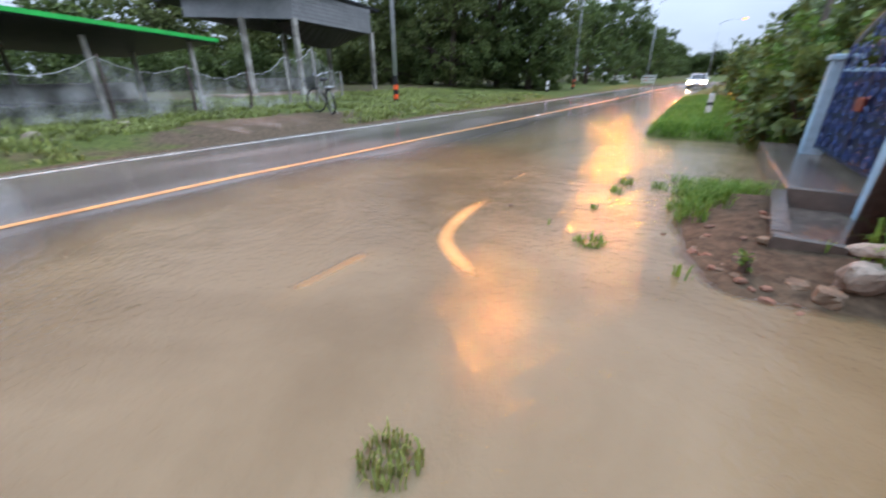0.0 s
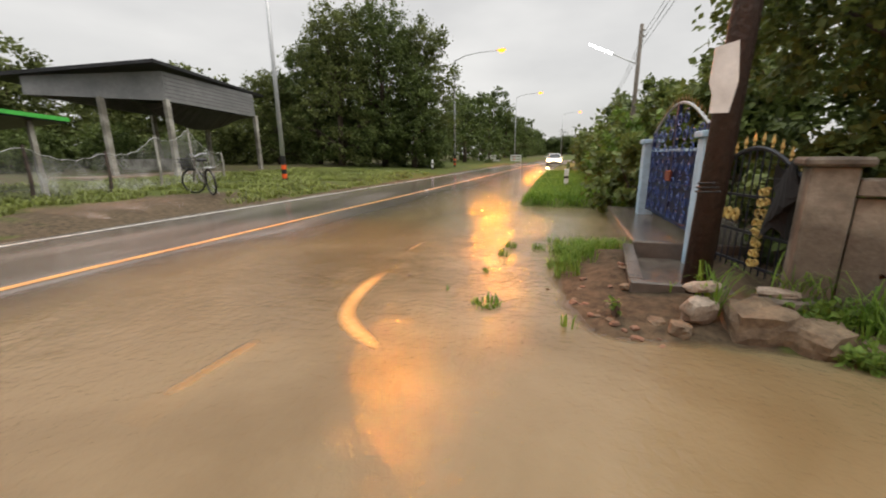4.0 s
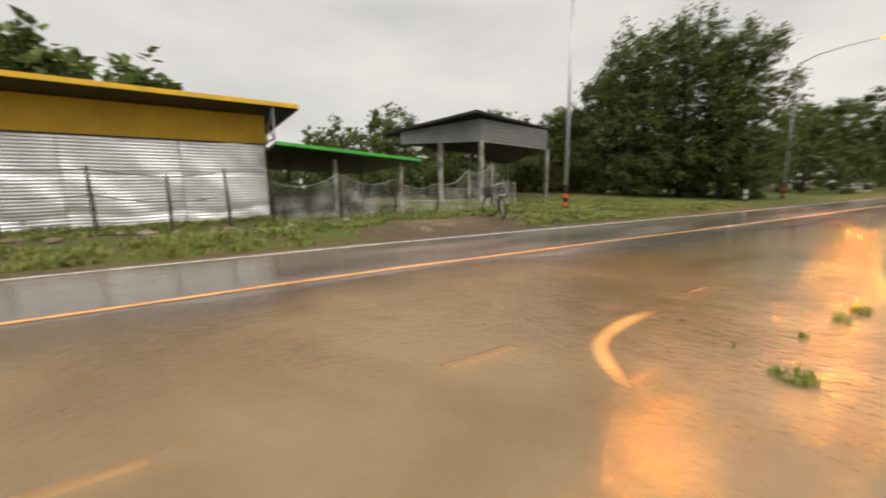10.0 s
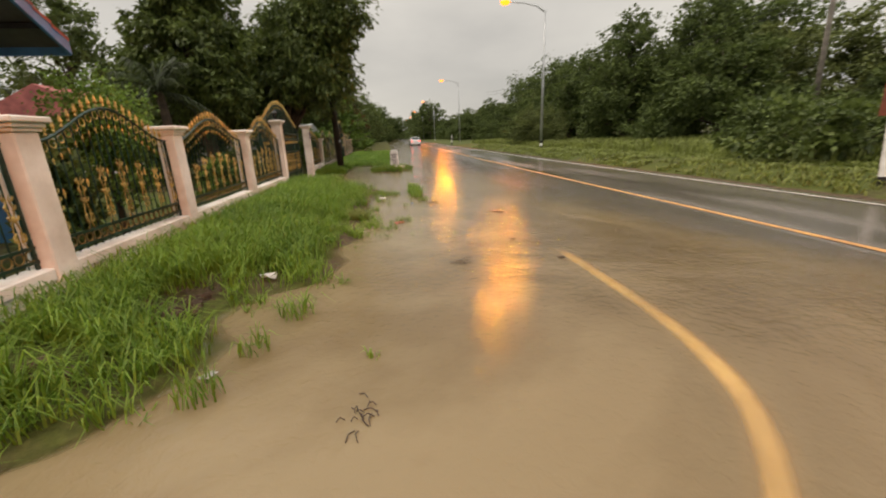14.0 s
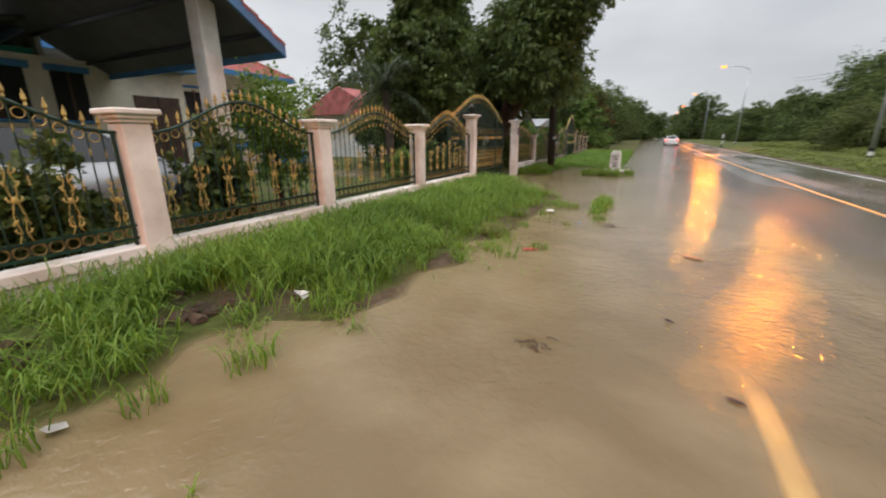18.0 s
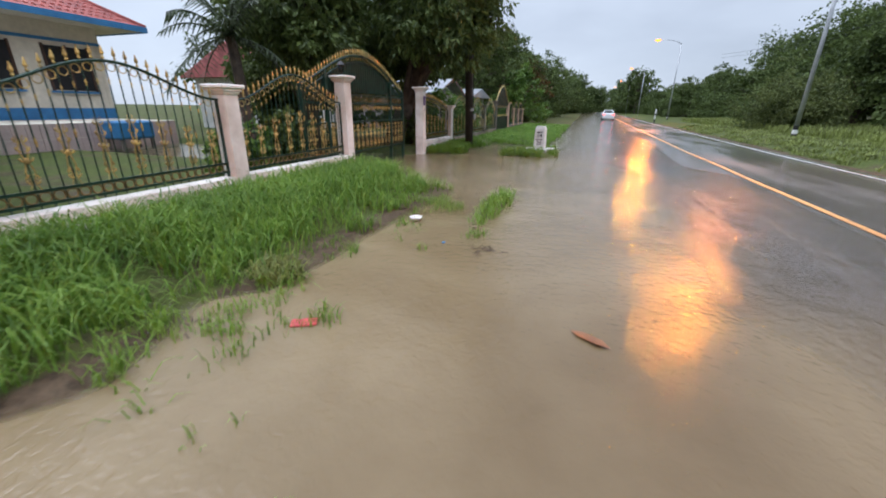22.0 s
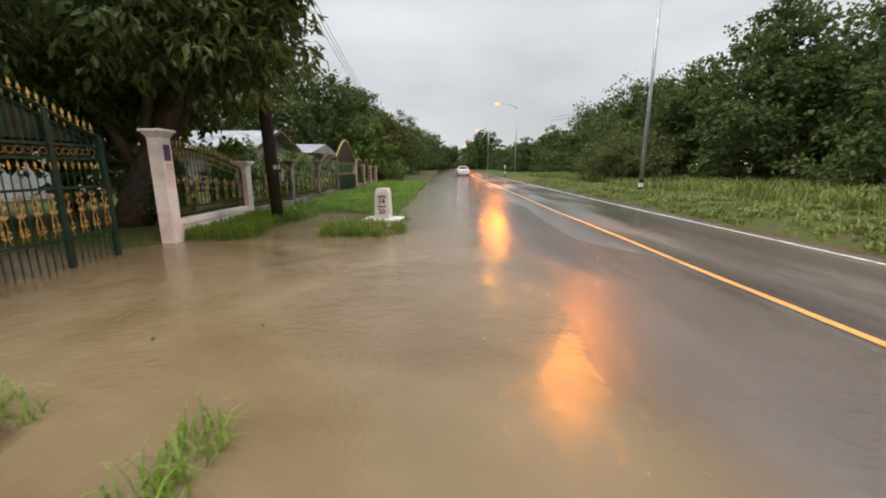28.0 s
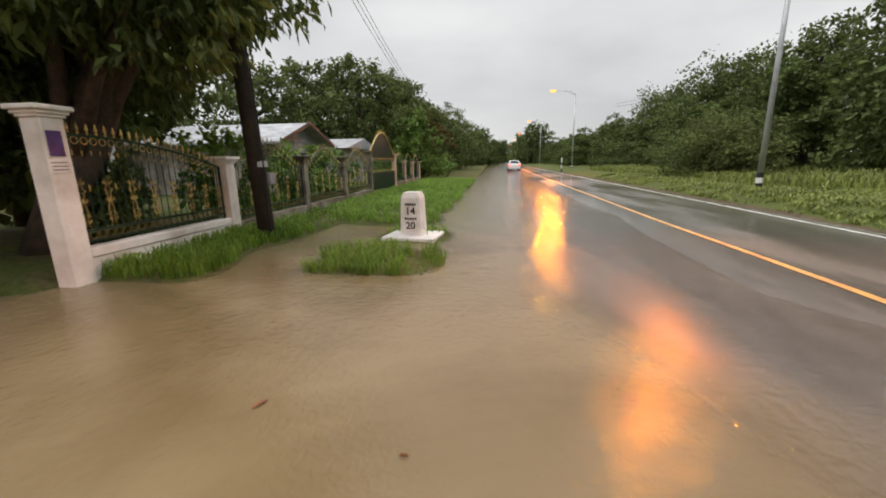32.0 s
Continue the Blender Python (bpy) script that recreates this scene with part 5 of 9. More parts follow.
def roof_face(g, a, b, c, d, courses=16):
    """A hip face laid in stepped courses: eave from a to b, ridge from d to c."""
    a, b, c, d = (Vector(q) for q in (a, b, c, d))
    for k in range(courses):
        u, w = k / courses, (k + 1) / courses + 0.012
        p0, p1, p2, p3 = a.lerp(d, u), b.lerp(c, u), b.lerp(c, min(1, w)), a.lerp(d, min(1, w))
        n = max(2, int((p1 - p0).length / 0.22))
        for j in range(n):
            q0, q1 = p0.lerp(p1, j / n), p0.lerp(p1, (j + 1) / n)
            r0, r1 = p3.lerp(p2, j / n), p3.lerp(p2, (j + 1) / n)
            qm, rm = (q0 + q1) / 2, (r0 + r1) / 2
            up = Vector((0, 0, 0.03))
            g.add([tuple(q0 + up), tuple(qm + 2.2 * up), tuple(q1 + up), tuple(r1), tuple(rm + 1.2 * up), tuple(r0), tuple(q0 - up), tuple(q1 - up)], [(0, 1, 4, 5), (1, 2, 3, 4), (6, 7, 2, 1, 0)])
roof_face(g, (e0, f1, eave), (e0, f0, eave), ridge[0], ridge[1])
roof_face(g, (e0, f0, eave), (e1, f0, eave), ridge[0], ridge[0])
roof_face(g, (e1, f1, eave), (e0, f1, eave), ridge[1], ridge[1])
part("roof_tiles", g, REDTILE, t, "red cement roof tiles in stepped courses", kind="stuff")
part("soffit", G().box((e0 + 0.02, f0 + 0.02, eave - 0.1), (e1, f1 - 0.02, eave - 0.04)), CREAM, t)
part("front_fascia", G().box((e0 - 0.03, f0 - 0.03, eave - 0.14), (e0 + 0.02, f1 + 0.03, eave + 0.06)), BLUETRIM, t, "blue fascia board")
part("south_fascia", G().box((e0 + 0.02, f0 - 0.03, eave - 0.14), (e1, f0 + 0.02, eave + 0.06)), BLUETRIM, t, "blue fascia board")
part("ridge_cap", G().tube([ridge[0], ridge[1]], 0.09, 8), REDTILE, t)
part("hip_cap", G().tube([(e0, f0, eave + 0.06), ridge[0]], 0.07, 8), REDTILE, t)

# the wing behind the carport, and the tiled terrace
t = thing("house_wing", (11.7, -8.0, 0.15), "cream house wing with blue window heads behind the carport", "house")
part("wall", G().box((11.6, -11.3, 0.1), (11.75, -4.95, 3.3), 0.01), CREAM, t)
part("eave", G().box((11.1, -11.5, 3.3), (14.8, -9.5, 3.42), 0.01), BLUETRIM, t, "blue edged eave over the door")
for y0, y1, z0, z1 in ((-7.8, -6.75, 1.9, 3.0), (-8.9, -8.25, 1.9, 3.0), (-6.1, -5.3, 1.9, 3.0)):
    w = part("window", G().box((11.585, y0, z0), (11.6, y1, z1)), DARK, t, "dark window under a blue head")
    part("head", G().box((11.5, y0 - 0.1, z1), (11.6, y1 + 0.1, z1 + 0.14), 0.01), BLUETRIM, w)
    part("sill", G().box((11.52, y0 - 0.08, z0 - 0.07), (11.6, y1 + 0.08, z0), 0.01), BLUETRIM, w)
    part("frame", G().box((11.56, (y0 + y1) / 2 - 0.03, z0), (11.585, (y0 + y1) / 2 + 0.03, z1)), BROWNWOOD, w)
d = part("door", G().box((11.56, -11.1, 0.2), (11.6, -9.9, 2.6), 0.01), BROWNWOOD, t, "brown wooden double door")
part("door_gap", G().box((11.55, -10.51, 0.2), (11.56, -10.49, 2.6)), DARK, d)
PINKTILE = mat("pale_pink_tile", (0.52, 0.4, 0.36), 0.35, 0.1, 3, 0.0, second=(0.42, 0.33, 0.3))
t = thing("terrace", (14.3, -15, 0.1), "raised terrace faced with pale pink tiles before the house", "terrace")
part("base", G().box((12.64, -17.5, 0.0), (15.9, -12.6, 0.92), 0.01), CREAM, t)
for k in range(16):
    for z in (0.1, 0.51):
        part("tile", G().box((12.615, -17.49 + 0.305 * k, z), (12.64, -17.195 + 0.305 * k, z + 0.4), 0), PINKTILE, t)
t = thing("garden_table", (11.9, -15.3, 0.15), "small table under a blue cloth in the yard", "table")
part("cloth", G().box((11.5, -15.9, 0.45), (12.3, -14.8, 0.97), 0.05), BLUETRIM, t, "blue hanging cloth")
for x in (11.6, 12.2):
    for y in (-15.8, -14.9):
        part("leg", G().box((x - 0.03, y - 0.03, 0.12), (x + 0.03, y + 0.03, 0.5)), GREYWOOD, t)

# ---- cars ----
def car(name, at, heading, paint, label, lamps, pickup=False):
    """A saloon car built pointing +y at the origin, then turned and set down."""
    t = thing(name, (0, 0, 0), label, "car")
    L, W = 4.4, 0.845
    side = [(-2.2, 0.42), (-2.15, 0.30), (-1.75, 0.24), (1.8, 0.24), (2.12, 0.28), (2.2, 0.45), (2.17, 0.66), (1.95, 0.76), (1.05, 0.93), (0.9, 0.96), (-1.55, 1.02), (-2.12, 1.0), (-2.18, 0.85)]
    g = G()
    rings = [(W - 0.14, 0.0), (W - 0.03, 0.03), (W, 0.0)]
    n = len(side)
    for sx in (-1, -0.965, -0.85, 0.85, 0.965, 1):
        k = 1.0 if abs(sx) < 0.9 else (0.985 if abs(sx) < 0.98 else 0.955)
        for (y, z) in side:
            g.v.append((sx * W, y * (k if z > 0.3 else 0.99), 0.6 + (z - 0.6) * (k if z > 0.6 else 1.0)))
    for i in range(5):
        for k in range(n):
            g.f.append((i * n + k, (i + 1) * n + k, (i + 1) * n + (k + 1) % n, i * n + (k + 1) % n))
    g.f.append(tuple(range(n)))
    g.f.append(tuple(5 * n + k for k in range(n - 1, -1, -1)))
    part("body", g, paint, t, "", True)
    cab = [(1.02, 0.93), (0.25, 1.40), (-0.1, 1.46), (-0.85, 1.46), (-1.15, 1.41), (-1.75, 1.02)]
    if pickup:
        cab = [(1.02, 0.93), (0.4, 1.5), (0.1, 1.56), (-0.6, 1.56), (-0.8, 1.5), (-0.95, 1.0)]
    g = G()
    m = len(cab)
    for sx in (-1, 1):
        for (y, z) in cab:
            w = W - 0.06 - 0.24 * (z - 0.93) / 0.5
            g.v.append((sx * w, y, z))
    g.f = [(k, k + 1, m + k + 1, m + k) for k in range(m - 1)] + [tuple(range(m - 1, -1, -1)), tuple(range(m, 2 * m))]
    part("cabin_glass", g, CARGLASS, t, "dark tinted windows")
    g = G()
    ra, rb, rc, rd = cab[1], cab[2], cab[3], cab[4]
    for sx in (-1, 1):
        for (y, z) in (ra, rb, rc, rd):
            w = W - 0.05 - 0.24 * (z - 0.93) / 0.5
            g.v.append((sx * w, y, z + 0.012))
    g.f = [(k, k + 1, 5 + k, 4 + k) for k in range(3)]
    part("roof", g, paint, t)
    for sx in (-1, 1):
        for (ya, za), (yb, zb), r in ((cab[0], cab[1], 0.03), (cab[-2], cab[-1], 0.045), ((-0.3, 0.95), (-0.35, 1.42), 0.03)):
            wa, wb = W - 0.05 - 0.24 * (za - 0.93) / 0.5, W - 0.05 - 0.24 * (zb - 0.93) / 0.5
            part("window_post", G().tube([(sx * wa, ya, za), (sx * wb, yb, zb)], r, 6), paint, t)
        part("mirror", G().box((sx * 0.93 - 0.09, 0.72, 0.93), (sx * 0.93 + 0.09, 0.8, 1.06), 0.02), paint, t)
    for sx in (-1, 1):
        for y in (1.38, -1.32):
            w = part("wheel", G().tube([(sx * (W - 0.2), y, 0.31), (sx * (W + 0.012), y, 0.31)], 0.31, 18), RUBBER, t)
            part("rim", G().tube([(sx * (W + 0.0), y, 0.31), (sx * (W + 0.022), y, 0.31)], 0.2, 10), CHROME, w)
            part("wheel_arch", G().tube([(sx * (W - 0.1), y, 0.33), (sx * (W + 0.004), y, 0.33)], 0.36, 18), BLACKPAINT, t)
    for sx in (-1, 1):
        part("headlight", G().box((sx * 0.6 - 0.17, 2.02, 0.6), (sx * 0.6 + 0.17, 2.19, 0.74), 0.03), HEAD_GLOW if lamps else CHROME, t, "lit headlight" if lamps else "")
        part("tail_light", G().box((sx * 0.64 - 0.15, -2.2, 0.74), (sx * 0.64 + 0.15, -2.08, 0.9), 0.03), TAIL_GLOW if lamps else mat("red_lens", (0.35, 0.02, 0.02), 0.2, 0.05, 4), t, "red tail light")
    part("front_bumper", G().box((-0.78, 2.12, 0.28), (0.78, 2.23, 0.48), 0.03), BLACKPAINT, t)
    part("rear_bumper", G().box((-0.8, -2.25, 0.3), (0.8, -2.14, 0.52), 0.03), paint, t)
    part("number_plate", G().box((-0.2, -2.215, 0.62), (0.2, -2.19, 0.73), 0.004), WHITEPAINT, t)
    t.matrix_basis = pose(*at, 0, 0, heading)
    return t


car("oncoming_car", (-0.95, 50.0, -0.03), 180, CARWHITE, "white car with lit headlights coming along the wet road", True)
car("leaving_car", (-4.75, -74.0, -0.03), 180, CARWHITE, "white saloon car driving away with red tail lights", True)
car("parked_saloon", (7.3, -6.6, 0.16), 178, CARSILVER, "silver car parked under the carport", False)

# ---- poles, lamps, kilometre stone ----
def lamp_post(x, y, height, arm, bands, label, lit=True, lean=(0, 0)):
    """A tapered steel lamp post whose arm reaches over the road."""
    z0 = float(land(x, y)) - 0.05
    t = thing("street_lamp", (x, y, z0), label, "street lamp", "street lamps")
    tx, ty = x + lean[0], y + lean[1]
    part("post", G().tube([(x, y, z0), ((x + tx) / 2, (y + ty) / 2, z0 + height / 2), (tx, ty, z0 + height)], [0.1, 0.08, 0.055], 10), GALV, t, "", True)
    part("arm", G().tube([(tx, ty, z0 + height - 0.1), (tx + arm * 0.25, ty, z0 + height + 0.28), (tx + arm * 0.6, ty, z0 + height + 0.45), (tx + arm, ty, z0 + height + 0.5)], [0.045, 0.04, 0.035, 0.03], 8), GALV, t, "", True)
    hx, hz = tx + arm + 0.25, z0 + height + 0.5
    part("lamp_head", G().lathe([(0.06, 0), (0.15, 0.03), (0.17, 0.08), (0.12, 0.14), (0.03, 0.17)], 10, Matrix.Translation((hx, ty, hz)) @ Matrix.Diagonal((2.0, 1, 1, 1))), GALV, t)
    part("lamp_bowl", G().lathe([(0.02, -0.1), (0.1, -0.075), (0.15, -0.02), (0.15, 0.02)], 10, Matrix.Translation((hx, ty, hz)) @ Matrix.Diagonal((2.3, 2.0, 2.0, 1))), LAMP_GLOW if lit else WHITEPAINT, t, "glowing orange sodium lamp" if lit else "")
    if lit and abs(y) < 160:
        ld = bpy.data.lights.new("sodium_light", "SPOT")
        ld.energy, ld.color, ld.shadow_soft_size = (8500 if y > 20 else 5200) if y > 0 else 4400, (1.0, 0.235, 0.01), 0.2
        ld.spot_size, ld.spot_blend = radians(47 if 0 < y < 20 else 54), 0.5
        lo = new("sodium_light", ld)
        # the reflector throws its light along the road
        lo.matrix_world = look((hx, ty, hz - 0.36), (-3.0 if 0 < ty < 20 else -1.5, ty - 14.5 if ty > 0 else ty + 19.0, 0.0))
    z = z0 + 0.04
    for k in range(len(bands)):
        r = 0.112 - 0.002 * k
        part("band", G().tube([(x, y, z), (x, y, z + 0.19)], r, 12), bands[k], t)
        z += 0.19
    return t


BW = (BLACKPAINT, WHITEPAINT, BLACKPAINT)
BO = (BLACKPAINT, REDREFLECT, BLACKPAINT, REDREFLECT, BLACKPAINT, BLACKPAINT)
lamp_post(-11.2, 13.2, 9.3, 4.9, BO, "grey steel street lamp with black and orange bands on the verge", True)
lamp_post(-11.1, -30.6, 9.2, 2.6, BW, "grey steel street lamp with black and white foot, lit orange", True)
lamp_post(-12.2, -70.0, 9.4, 2.6, BW, "grey steel street lamp with black and white foot, lit orange", True)
lamp_post(-9.7, 35.5, 9.5, 4.0, BO, "grey steel street lamp with orange bands, lit orange", True)
for k, y in enumerate((-112, -154, -196, -240)):
    lamp_post(-13 - 0.9 * k, y, 9.6, 2.6, BW, "distant grey street lamp, lit orange", True)
for k, y in enumerate((64, 96, 140)):
    lamp_post(float(road_mid(y)) - 5.4, y, 9.8, 3.4, BO, "distant grey street lamp, lit orange", True)


def bare_pole(name, x, y, height, r, material, label, lean=(0, 0), arms=0, z0=None):
    z0 = float(land(x, y)) - 0.1 if z0 is None else z0
    t = thing(name, (x, y, z0), label, "utility pole", "utility poles")
    top = (x + lean[0], y + lean[1], z0 + height)
    part("shaft", G().tube([(x, y, z0), ((x + top[0]) / 2, (y + top[1]) / 2, z0 + height / 2), top], [r, r * 0.88, r * 0.7], 10), material, t, "", True)
    for k in range(arms):
        z = top[2] - 0.35 - 0.32 * k
        part("insulator", G().lathe([(0.02, 0), (0.05, 0.02), (0.05, 0.08), (0.02, 0.1)], 8, Matrix.Translation((top[0] + r, top[1], z))), WHITEPAINT, t)
        part("bracket", G().box((top[0] - r, top[1] - 0.02, z - 0.02), (top[0] + r + 0.02, top[1] + 0.02, z)), DARKSTEEL, t)
    return t


near_pole = bare_pole("utility_pole", 2.62, -21.55, 9.0, 0.15, BLACKWOOD, "tarred black utility pole standing in shallow flood water", (0.25, 0.25), 3)
part("clamp", G().tube([(2.64, -21.54, 1.35), (2.645, -21.54, 1.45)], 0.155, 10), GALV, near_pole)
part("meter_box", G().box((2.46, -21.75, 1.05), (2.56, -21.55, 1.25), 0.01), SHEDGREY, near_pole, "small grey junction box")
part("cable", G().tube([(2.5, -21.45, 0.3), (2.48, -21.44, 1.1), (2.5, -21.43, 2.2), (2.6, -21.4, 5)], 0.012, 5), WIRE, near_pole)
bare_pole("utility_pole", -20.0, -18.8, 7.6, 0.13, GREYWOOD, "weathered grey concrete utility pole among bushes", (0.15, -0.1), 2)
bare_pole("utility_pole", 11.3, -3.72, 7.5, 0.16, GREYWOOD, "leaning brown utility pole beside the lane", (0.35, 0.0), 1)
bare_pole("utility_pole", 34, -5.0, 7.0, 0.14, GREYWOOD, "grey utility pole further along the lane", (0.1, 0), 2)
bare_pole("utility_pole", 62, -6.3, 7.5, 0.14, GREYWOOD, "grey utility pole far down the lane", (0.1, 0), 2)
t = thing("lane_lamp", (34, -5.0, 5.4), "small street lamp arm on the lane's pole", "street lamp")
part("arm", G().tube([(34, -4.95, 5.2), (33.6, -4.4, 5.5), (33.4, -3.6, 5.75)], 0.03, 6), GALV, t)
part("lamp_head", G().box((33.3, -3.7, 5.7), (33.5, -3.1, 5.82), 0.03), GALV, t)
far_pole = bare_pole("utility_pole", 4.25, 26.0, 8.6, 0.15, GREYWOOD, "weathered utility pole with a white lamp beside the road", (0.0, 0.0), 2)
part("lamp_arm", G().tube([(4.2, 25.9, 6.5), (3.4, 25.8, 6.85), (2.75, 25.7, 7.15)], 0.03, 6), GALV, far_pole)
part("lamp_tube", G().tube([(2.75, 25.7, 7.16), (1.44, 25.7, 7.75)], 0.06, 8), TUBE_GLOW, far_pole, "lit white fluorescent street lamp")

def cable(a, b, sag, r=0.012, label="thin black overhead cable between poles"):
    a, b = Vector(a), Vector(b)
    pts = [a.lerp(b, k / 14) - Vector((0, 0, sag * 4 * (k / 14) * (1 - k / 14))) for k in range(15)]
    g = G().tube(pts, r, 4)
    return solid("overhead_cable", g, WIRE, tuple(a), label, "cable", "overhead cables")


for dz, dx in ((0.0, 0.1), (-0.3, 0.12), (-0.6, 0.14)):
    cable((2.87 + dx, -21.3, 8.5 + dz), (4.3 + dx, 26, 8.2 + dz), 0.9)
    cable((2.87 + dx, -21.3, 8.5 + dz), (6.5 + dx, -62, 8.6 + dz), 0.7)
    cable((4.3 + dx, 26, 8.2 + dz), (5.5 + dx, 75, 8.2 + dz), 0.8)
for dz in (0.0, -0.35):
    cable((-19.85, -18.9, 7.1 + dz), (-16, -66, 7.8 + dz), 0.7)
    cable((11.65, -3.72, 7.0 + dz), (34.1, -5.0, 6.6 + dz), 0.5)
    cable((34.1, -5.0, 6.6 + dz), (62.1, -6.3, 6.9 + dz), 0.5)
    cable((11.65, -3.72, 7.0 + dz), (2.9, -21.3, 7.8 + dz), 0.4)

# the kilometre stone
KX, KY = 0.02, -22.12
t = thing("kilometre_stone", (KX, KY, 0.0), "white painted concrete kilometre stone with black figures on a square slab", "kilometre stone")
M = rot_z(radians(-7), (KX, KY, 0))
part("footing", G().box((-0.5, -0.42, -0.02), (0.5, 0.42, 0.07), 0.015, M), WHITEPAINT, t, "pale concrete footing slab")
g = G()
a0, a1, b0, b1 = 0.2, 0.175, 0.19, 0.165
vs = [(-a0, -b0, 0.07), (a0, -b0, 0.07), (a0, b0, 0.07), (-a0, b0, 0.07), (-a1, -b1, 0.76), (a1, -b1, 0.76), (a1, b1, 0.76), (-a1, b1, 0.76), (-a1 + 0.035, -b1 + 0.03, 0.86), (a1 - 0.035, -b1 + 0.03, 0.86), (a1 - 0.035, b1 - 0.03, 0.86), (-a1 + 0.035, b1 - 0.03, 0.86)]
fs = [(0, 1, 5, 4), (1, 2, 6, 5), (2, 3, 7, 6), (3, 0, 4, 7), (4, 5, 9, 8), (5, 6, 10, 9), (6, 7, 11, 10), (7, 4, 8, 11), (8, 9, 10, 11), (3, 2, 1, 0)]
part("block", G().add(vs, fs, M), WHITEPAINT, t)


def figures(text, size, local, parent, material=BLACKPAINT):
    cu = bpy.data.curves.new("figures", "FONT")
    cu.body, cu.size, cu.align_x, cu.align_y, cu.extrude = text, size, "CENTER", "CENTER", 0.001
    cu.offset = 0.004
    cu.materials.append(material)
    ob = new("figures", cu)
    ob.parent = parent
    ob.matrix_basis = local
    return ob


tilt = 90 + 2.1
R0 = Matrix.Rotation(radians(-7), 4, "Z")
figures("14", 0.19, R0 @ pose(0, b0 - 0.007, 0.52, tilt, 0, 180), t)
figures("20", 0.18, R0 @ pose(0, b0 + 0.002, 0.255, tilt, 0, 180), t)
for z, w in ((0.645, 0.11), (0.385, 0.12)):
    for k in range(5):
        xx = -w + 2 * w * (k + 0.5) / 5
        yy = b0 - 0.036 * (z - 0.07) + 0.001
        part("text_bar", G().box((xx - 0.018, yy - 0.002, z - 0.022), (xx + 0.018, yy + 0.002, z + 0.022), 0, M), BLACKPAINT, t)

# white marker post by the bend of the grass, north
def marker(x, y, h, label):
    z0 = float(land(x, y)) - 0.05
    t = thing("guide_post", (x, y, z0), label, "guide post", "guide posts")
    part("post", G().box((x - 0.075, y - 0.06, z0), (x + 0.075, y + 0.06, z0 + h), 0.015), WHITEPAINT, t)
    part("foot_band", G().box((x - 0.078, y - 0.063, z0), (x + 0.078, y + 0.063, z0 + h * 0.28), 0.01), BLACKPAINT, t)
    part("collar", G().box((x - 0.077, y - 0.062, z0 + h * 0.55), (x + 0.077, y + 0.062, z0 + h * 0.68), 0.008), BLACKPAINT, t)
    return t


marker(0.62, 13.5, 0.75, "white guide post with black bands in the grass")
marker(-9.4, 28, 0.8, "white guide post on the far verge")
marker(-9.5, -62, 1.6, "white guide post on the far verge")
# ---- the lane's walls ----
def on(p, q, m=0.0):
    """A frame whose x runs from p to q, with z up."""
    a = math.atan2(q[1] - p[1], q[0] - p[0])
    return rot_z(a, (p[0], p[1], m)), math.hypot(q[0] - p[0], q[1] - p[1])


def oval_panel(L, z0, z1, th, cols, rows, margin, ovals=True):
    """A concrete panel from x = 0 to L with open ovals (or small squares) cast through it."""
    g = G()
    cw, ch = (L - 2 * margin[0]) / cols, (z1 - z0 - margin[1] - margin[2]) / rows
    seg = 14
    for side in (-1, 1):
        y = side * th / 2
        def quad(a, b, c, d):
            q = [(a, y, c), (b, y, c), (b, y, d), (a, y, d)]
            g.add(q, [(0, 1, 2, 3) if side < 0 else (3, 2, 1, 0)])
        quad(0, L, z0, z0 + margin[1])
        quad(0, L, z1 - margin[2], z1)
        quad(0, margin[0], z0 + margin[1], z1 - margin[2])
        quad(L - margin[0], L, z0 + margin[1], z1 - margin[2])
        for i in range(cols):
            for j in range(rows):
                cxx, czz = margin[0] + cw * (i + 0.5), z0 + margin[1] + ch * (j + 0.5)
                outer, inner = [], []
                for k in range(seg * 2):
                    t = 2 * math.pi * k / (seg * 2)
                    c, s = math.cos(t), math.sin(t)
                    m = max(abs(c), abs(s))
                    outer.append((cxx + cw / 2 * c / m, y, czz + ch / 2 * s / m))
                    e = 0.62 if ovals else 0.42
                    inner.append((cxx + cw * 0.40 * math.copysign(abs(c) ** e, c), y, czz + ch * 0.35 * math.copysign(abs(s) ** e, s)))
                n = seg * 2
                fs = [(k, (k + 1) % n, n + (k + 1) % n, n + k) for k in range(n)]
                if side > 0:
                    fs = [f[::-1] for f in fs]
                g.add(outer + inner, fs)
                if side < 0:
                    back = [(p[0], th / 2, p[2]) for p in inner]
                    g.add(inner + back, [(k, (k + 1) % n, n + (k + 1) % n, n + k) for k in range(n)])
    g.add([(0, -th / 2, z1), (L, -th / 2, z1), (L, th / 2, z1), (0, th / 2, z1)], [(0, 1, 2, 3)])
    g.add([(0, -th / 2, z0), (0, th / 2, z0), (0, th / 2, z1), (0, -th / 2, z1)], [(0, 1, 2, 3)])
    g.add([(L, -th / 2, z0), (L, -th / 2, z1), (L, th / 2, z1), (L, th / 2, z0)], [(0, 1, 2, 3)])
    return g


def wall_line(y_knots):
    return lambda x: float(np.interp(x, [k[0] for k in y_knots], [k[1] for k in y_knots]))


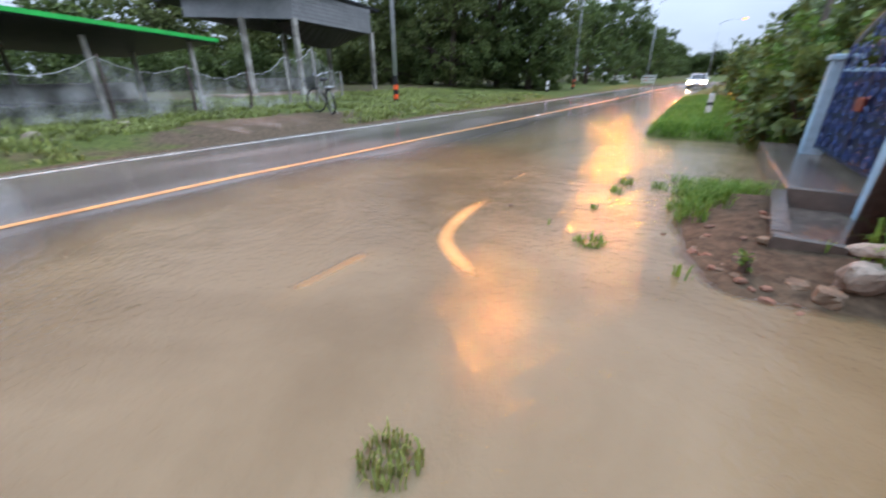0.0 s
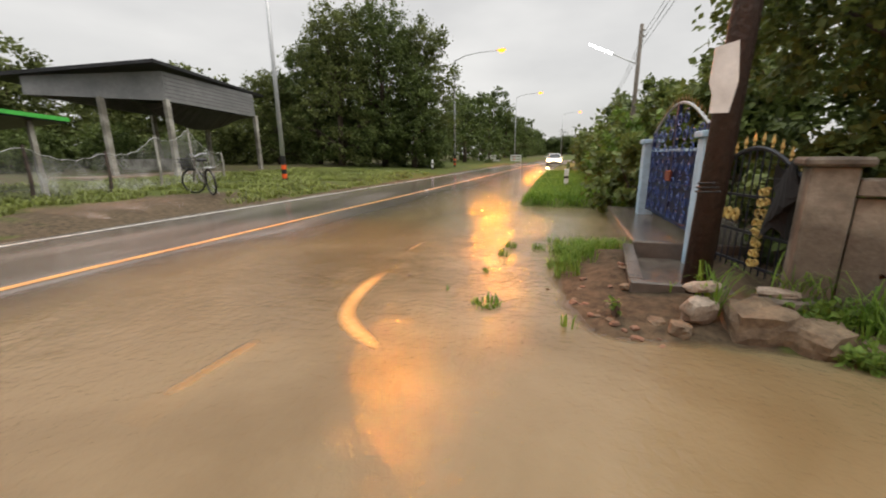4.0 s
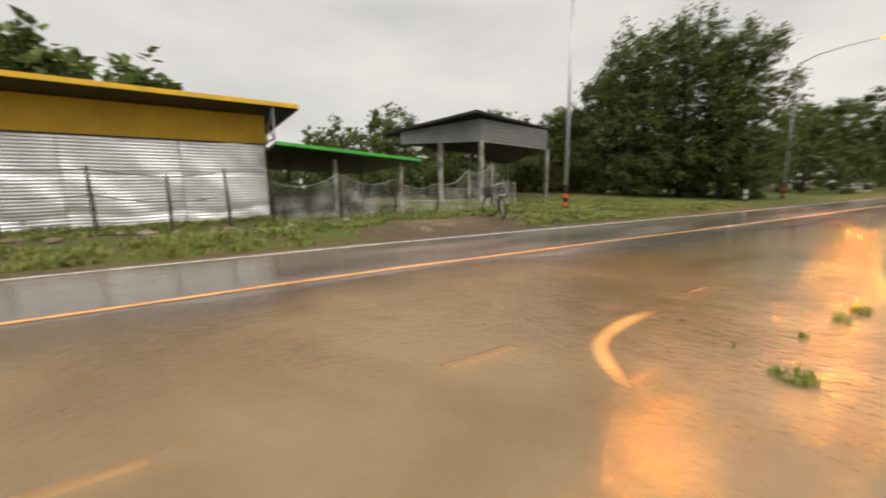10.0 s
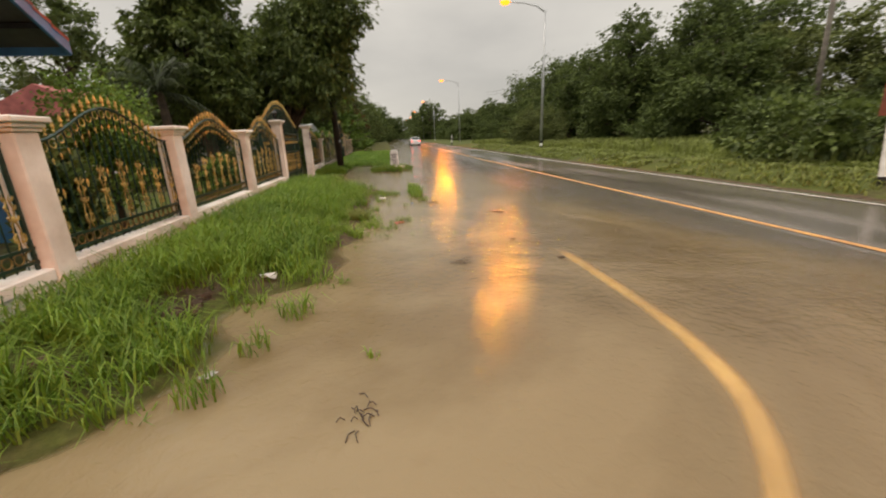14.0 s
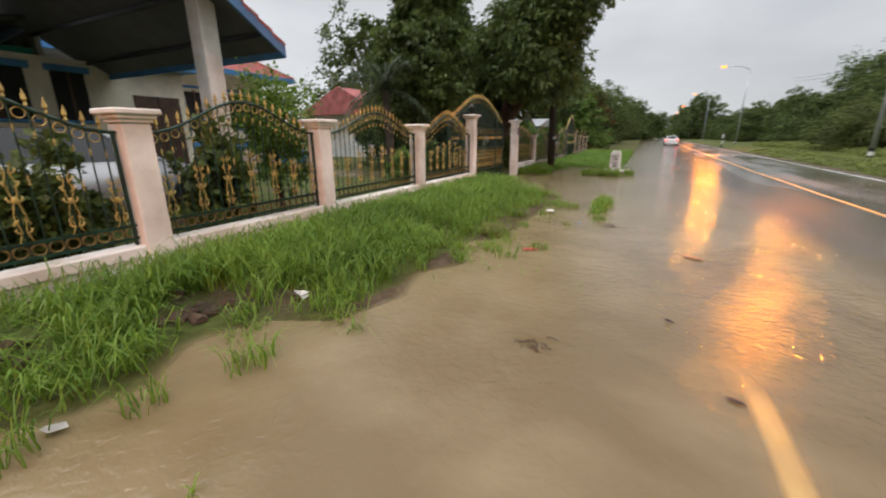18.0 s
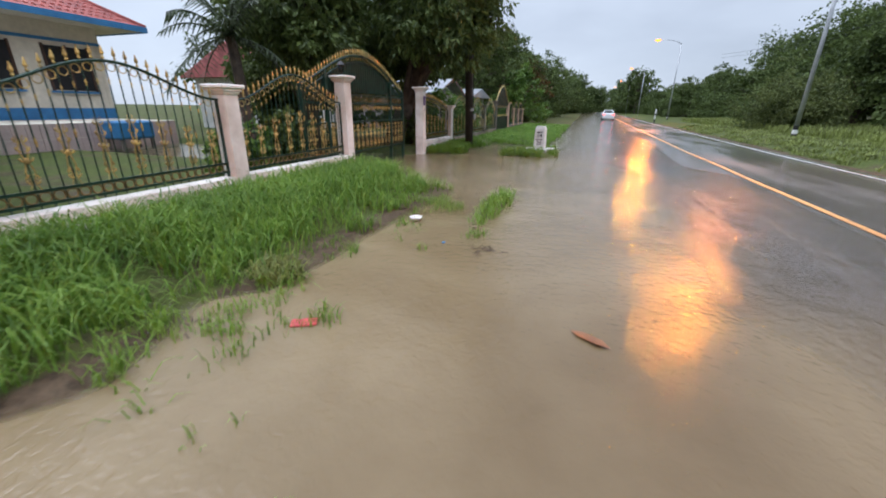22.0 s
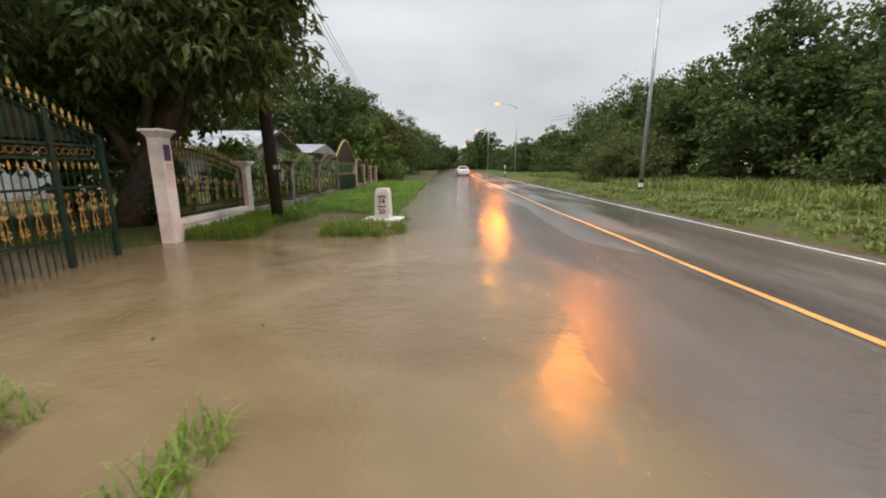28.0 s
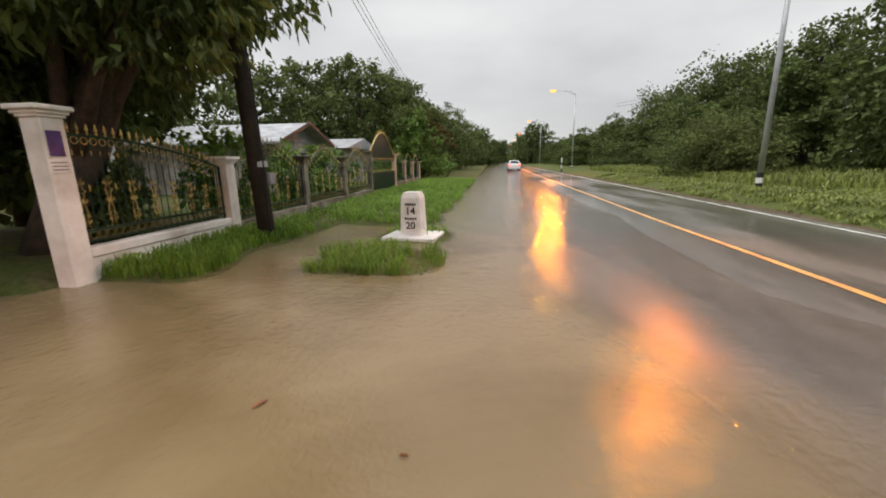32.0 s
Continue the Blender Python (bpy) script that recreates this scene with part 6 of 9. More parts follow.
left_y = wall_line([(2.62, 2.52), (8.8, 1.05), (12.4, 0.66), (60, -1.5)])
wall = tagged(new("wall_lane_north"), "weathered concrete garden wall with rows of oval openings", "wall", "", "structure")
xs = [2.76, 5.3, 7.35, 8.85, 10.6, 12.4, 14.3, 16.2, 18.2, 20.2, 22.4, 24.6, 27, 30, 33, 36, 40]
for i, (a, b) in enumerate(zip(xs[:-1], xs[1:])):
    m, L = on((a, left_y(a)), (b, left_y(b)))
    if i < 3:
        g0 = oval_panel(L - 0.06, -0.05, 1.06, 0.09, 4, 3, (0.22, 0.27, 0.08))
        g = G().add(g0.v, g0.f, m)
        part("panel", g, CONCRETE, wall, "concrete panel with three rows of oval openings", weld=True)
    else:
        part("panel", G().box((0, -0.05, -0.05), (L - 0.05, 0.05, 1.06), 0.008, m), CONCRETE if i < 7 else GREYWALL, wall)
    part("post", G().box((L - 0.07, -0.075, -0.05), (L + 0.05, 0.075, 1.08), 0.01, m), CONCRETE, wall)
    part("coping", G().box((-0.02, -0.11, 1.08), (L + 0.02, 0.11, 1.21), 0.012, m), CAPCONC, wall, "rain-blackened concrete coping")
t = thing("gate_pillar", (2.6, 2.55, 0.0), "old grey concrete corner pillar with a blackened cap", "pillar")
m = rot_z(radians(-13), (2.6, 2.55, 0))
part("shaft", G().box((-0.14, -0.14, -0.1), (0.14, 0.14, 1.30), 0.015, m), CONCRETE, t)
part("cap", G().box((-0.2, -0.2, 1.30), (0.2, 0.2, 1.37), 0.02, m), CAPCONC, t)

PALEWALL = mat("pale_stained_wall", (0.55, 0.53, 0.48), 0.9, 0.2, 1.4, 0.3, 30, second=(0.25, 0.225, 0.185), stain=0.5)
right_y = wall_line([(5.6, -3.95), (12, -4.45), (60, -6.5)])
wall = tagged(new("wall_lane_south"), "pale stained concrete wall with two rows of oval openings", "wall", "", "structure")
for i in range(15):
    a, b = 5.0 + 2.3 * i, 7.3 + 2.3 * i
    m, L = on((a, right_y(a)), (b, right_y(b)))
    g0 = oval_panel(L - 0.06, -0.05, 1.55, 0.1, 4, 2, (0.4, 0.74, 0.32))
    part("panel", G().add(g0.v, g0.f, m), PALEWALL, wall, "block panel with two rows of oval openings", weld=True)
    part("post", G().box((L - 0.07, -0.09, -0.05), (L + 0.05, 0.09, 1.6), 0.01, m), PALEWALL, wall)
    part("coping", G().box((-0.02, -0.12, 1.56), (L + 0.02, 0.12, 1.7), 0.012, m), PALEWALL, wall)
m, L = on((3.7, -3.3), (5.0, right_y(5.0)))
part("panel", G().box((0, -0.06, -0.05), (L, 0.06, 1.6), 0.01, m), PALEWALL, wall)

# ---- houses along the lane ----
def window(parent, m, x, z, w, h, frame_mat, panes=2, y=-0.02):
    win = part("window", G().box((x - w / 2, y - 0.01, z), (x + w / 2, y + 0.01, z + h), 0, m), CARGLASS, parent, "dark window panes in a painted frame")
    part("frame", G().box((x - w / 2 - 0.05, y - 0.03, z + h), (x + w / 2 + 0.05, y + 0.02, z + h + 0.06), 0, m), frame_mat, win)
    part("sill", G().box((x - w / 2 - 0.06, y - 0.05, z - 0.06), (x + w / 2 + 0.06, y + 0.02, z), 0, m), frame_mat, win)
    for k in range(panes + 1):
        xx = x - w / 2 + w * k / panes
        part("mullion", G().box((xx - 0.025, y - 0.03, z), (xx + 0.025, y + 0.015, z + h), 0, m), frame_mat, win)
    return win


def corrugated(g, m, x0, x1, y0, y1, z0, z1, pitch=0.18, th=0.02, amp=0.018):
    """A corrugated sheet that falls from y1 (z1) to y0 (z0)."""
    n = int((x1 - x0) / pitch * 4)
    vs = []
    for k in range(n + 1):
        x = x0 + (x1 - x0) * k / n
        a = amp * math.sin(2 * math.pi * k / 4)
        vs += [(x, y0, z0 + a), (x, y1, z1 + a), (x, y0, z0 + a - th), (x, y1, z1 + a - th)]
    fs = []
    for k in range(n):
        o = 4 * k
        fs += [(o, o + 4, o + 5, o + 1), (o + 3, o + 7, o + 6, o + 2), (o, o + 2, o + 6, o + 4), (o + 1, o + 5, o + 7, o + 3)]
    return g.add(vs, fs, m)


# pale blue and white outbuildings: the blue gable end faces the road
t = thing("blue_outbuilding", (16.5, 3.2, 0.2), "low pale blue and white outbuilding with a corrugated roof", "house")
m = rot_z(radians(-8), (17.0, 1.35, 0.0))
part("end_wall", G().box((-0.08, 0, 0), (0.0, 6.2, 2.75), 0, m), BLUEWALL, t, "pale blue rendered end wall")
part("white_wall", G().box((0, -0.08, 0), (7.5, 0.0, 2.75), 0, m), WHITEWALL, t, "white rendered side wall with dirt streaks")
part("back_wall", G().box((7.4, 0, 0), (7.5, 6.2, 2.75), 0, m), WHITEWALL, t)
# vent slots are thin near-black strips, their inner shade given as colour
for r in range(8):
    for c in range(2 + min(r, 5)):
        part("vent_slot", G().box((-0.092, 3.4 - c * 0.42 + (r % 2) * 0.1, 2.05 - r * 0.16), (-0.082, 3.7 - c * 0.42 + (r % 2) * 0.1, 2.12 - r * 0.16), 0, m), DARK, t)
for gx in (1.6, 4.4):
    for r in range(5):
        for c in range(3):
            part("vent_slot", G().box((gx + c * 0.5, -0.092, 1.75 + r * 0.14), (gx + c * 0.5 + 0.36, -0.082, 1.82 + r * 0.14), 0, m), DARK, t)
part("roof", corrugated(G(), m, -0.55, 8.0, -0.6, 6.6, 2.78, 3.0), CORRUG, t, "rusty dark corrugated roof sheets")
part("barge_board", G().box((-0.58, -0.6, 2.66), (-0.54, 6.6, 2.82), 0, m), CORRUG, t)
part("dish_arm", G().tube([(5.6, 0.2, 2.8), (5.6, 0.1, 3.1)], 0.02, 6, m), DARKSTEEL, t)
part("dish", G().lathe([(0.02, 0), (0.14, 0.03), (0.22, 0.09)], 12, m @ Matrix.Translation((5.6, 0.05, 3.12)) @ Matrix.Rotation(radians(60), 4, "X")), DARKSTEEL, t, "small dark satellite dish")

# the red timber house on upper floor, behind
t = thing("red_house", (21, 7.5, 0.2), "two-storey red timber house with a steep dark tiled gable roof", "house")
m = rot_z(radians(-10), (18.6, 9.0, 0.3))
part("lower_storey", G().box((0, 0.3, 0), (8, 7.0, 3.0), 0.02, m), mat("lower_brick", (0.22, 0.12, 0.09), 0.8, 0.2, 2), t)
part("upper_storey", G().box((-0.1, 0.2, 3.0), (8, 7.1, 5.9), 0.02, m), REDWOOD, t, "red painted boarded upper floor")
for k in range(14):
    part("board", G().box((-0.125, 0.2, 3.02 + 0.2 * k), (-0.1, 7.1, 3.19 + 0.2 * k), 0.008, m), REDWOOD, t)
for k in range(14):
    part("board", G().box((-0.1, 0.175, 3.02 + 0.2 * k), (8, 0.2, 3.19 + 0.2 * k), 0.008, m), REDWOOD, t)
part("gable", G().prism([(0.0, 5.9), (7.9, 5.9), (3.95, 8.5)], 0.22, 0.3, "y", m), REDWOOD, t)
for sx in (0, 1):
    g = G()
    n = 14
    for k in range(n):
        u, w = k / n, (k + 1) / n + 0.01
        xa, xb = (-0.9 + 4.9 * u, -0.9 + 4.9 * w) if sx == 0 else (8.9 - 4.9 * u, 8.9 - 4.9 * w)
        za, zb = 5.35 + 3.6 * u, 5.35 + 3.6 * w
        g.add([(xa, -1.0, za + 0.05), (xa, 8.2, za + 0.05), (xb, 8.2, zb), (xb, -1.0, zb), (xa, -1.0, za - 0.05), (xa, 8.2, za - 0.05), (xb, 8.2, zb - 0.1), (xb, -1.0, zb - 0.1)], [(0, 1, 2, 3), (7, 6, 5, 4), (0, 4, 5, 1), (0, 3, 7, 4), (1, 5, 6, 2)], m)
    part("roof_slope", g, mat("dark_brown_tile", (0.11, 0.06, 0.05), 0.7, 0.25, 3), t, "dark brown tiled roof slope", kind="stuff")
window(t, m, 1.5, 3.7, 1.3, 1.5, BLUEPAINT, 3, 0.15)
part("vent", G().box((4.0, 0.14, 4.1), (4.7, 0.175, 4.6), 0, m), BLUEPAINT, t, "small pale louvre")
mm = m @ rot_z(radians(-90), (-0.15, 0, 0))
# no recess here: a near-black panel paints the shade inside the bay
part("balcony_opening", G().box((-4.3, -0.02, 3.15), (-1.4, 0.02, 5.3), 0, mm), DARK, t, "near-black panel standing in for the shade inside the balcony bay")
for k in range(4):
    part("balcony_post", G().box((-4.3 + 0.93 * k, -0.09, 3.1), (-4.2 + 0.93 * k, -0.02, 5.4), 0, mm), REDWOOD, t)
for z in (3.45, 3.75, 4.05):
    part("balcony_rail", G().box((-4.3, -0.1, z), (-1.4, -0.05, z + 0.06), 0, mm), REDWOOD, t)
window(t, mm, -5.9, 3.7, 0.8, 1.3, BROWNWOOD, 2, 0.0)
part("porch_roof", corrugated(G(), m, -1.2, 9.5, -3.6, -0.6, 2.95, 3.75, 0.25), REDTILE, t, "lower red tiled porch roof")
part("porch_gable", G().prism([(-3.6, 2.8), (-0.6, 2.8), (-0.6, 3.6)], -1.15, -1.1, "x", m), WHITEWALL, t)

# the teal shade cloth building on the other side
t = thing("teal_shed", (13.5, -8, 0.2), "tall shed hung with teal green shade cloth under a tiled roof", "shed")
m = rot_z(radians(-6), (12.6, -5.6, 0.0))
g = G()
n = 26
for k in range(n + 1):
    x = -0.6 + 8.0 * k / n
    a = 0.05 * math.sin(1.9 * k) + 0.03 * math.sin(4.1 * k)
    g.v += [tuple(m @ Vector((x, a, 1.3))), tuple(m @ Vector((x, a * 0.6, 2.3))), tuple(m @ Vector((x, 0, 3.45)))]
g.f = [q for k in range(n) for q in ((3 * k, 3 * k + 3, 3 * k + 4, 3 * k + 1), (3 * k + 1, 3 * k + 4, 3 * k + 5, 3 * k + 2))]
part("shade_cloth", g, TEALNET, t, "hanging teal shade cloth")
g = G()
for k in range(n // 2 + 1):
    y = -2.6 * k / (n // 2)
    a = 0.05 * math.sin(2.3 * k)
    g.v += [tuple(m @ Vector((-0.6 + a, y, 1.3))), tuple(m @ Vector((-0.6, y, 3.45)))]
g.f = [(2 * k, 2 * k + 2, 2 * k + 3, 2 * k + 1) for k in range(n // 2)]
part("side_cloth", g, TEALNET, t)
for x in (-0.55, 2, 4.6, 7.3):
    part("post", G().box((x - 0.05, -0.12, 0), (x + 0.05, -0.04, 3.5), 0, m), GREYWOOD, t)
part("roof", corrugated(G(), m, -1.2, 8.2, -3.2, 0.7, 4.1, 3.5, 0.2), CORRUG, t, "dark corrugated roof")
part("back_wall", G().box((-0.5, -2.8, 0), (7.4, -2.7, 3.9), 0, m), GREYWALL, t)

# further roofs down the lane
for x, y, w, d, h, mt, lb in ((27, 2.0, 5, 6, 2.6, mat("teal_roof_paint", (0.07, 0.36, 0.3), 0.5, 0.15, 2), "small house with a faded teal roof"), (37, -14, 8, 6, 3.6, CORRUG, "low house with a dark gabled roof"), (46, 3, 7, 7, 3.0, CORRUG, "low house with a grey roof")):
    t = thing("lane_house", (x, y, 0.3), lb + " further along the lane", "house", "lane houses")
    part("wall", G().box((x, y, 0.2), (x + w, y + d, h), 0.02), GREYWALL, t)
    part("roof", G().prism([(y - 0.5, h - 0.1), (y + d + 0.5, h - 0.1), (y + d / 2, h + 1.1)], x - 0.4, x + w + 0.4, "x"), mt, t)
    part("door", G().box((x - 0.03, y + d * 0.4, 0.2), (x, y + d * 0.55, 2.1)), BROWNWOOD, t)
    part("window", G().box((x - 0.03, y + d * 0.65, 1.0), (x, y + d * 0.85, 2.0)), DARK, t)

# ---- the corner: blue gate, step, small gilded gate, pole ----
t = thing("gate_step", (2.3, 5.2, 0.0), "raised wet concrete slab and step before the blue gate", "driveway")
WETCONC = mat("wet_grey_concrete", (0.135, 0.115, 0.096), 0.2, 0.2, 1.5, 0.2, 25)
part("slab", G().box((1.55, 4.4, -0.1), (3.4, 8.2, 0.25), 0.02), WETCONC, t)
part("kerb", G().prism([(1.28, 2.77), (1.41, 2.77), (1.55, 4.4), (1.42, 4.4)], -0.1, 0.21, "z"), WETCONC, t)
part("kerb_front", G().box((1.28, 2.65, -0.1), (1.8, 2.77, 0.205), 0.015), WETCONC, t)
part("lower_step", G().box((1.41, 2.77, -0.1), (2.4, 4.4, 0.03), 0.01), WETCONC, t)

for y, x in ((7.15, 2.12), (4.15, 2.25)):
    t = thing("gate_post", (x, y, 0.3), "tall pale blue square gate post with a flat cap", "gate post", "blue gate posts")
    part("shaft", G().box((x - 0.13, y - 0.13, 0.0), (x + 0.13, y + 0.13, 1.58), 0.012), BLUEPAINT, t)
    part("cap", G().box((x - 0.17, y - 0.17, 1.58), (x + 0.17, y + 0.17, 1.66), 0.012), BLUEPAINT, t)


def scroll(g, m, cx_, cz_, r, turns=1.4, t=0.01, flip=1, start=0.0):
    pts = []
    n = 18
    for k in range(n + 1):
        a = start + flip * 2 * math.pi * turns * k / n
        rr = r * (1 - 0.75 * k / n)
        pts.append(tuple(m @ Vector((cx_ + rr * math.cos(a), 0, cz_ + rr * math.sin(a)))))
    g.tube(pts, t, 4)


m, L = on((2.13, 7.0), (2.24, 4.3))
t = thing("blue_gate", (2.2, 5.65, 0.3), "tall dark blue iron gate with scrollwork and gold spear tips", "gate")
for a, b, nm in ((0.04, L / 2 - 0.02, "leaf"), (L / 2 + 0.02, L - 0.04, "leaf")):
    first = a < 0.1
    def tz(x, a=a, b=b, first=first):
        u = (x - a) / (b - a)
        u = u if first else 1 - u
        return 1.75 + 0.38 * math.sin(0.5 * math.pi * u)
    lf = part("gate_leaf", G().tube([tuple(m @ Vector((a + (b - a) * k / 12, 0, tz(a + (b - a) * k / 12)))) for k in range(13)], 0.022, 6), GALV, t, "swept pale top rail of one leaf")
    part("sheet", G().box((a, 0.01, 0.42), (b, 0.02, 1.45), 0, m), BLUEIRON, lf, "dark blue sheet backing")
    for x in (a, b):
        part("stile", G().box((x - 0.025, -0.02, 0.36), (x + 0.025, 0.03, tz(x)), 0, m), BLUEIRON, lf)
    for z in (0.4, 0.95, 1.45):
        part("rail", G().box((a, -0.02, z - 0.02), (b, 0.01, z + 0.02), 0, m), BLUEPAINT if z > 1 else BLUEIRON, lf)
    sc = G()
    for ix in range(4):
        for iz in range(7 if (ix < 2) != first else 6):
            cxx = a + (b - a) * (ix + 0.5) / 4
            scroll(sc, m @ Matrix.Translation((0, -0.02, 0)), cxx, 0.52 + 0.23 * iz, 0.115, 1.3, 0.011, 1 if (ix + iz) % 2 else -1, ix)
    # the gate's blue lightened on the scrolls for light passing through the lattice
    part("scrollwork", sc, mat("backlit_blue_iron", (0.045, 0.085, 0.26), 0.4, 0.3, 9, second=(0.03, 0.05, 0.14)), lf, "blue wrought scrollwork", kind="stuff")
    for k in range(9):
        x = a + (b - a) * (k + 0.5) / 9
        p = m @ Vector((x, 0, tz(x)))
        part("spear_tip", spear(G(), p.x, p.y, p.z, 0.8), OLD_GOLD, lf)
part("latch_box", G().box((L / 2 - 0.12, -0.06, 0.98), (L / 2 + 0.12, -0.02, 1.14), 0.01, m), RUST, t, "rusty latch box")

# side panel between the gate and the pole, and a short fence north of the gate
t = thing("side_gate", (2.35, 3.3, 0.25), "small arched blue-black iron gate with gold panels", "gate")
m, L = on((2.22, 3.95), (2.58, 2.75))
zz = [0.95 + 0.32 * math.sin(math.pi * k / 14) for k in range(15)]
part("arch", G().tube([tuple(m @ Vector((L * k / 14, 0, 0.2 + zz[k] - 0.02))) for k in range(15)], 0.022, 6), BLACKIRON, t)
for z in (0.3, 0.62, 0.98):
    part("rail", G().box((0, -0.015, z - 0.012), (L, 0.015, z + 0.012), 0, m), BLACKIRON, t)
for k in range(15):
    x = L * k / 14
    part("bar", G().tube([tuple(m @ Vector((x, 0, 0.22))), tuple(m @ Vector((x, 0, 0.18 + zz[k])))], 0.008, 5), BLACKIRON, t)
for x in (0.1, 0.62 * L):
    g = G()
    for k in range(8):
        for s in (-1, 1):
            scroll(g, m @ Matrix.Translation((0, -0.02, 0)), x + 0.05 + s * 0.03, 0.34 + 0.1 * k, 0.045, 1.2, 0.013, s, k)
    part("gold_panel", g, GOLD, t, "gilded scroll panel", kind="stuff")
for k in range(1, 11):
    p = m @ Vector((L * k / 11, 0, 0.2 + 0.95 + 0.32 * math.sin(math.pi * k / 11)))
    part("spear_tip", spear(G(), p.x, p.y, p.z, 0.95), GOLD, t)
for k in range(3):
    g = G()
    for r in (0.06, 0.035):
        g.tube([tuple(m @ Vector((0.24 * L + 0.1 * k + 0.7 * r * math.cos(a * 0.5236), -0.02, 0.78 + r * math.sin(a * 0.5236)))) for a in range(13)], 0.012, 5)
    part("gold_rosette", g, GOLD, t, "gilded oval rosette")
g = G()
for j in range(9):
    for k in range(6):
        u, w = k / 5, j / 8
        wid = 0.16 + 0.1 * math.sin(math.pi * min(1, w * 1.3))
        g.v.append((2.42 + 0.1 * u + 0.03 * math.sin(5 * u + 4 * w), 3.02 - 0.02 - wid * u * 1.2 + 0.03 * math.sin(9 * w), 1.3 - 0.62 * w - 0.06 * math.sin(7 * u + j)))
g.f = [(6 * j + k, 6 * j + k + 1, 6 * j + 7 + k, 6 * j + 6 + k) for j in range(8) for k in range(5)]
g.add([(x + 0.025, y + 0.012, z) for x, y, z in g.v], [f[::-1] for f in g.f])
solid("hanging_cloth", g, DARK, (2.52, 2.84, 0.6), "dark cloth bundle hanging on the corner pillar", "cloth")

corner_pole = bare_pole("utility_pole", 1.84, 2.72, 6.5, 0.115, RED_BARK, "rough dark red-brown bark pole with a bent white sheet", (0.2, 0.0), 0, 0.05)
g = G()
o = Vector((1.79, 2.58, 0))
vs = []
for s in (-1, 1):
    for xx, z in [(-0.085, 1.72), (-0.08, 1.86), (-0.11, 1.95), (-0.1, 2.22), (0.06, 2.26), (0.09, 1.96), (0.05, 1.72)]:
        vs.append((o.x + xx, o.y - 0.02 + s * 0.006 - 0.05 * (2.4 - z), z))
n = 7
part("tin_sheet", G().add(vs, [tuple(range(n)), tuple(range(2 * n - 1, n - 1, -1))] + [(k, n + k, n + (k + 1) % n, (k + 1) % n) for k in range(n)]), WHITEPAINT, corner_pole, "bent white metal sheet nailed to the pole")
part("wire_coil", G().tube([(1.86 + 0.115 * math.cos(k), 2.72 + 0.115 * math.sin(k), 1.05 + 0.006 * k) for k in range(20)], 0.008, 4), WIRE, corner_pole)

part("branch", G().tube([(1.93, 2.72, 2.6), (2.2, 2.9, 3.1), (2.3, 3.3, 3.7)], [0.045, 0.035, 0.015], 6), RED_BARK, corner_pole)
# rubble on the corner bank
def chunk(x, y, z, a, b, c, turn, tilt, seed):
    """A broken block with chipped corners."""
    rc = random.Random(seed)
    m = Matrix.Translation((x, y, z)) @ Matrix.Rotation(radians(turn), 4, "Z") @ Matrix.Rotation(radians(tilt), 4, "X")
    g, n = G(), 4
    vs, idx = [], {}
    for i in range(n + 1):
        for j in range(n + 1):
            for k in range(n + 1):
                if 0 in (i, j, k) or n in (i, j, k):
                    u, v, w = 2 * i / n - 1, 2 * j / n - 1, 2 * k / n - 1
                    q = 1 - 0.2 * max(0, abs(u) + abs(v) + abs(w) - 1.7) + rc.uniform(-0.1, 0.1)
                    idx[i, j, k] = len(vs)
                    vs.append((a * u * q, b * v * q, c * w * q))
    fs = []
    for i in range(n):
        for j in range(n):
            for e in (0, n):
                fs.append((idx[i, j, e], idx[i + 1, j, e], idx[i + 1, j + 1, e], idx[i, j + 1, e]))
                fs.append((idx[i, e, j], idx[i + 1, e, j], idx[i + 1, e, j + 1], idx[i, e, j + 1]))
                fs.append((idx[e, i, j], idx[e, i + 1, j], idx[e, i + 1, j + 1], idx[e, i, j + 1]))
    return g.add(vs, fs, m)


for k, (x, y, z, a, b, c, turn, tilt, mt, lb) in enumerate(((1.72, 2.1, 0.17, 0.13, 0.07, 0.1, 25, 14, ROCK, "broken pale concrete block leaning at the corner"), (1.76, 2.24, 0.33, 0.13, 0.09, 0.035, 40, -6, ROCK, "flat pale concrete slab on top of the rubble"), (2.36, 2.42, 0.27, 0.14, 0.06, 0.03, -14, 4, ROCK, "thin pale concrete slab on the wall's footing"))):
    solid("rubble", chunk(x, y, z, a, b, c, turn, tilt, k + 3), mt, (x, y, z - c), lb, "rubble", "corner rubble")
EARTH = mat("caked_brown_earth", (0.175, 0.128, 0.08), 0.85, 0.35, 5, 1.0, 14, second=(0.095, 0.068, 0.043), stain=0.5)
for k, (x, y, z, r, fl) in enumerate(((2.12, 2.08, 0.1, 0.23, 0.75), (2.46, 1.98, 0.06, 0.2, 0.65), (2.78, 1.92, 0.03, 0.15, 0.6), (1.4, 2.06, 0.03, 0.08, 0.6), (1.1, 2.3, 0.05, 0.06, 0.5), (0.85, 2.75, 0.03, 0.05, 0.6), (1.25, 2.7, 0.13, 0.05, 0.5), (1.56, 1.96, 0.05, 0.09, 0.6))):
    solid("earth_clod", chunk(x, y, z, r, r * 0.85, r * fl, 37 * k, 8 - 5 * (k % 4), k + 40), EARTH, (x, y, z - r * 0.5), "lump of caked brown earth on the corner bank", "clod", "corner clods")
SHARD = mat("muddy_brick_shard", (0.2, 0.1, 0.06), 0.75, 0.3, 9, 0.5, 30, second=(0.11, 0.07, 0.045))
rs = random.Random(12)
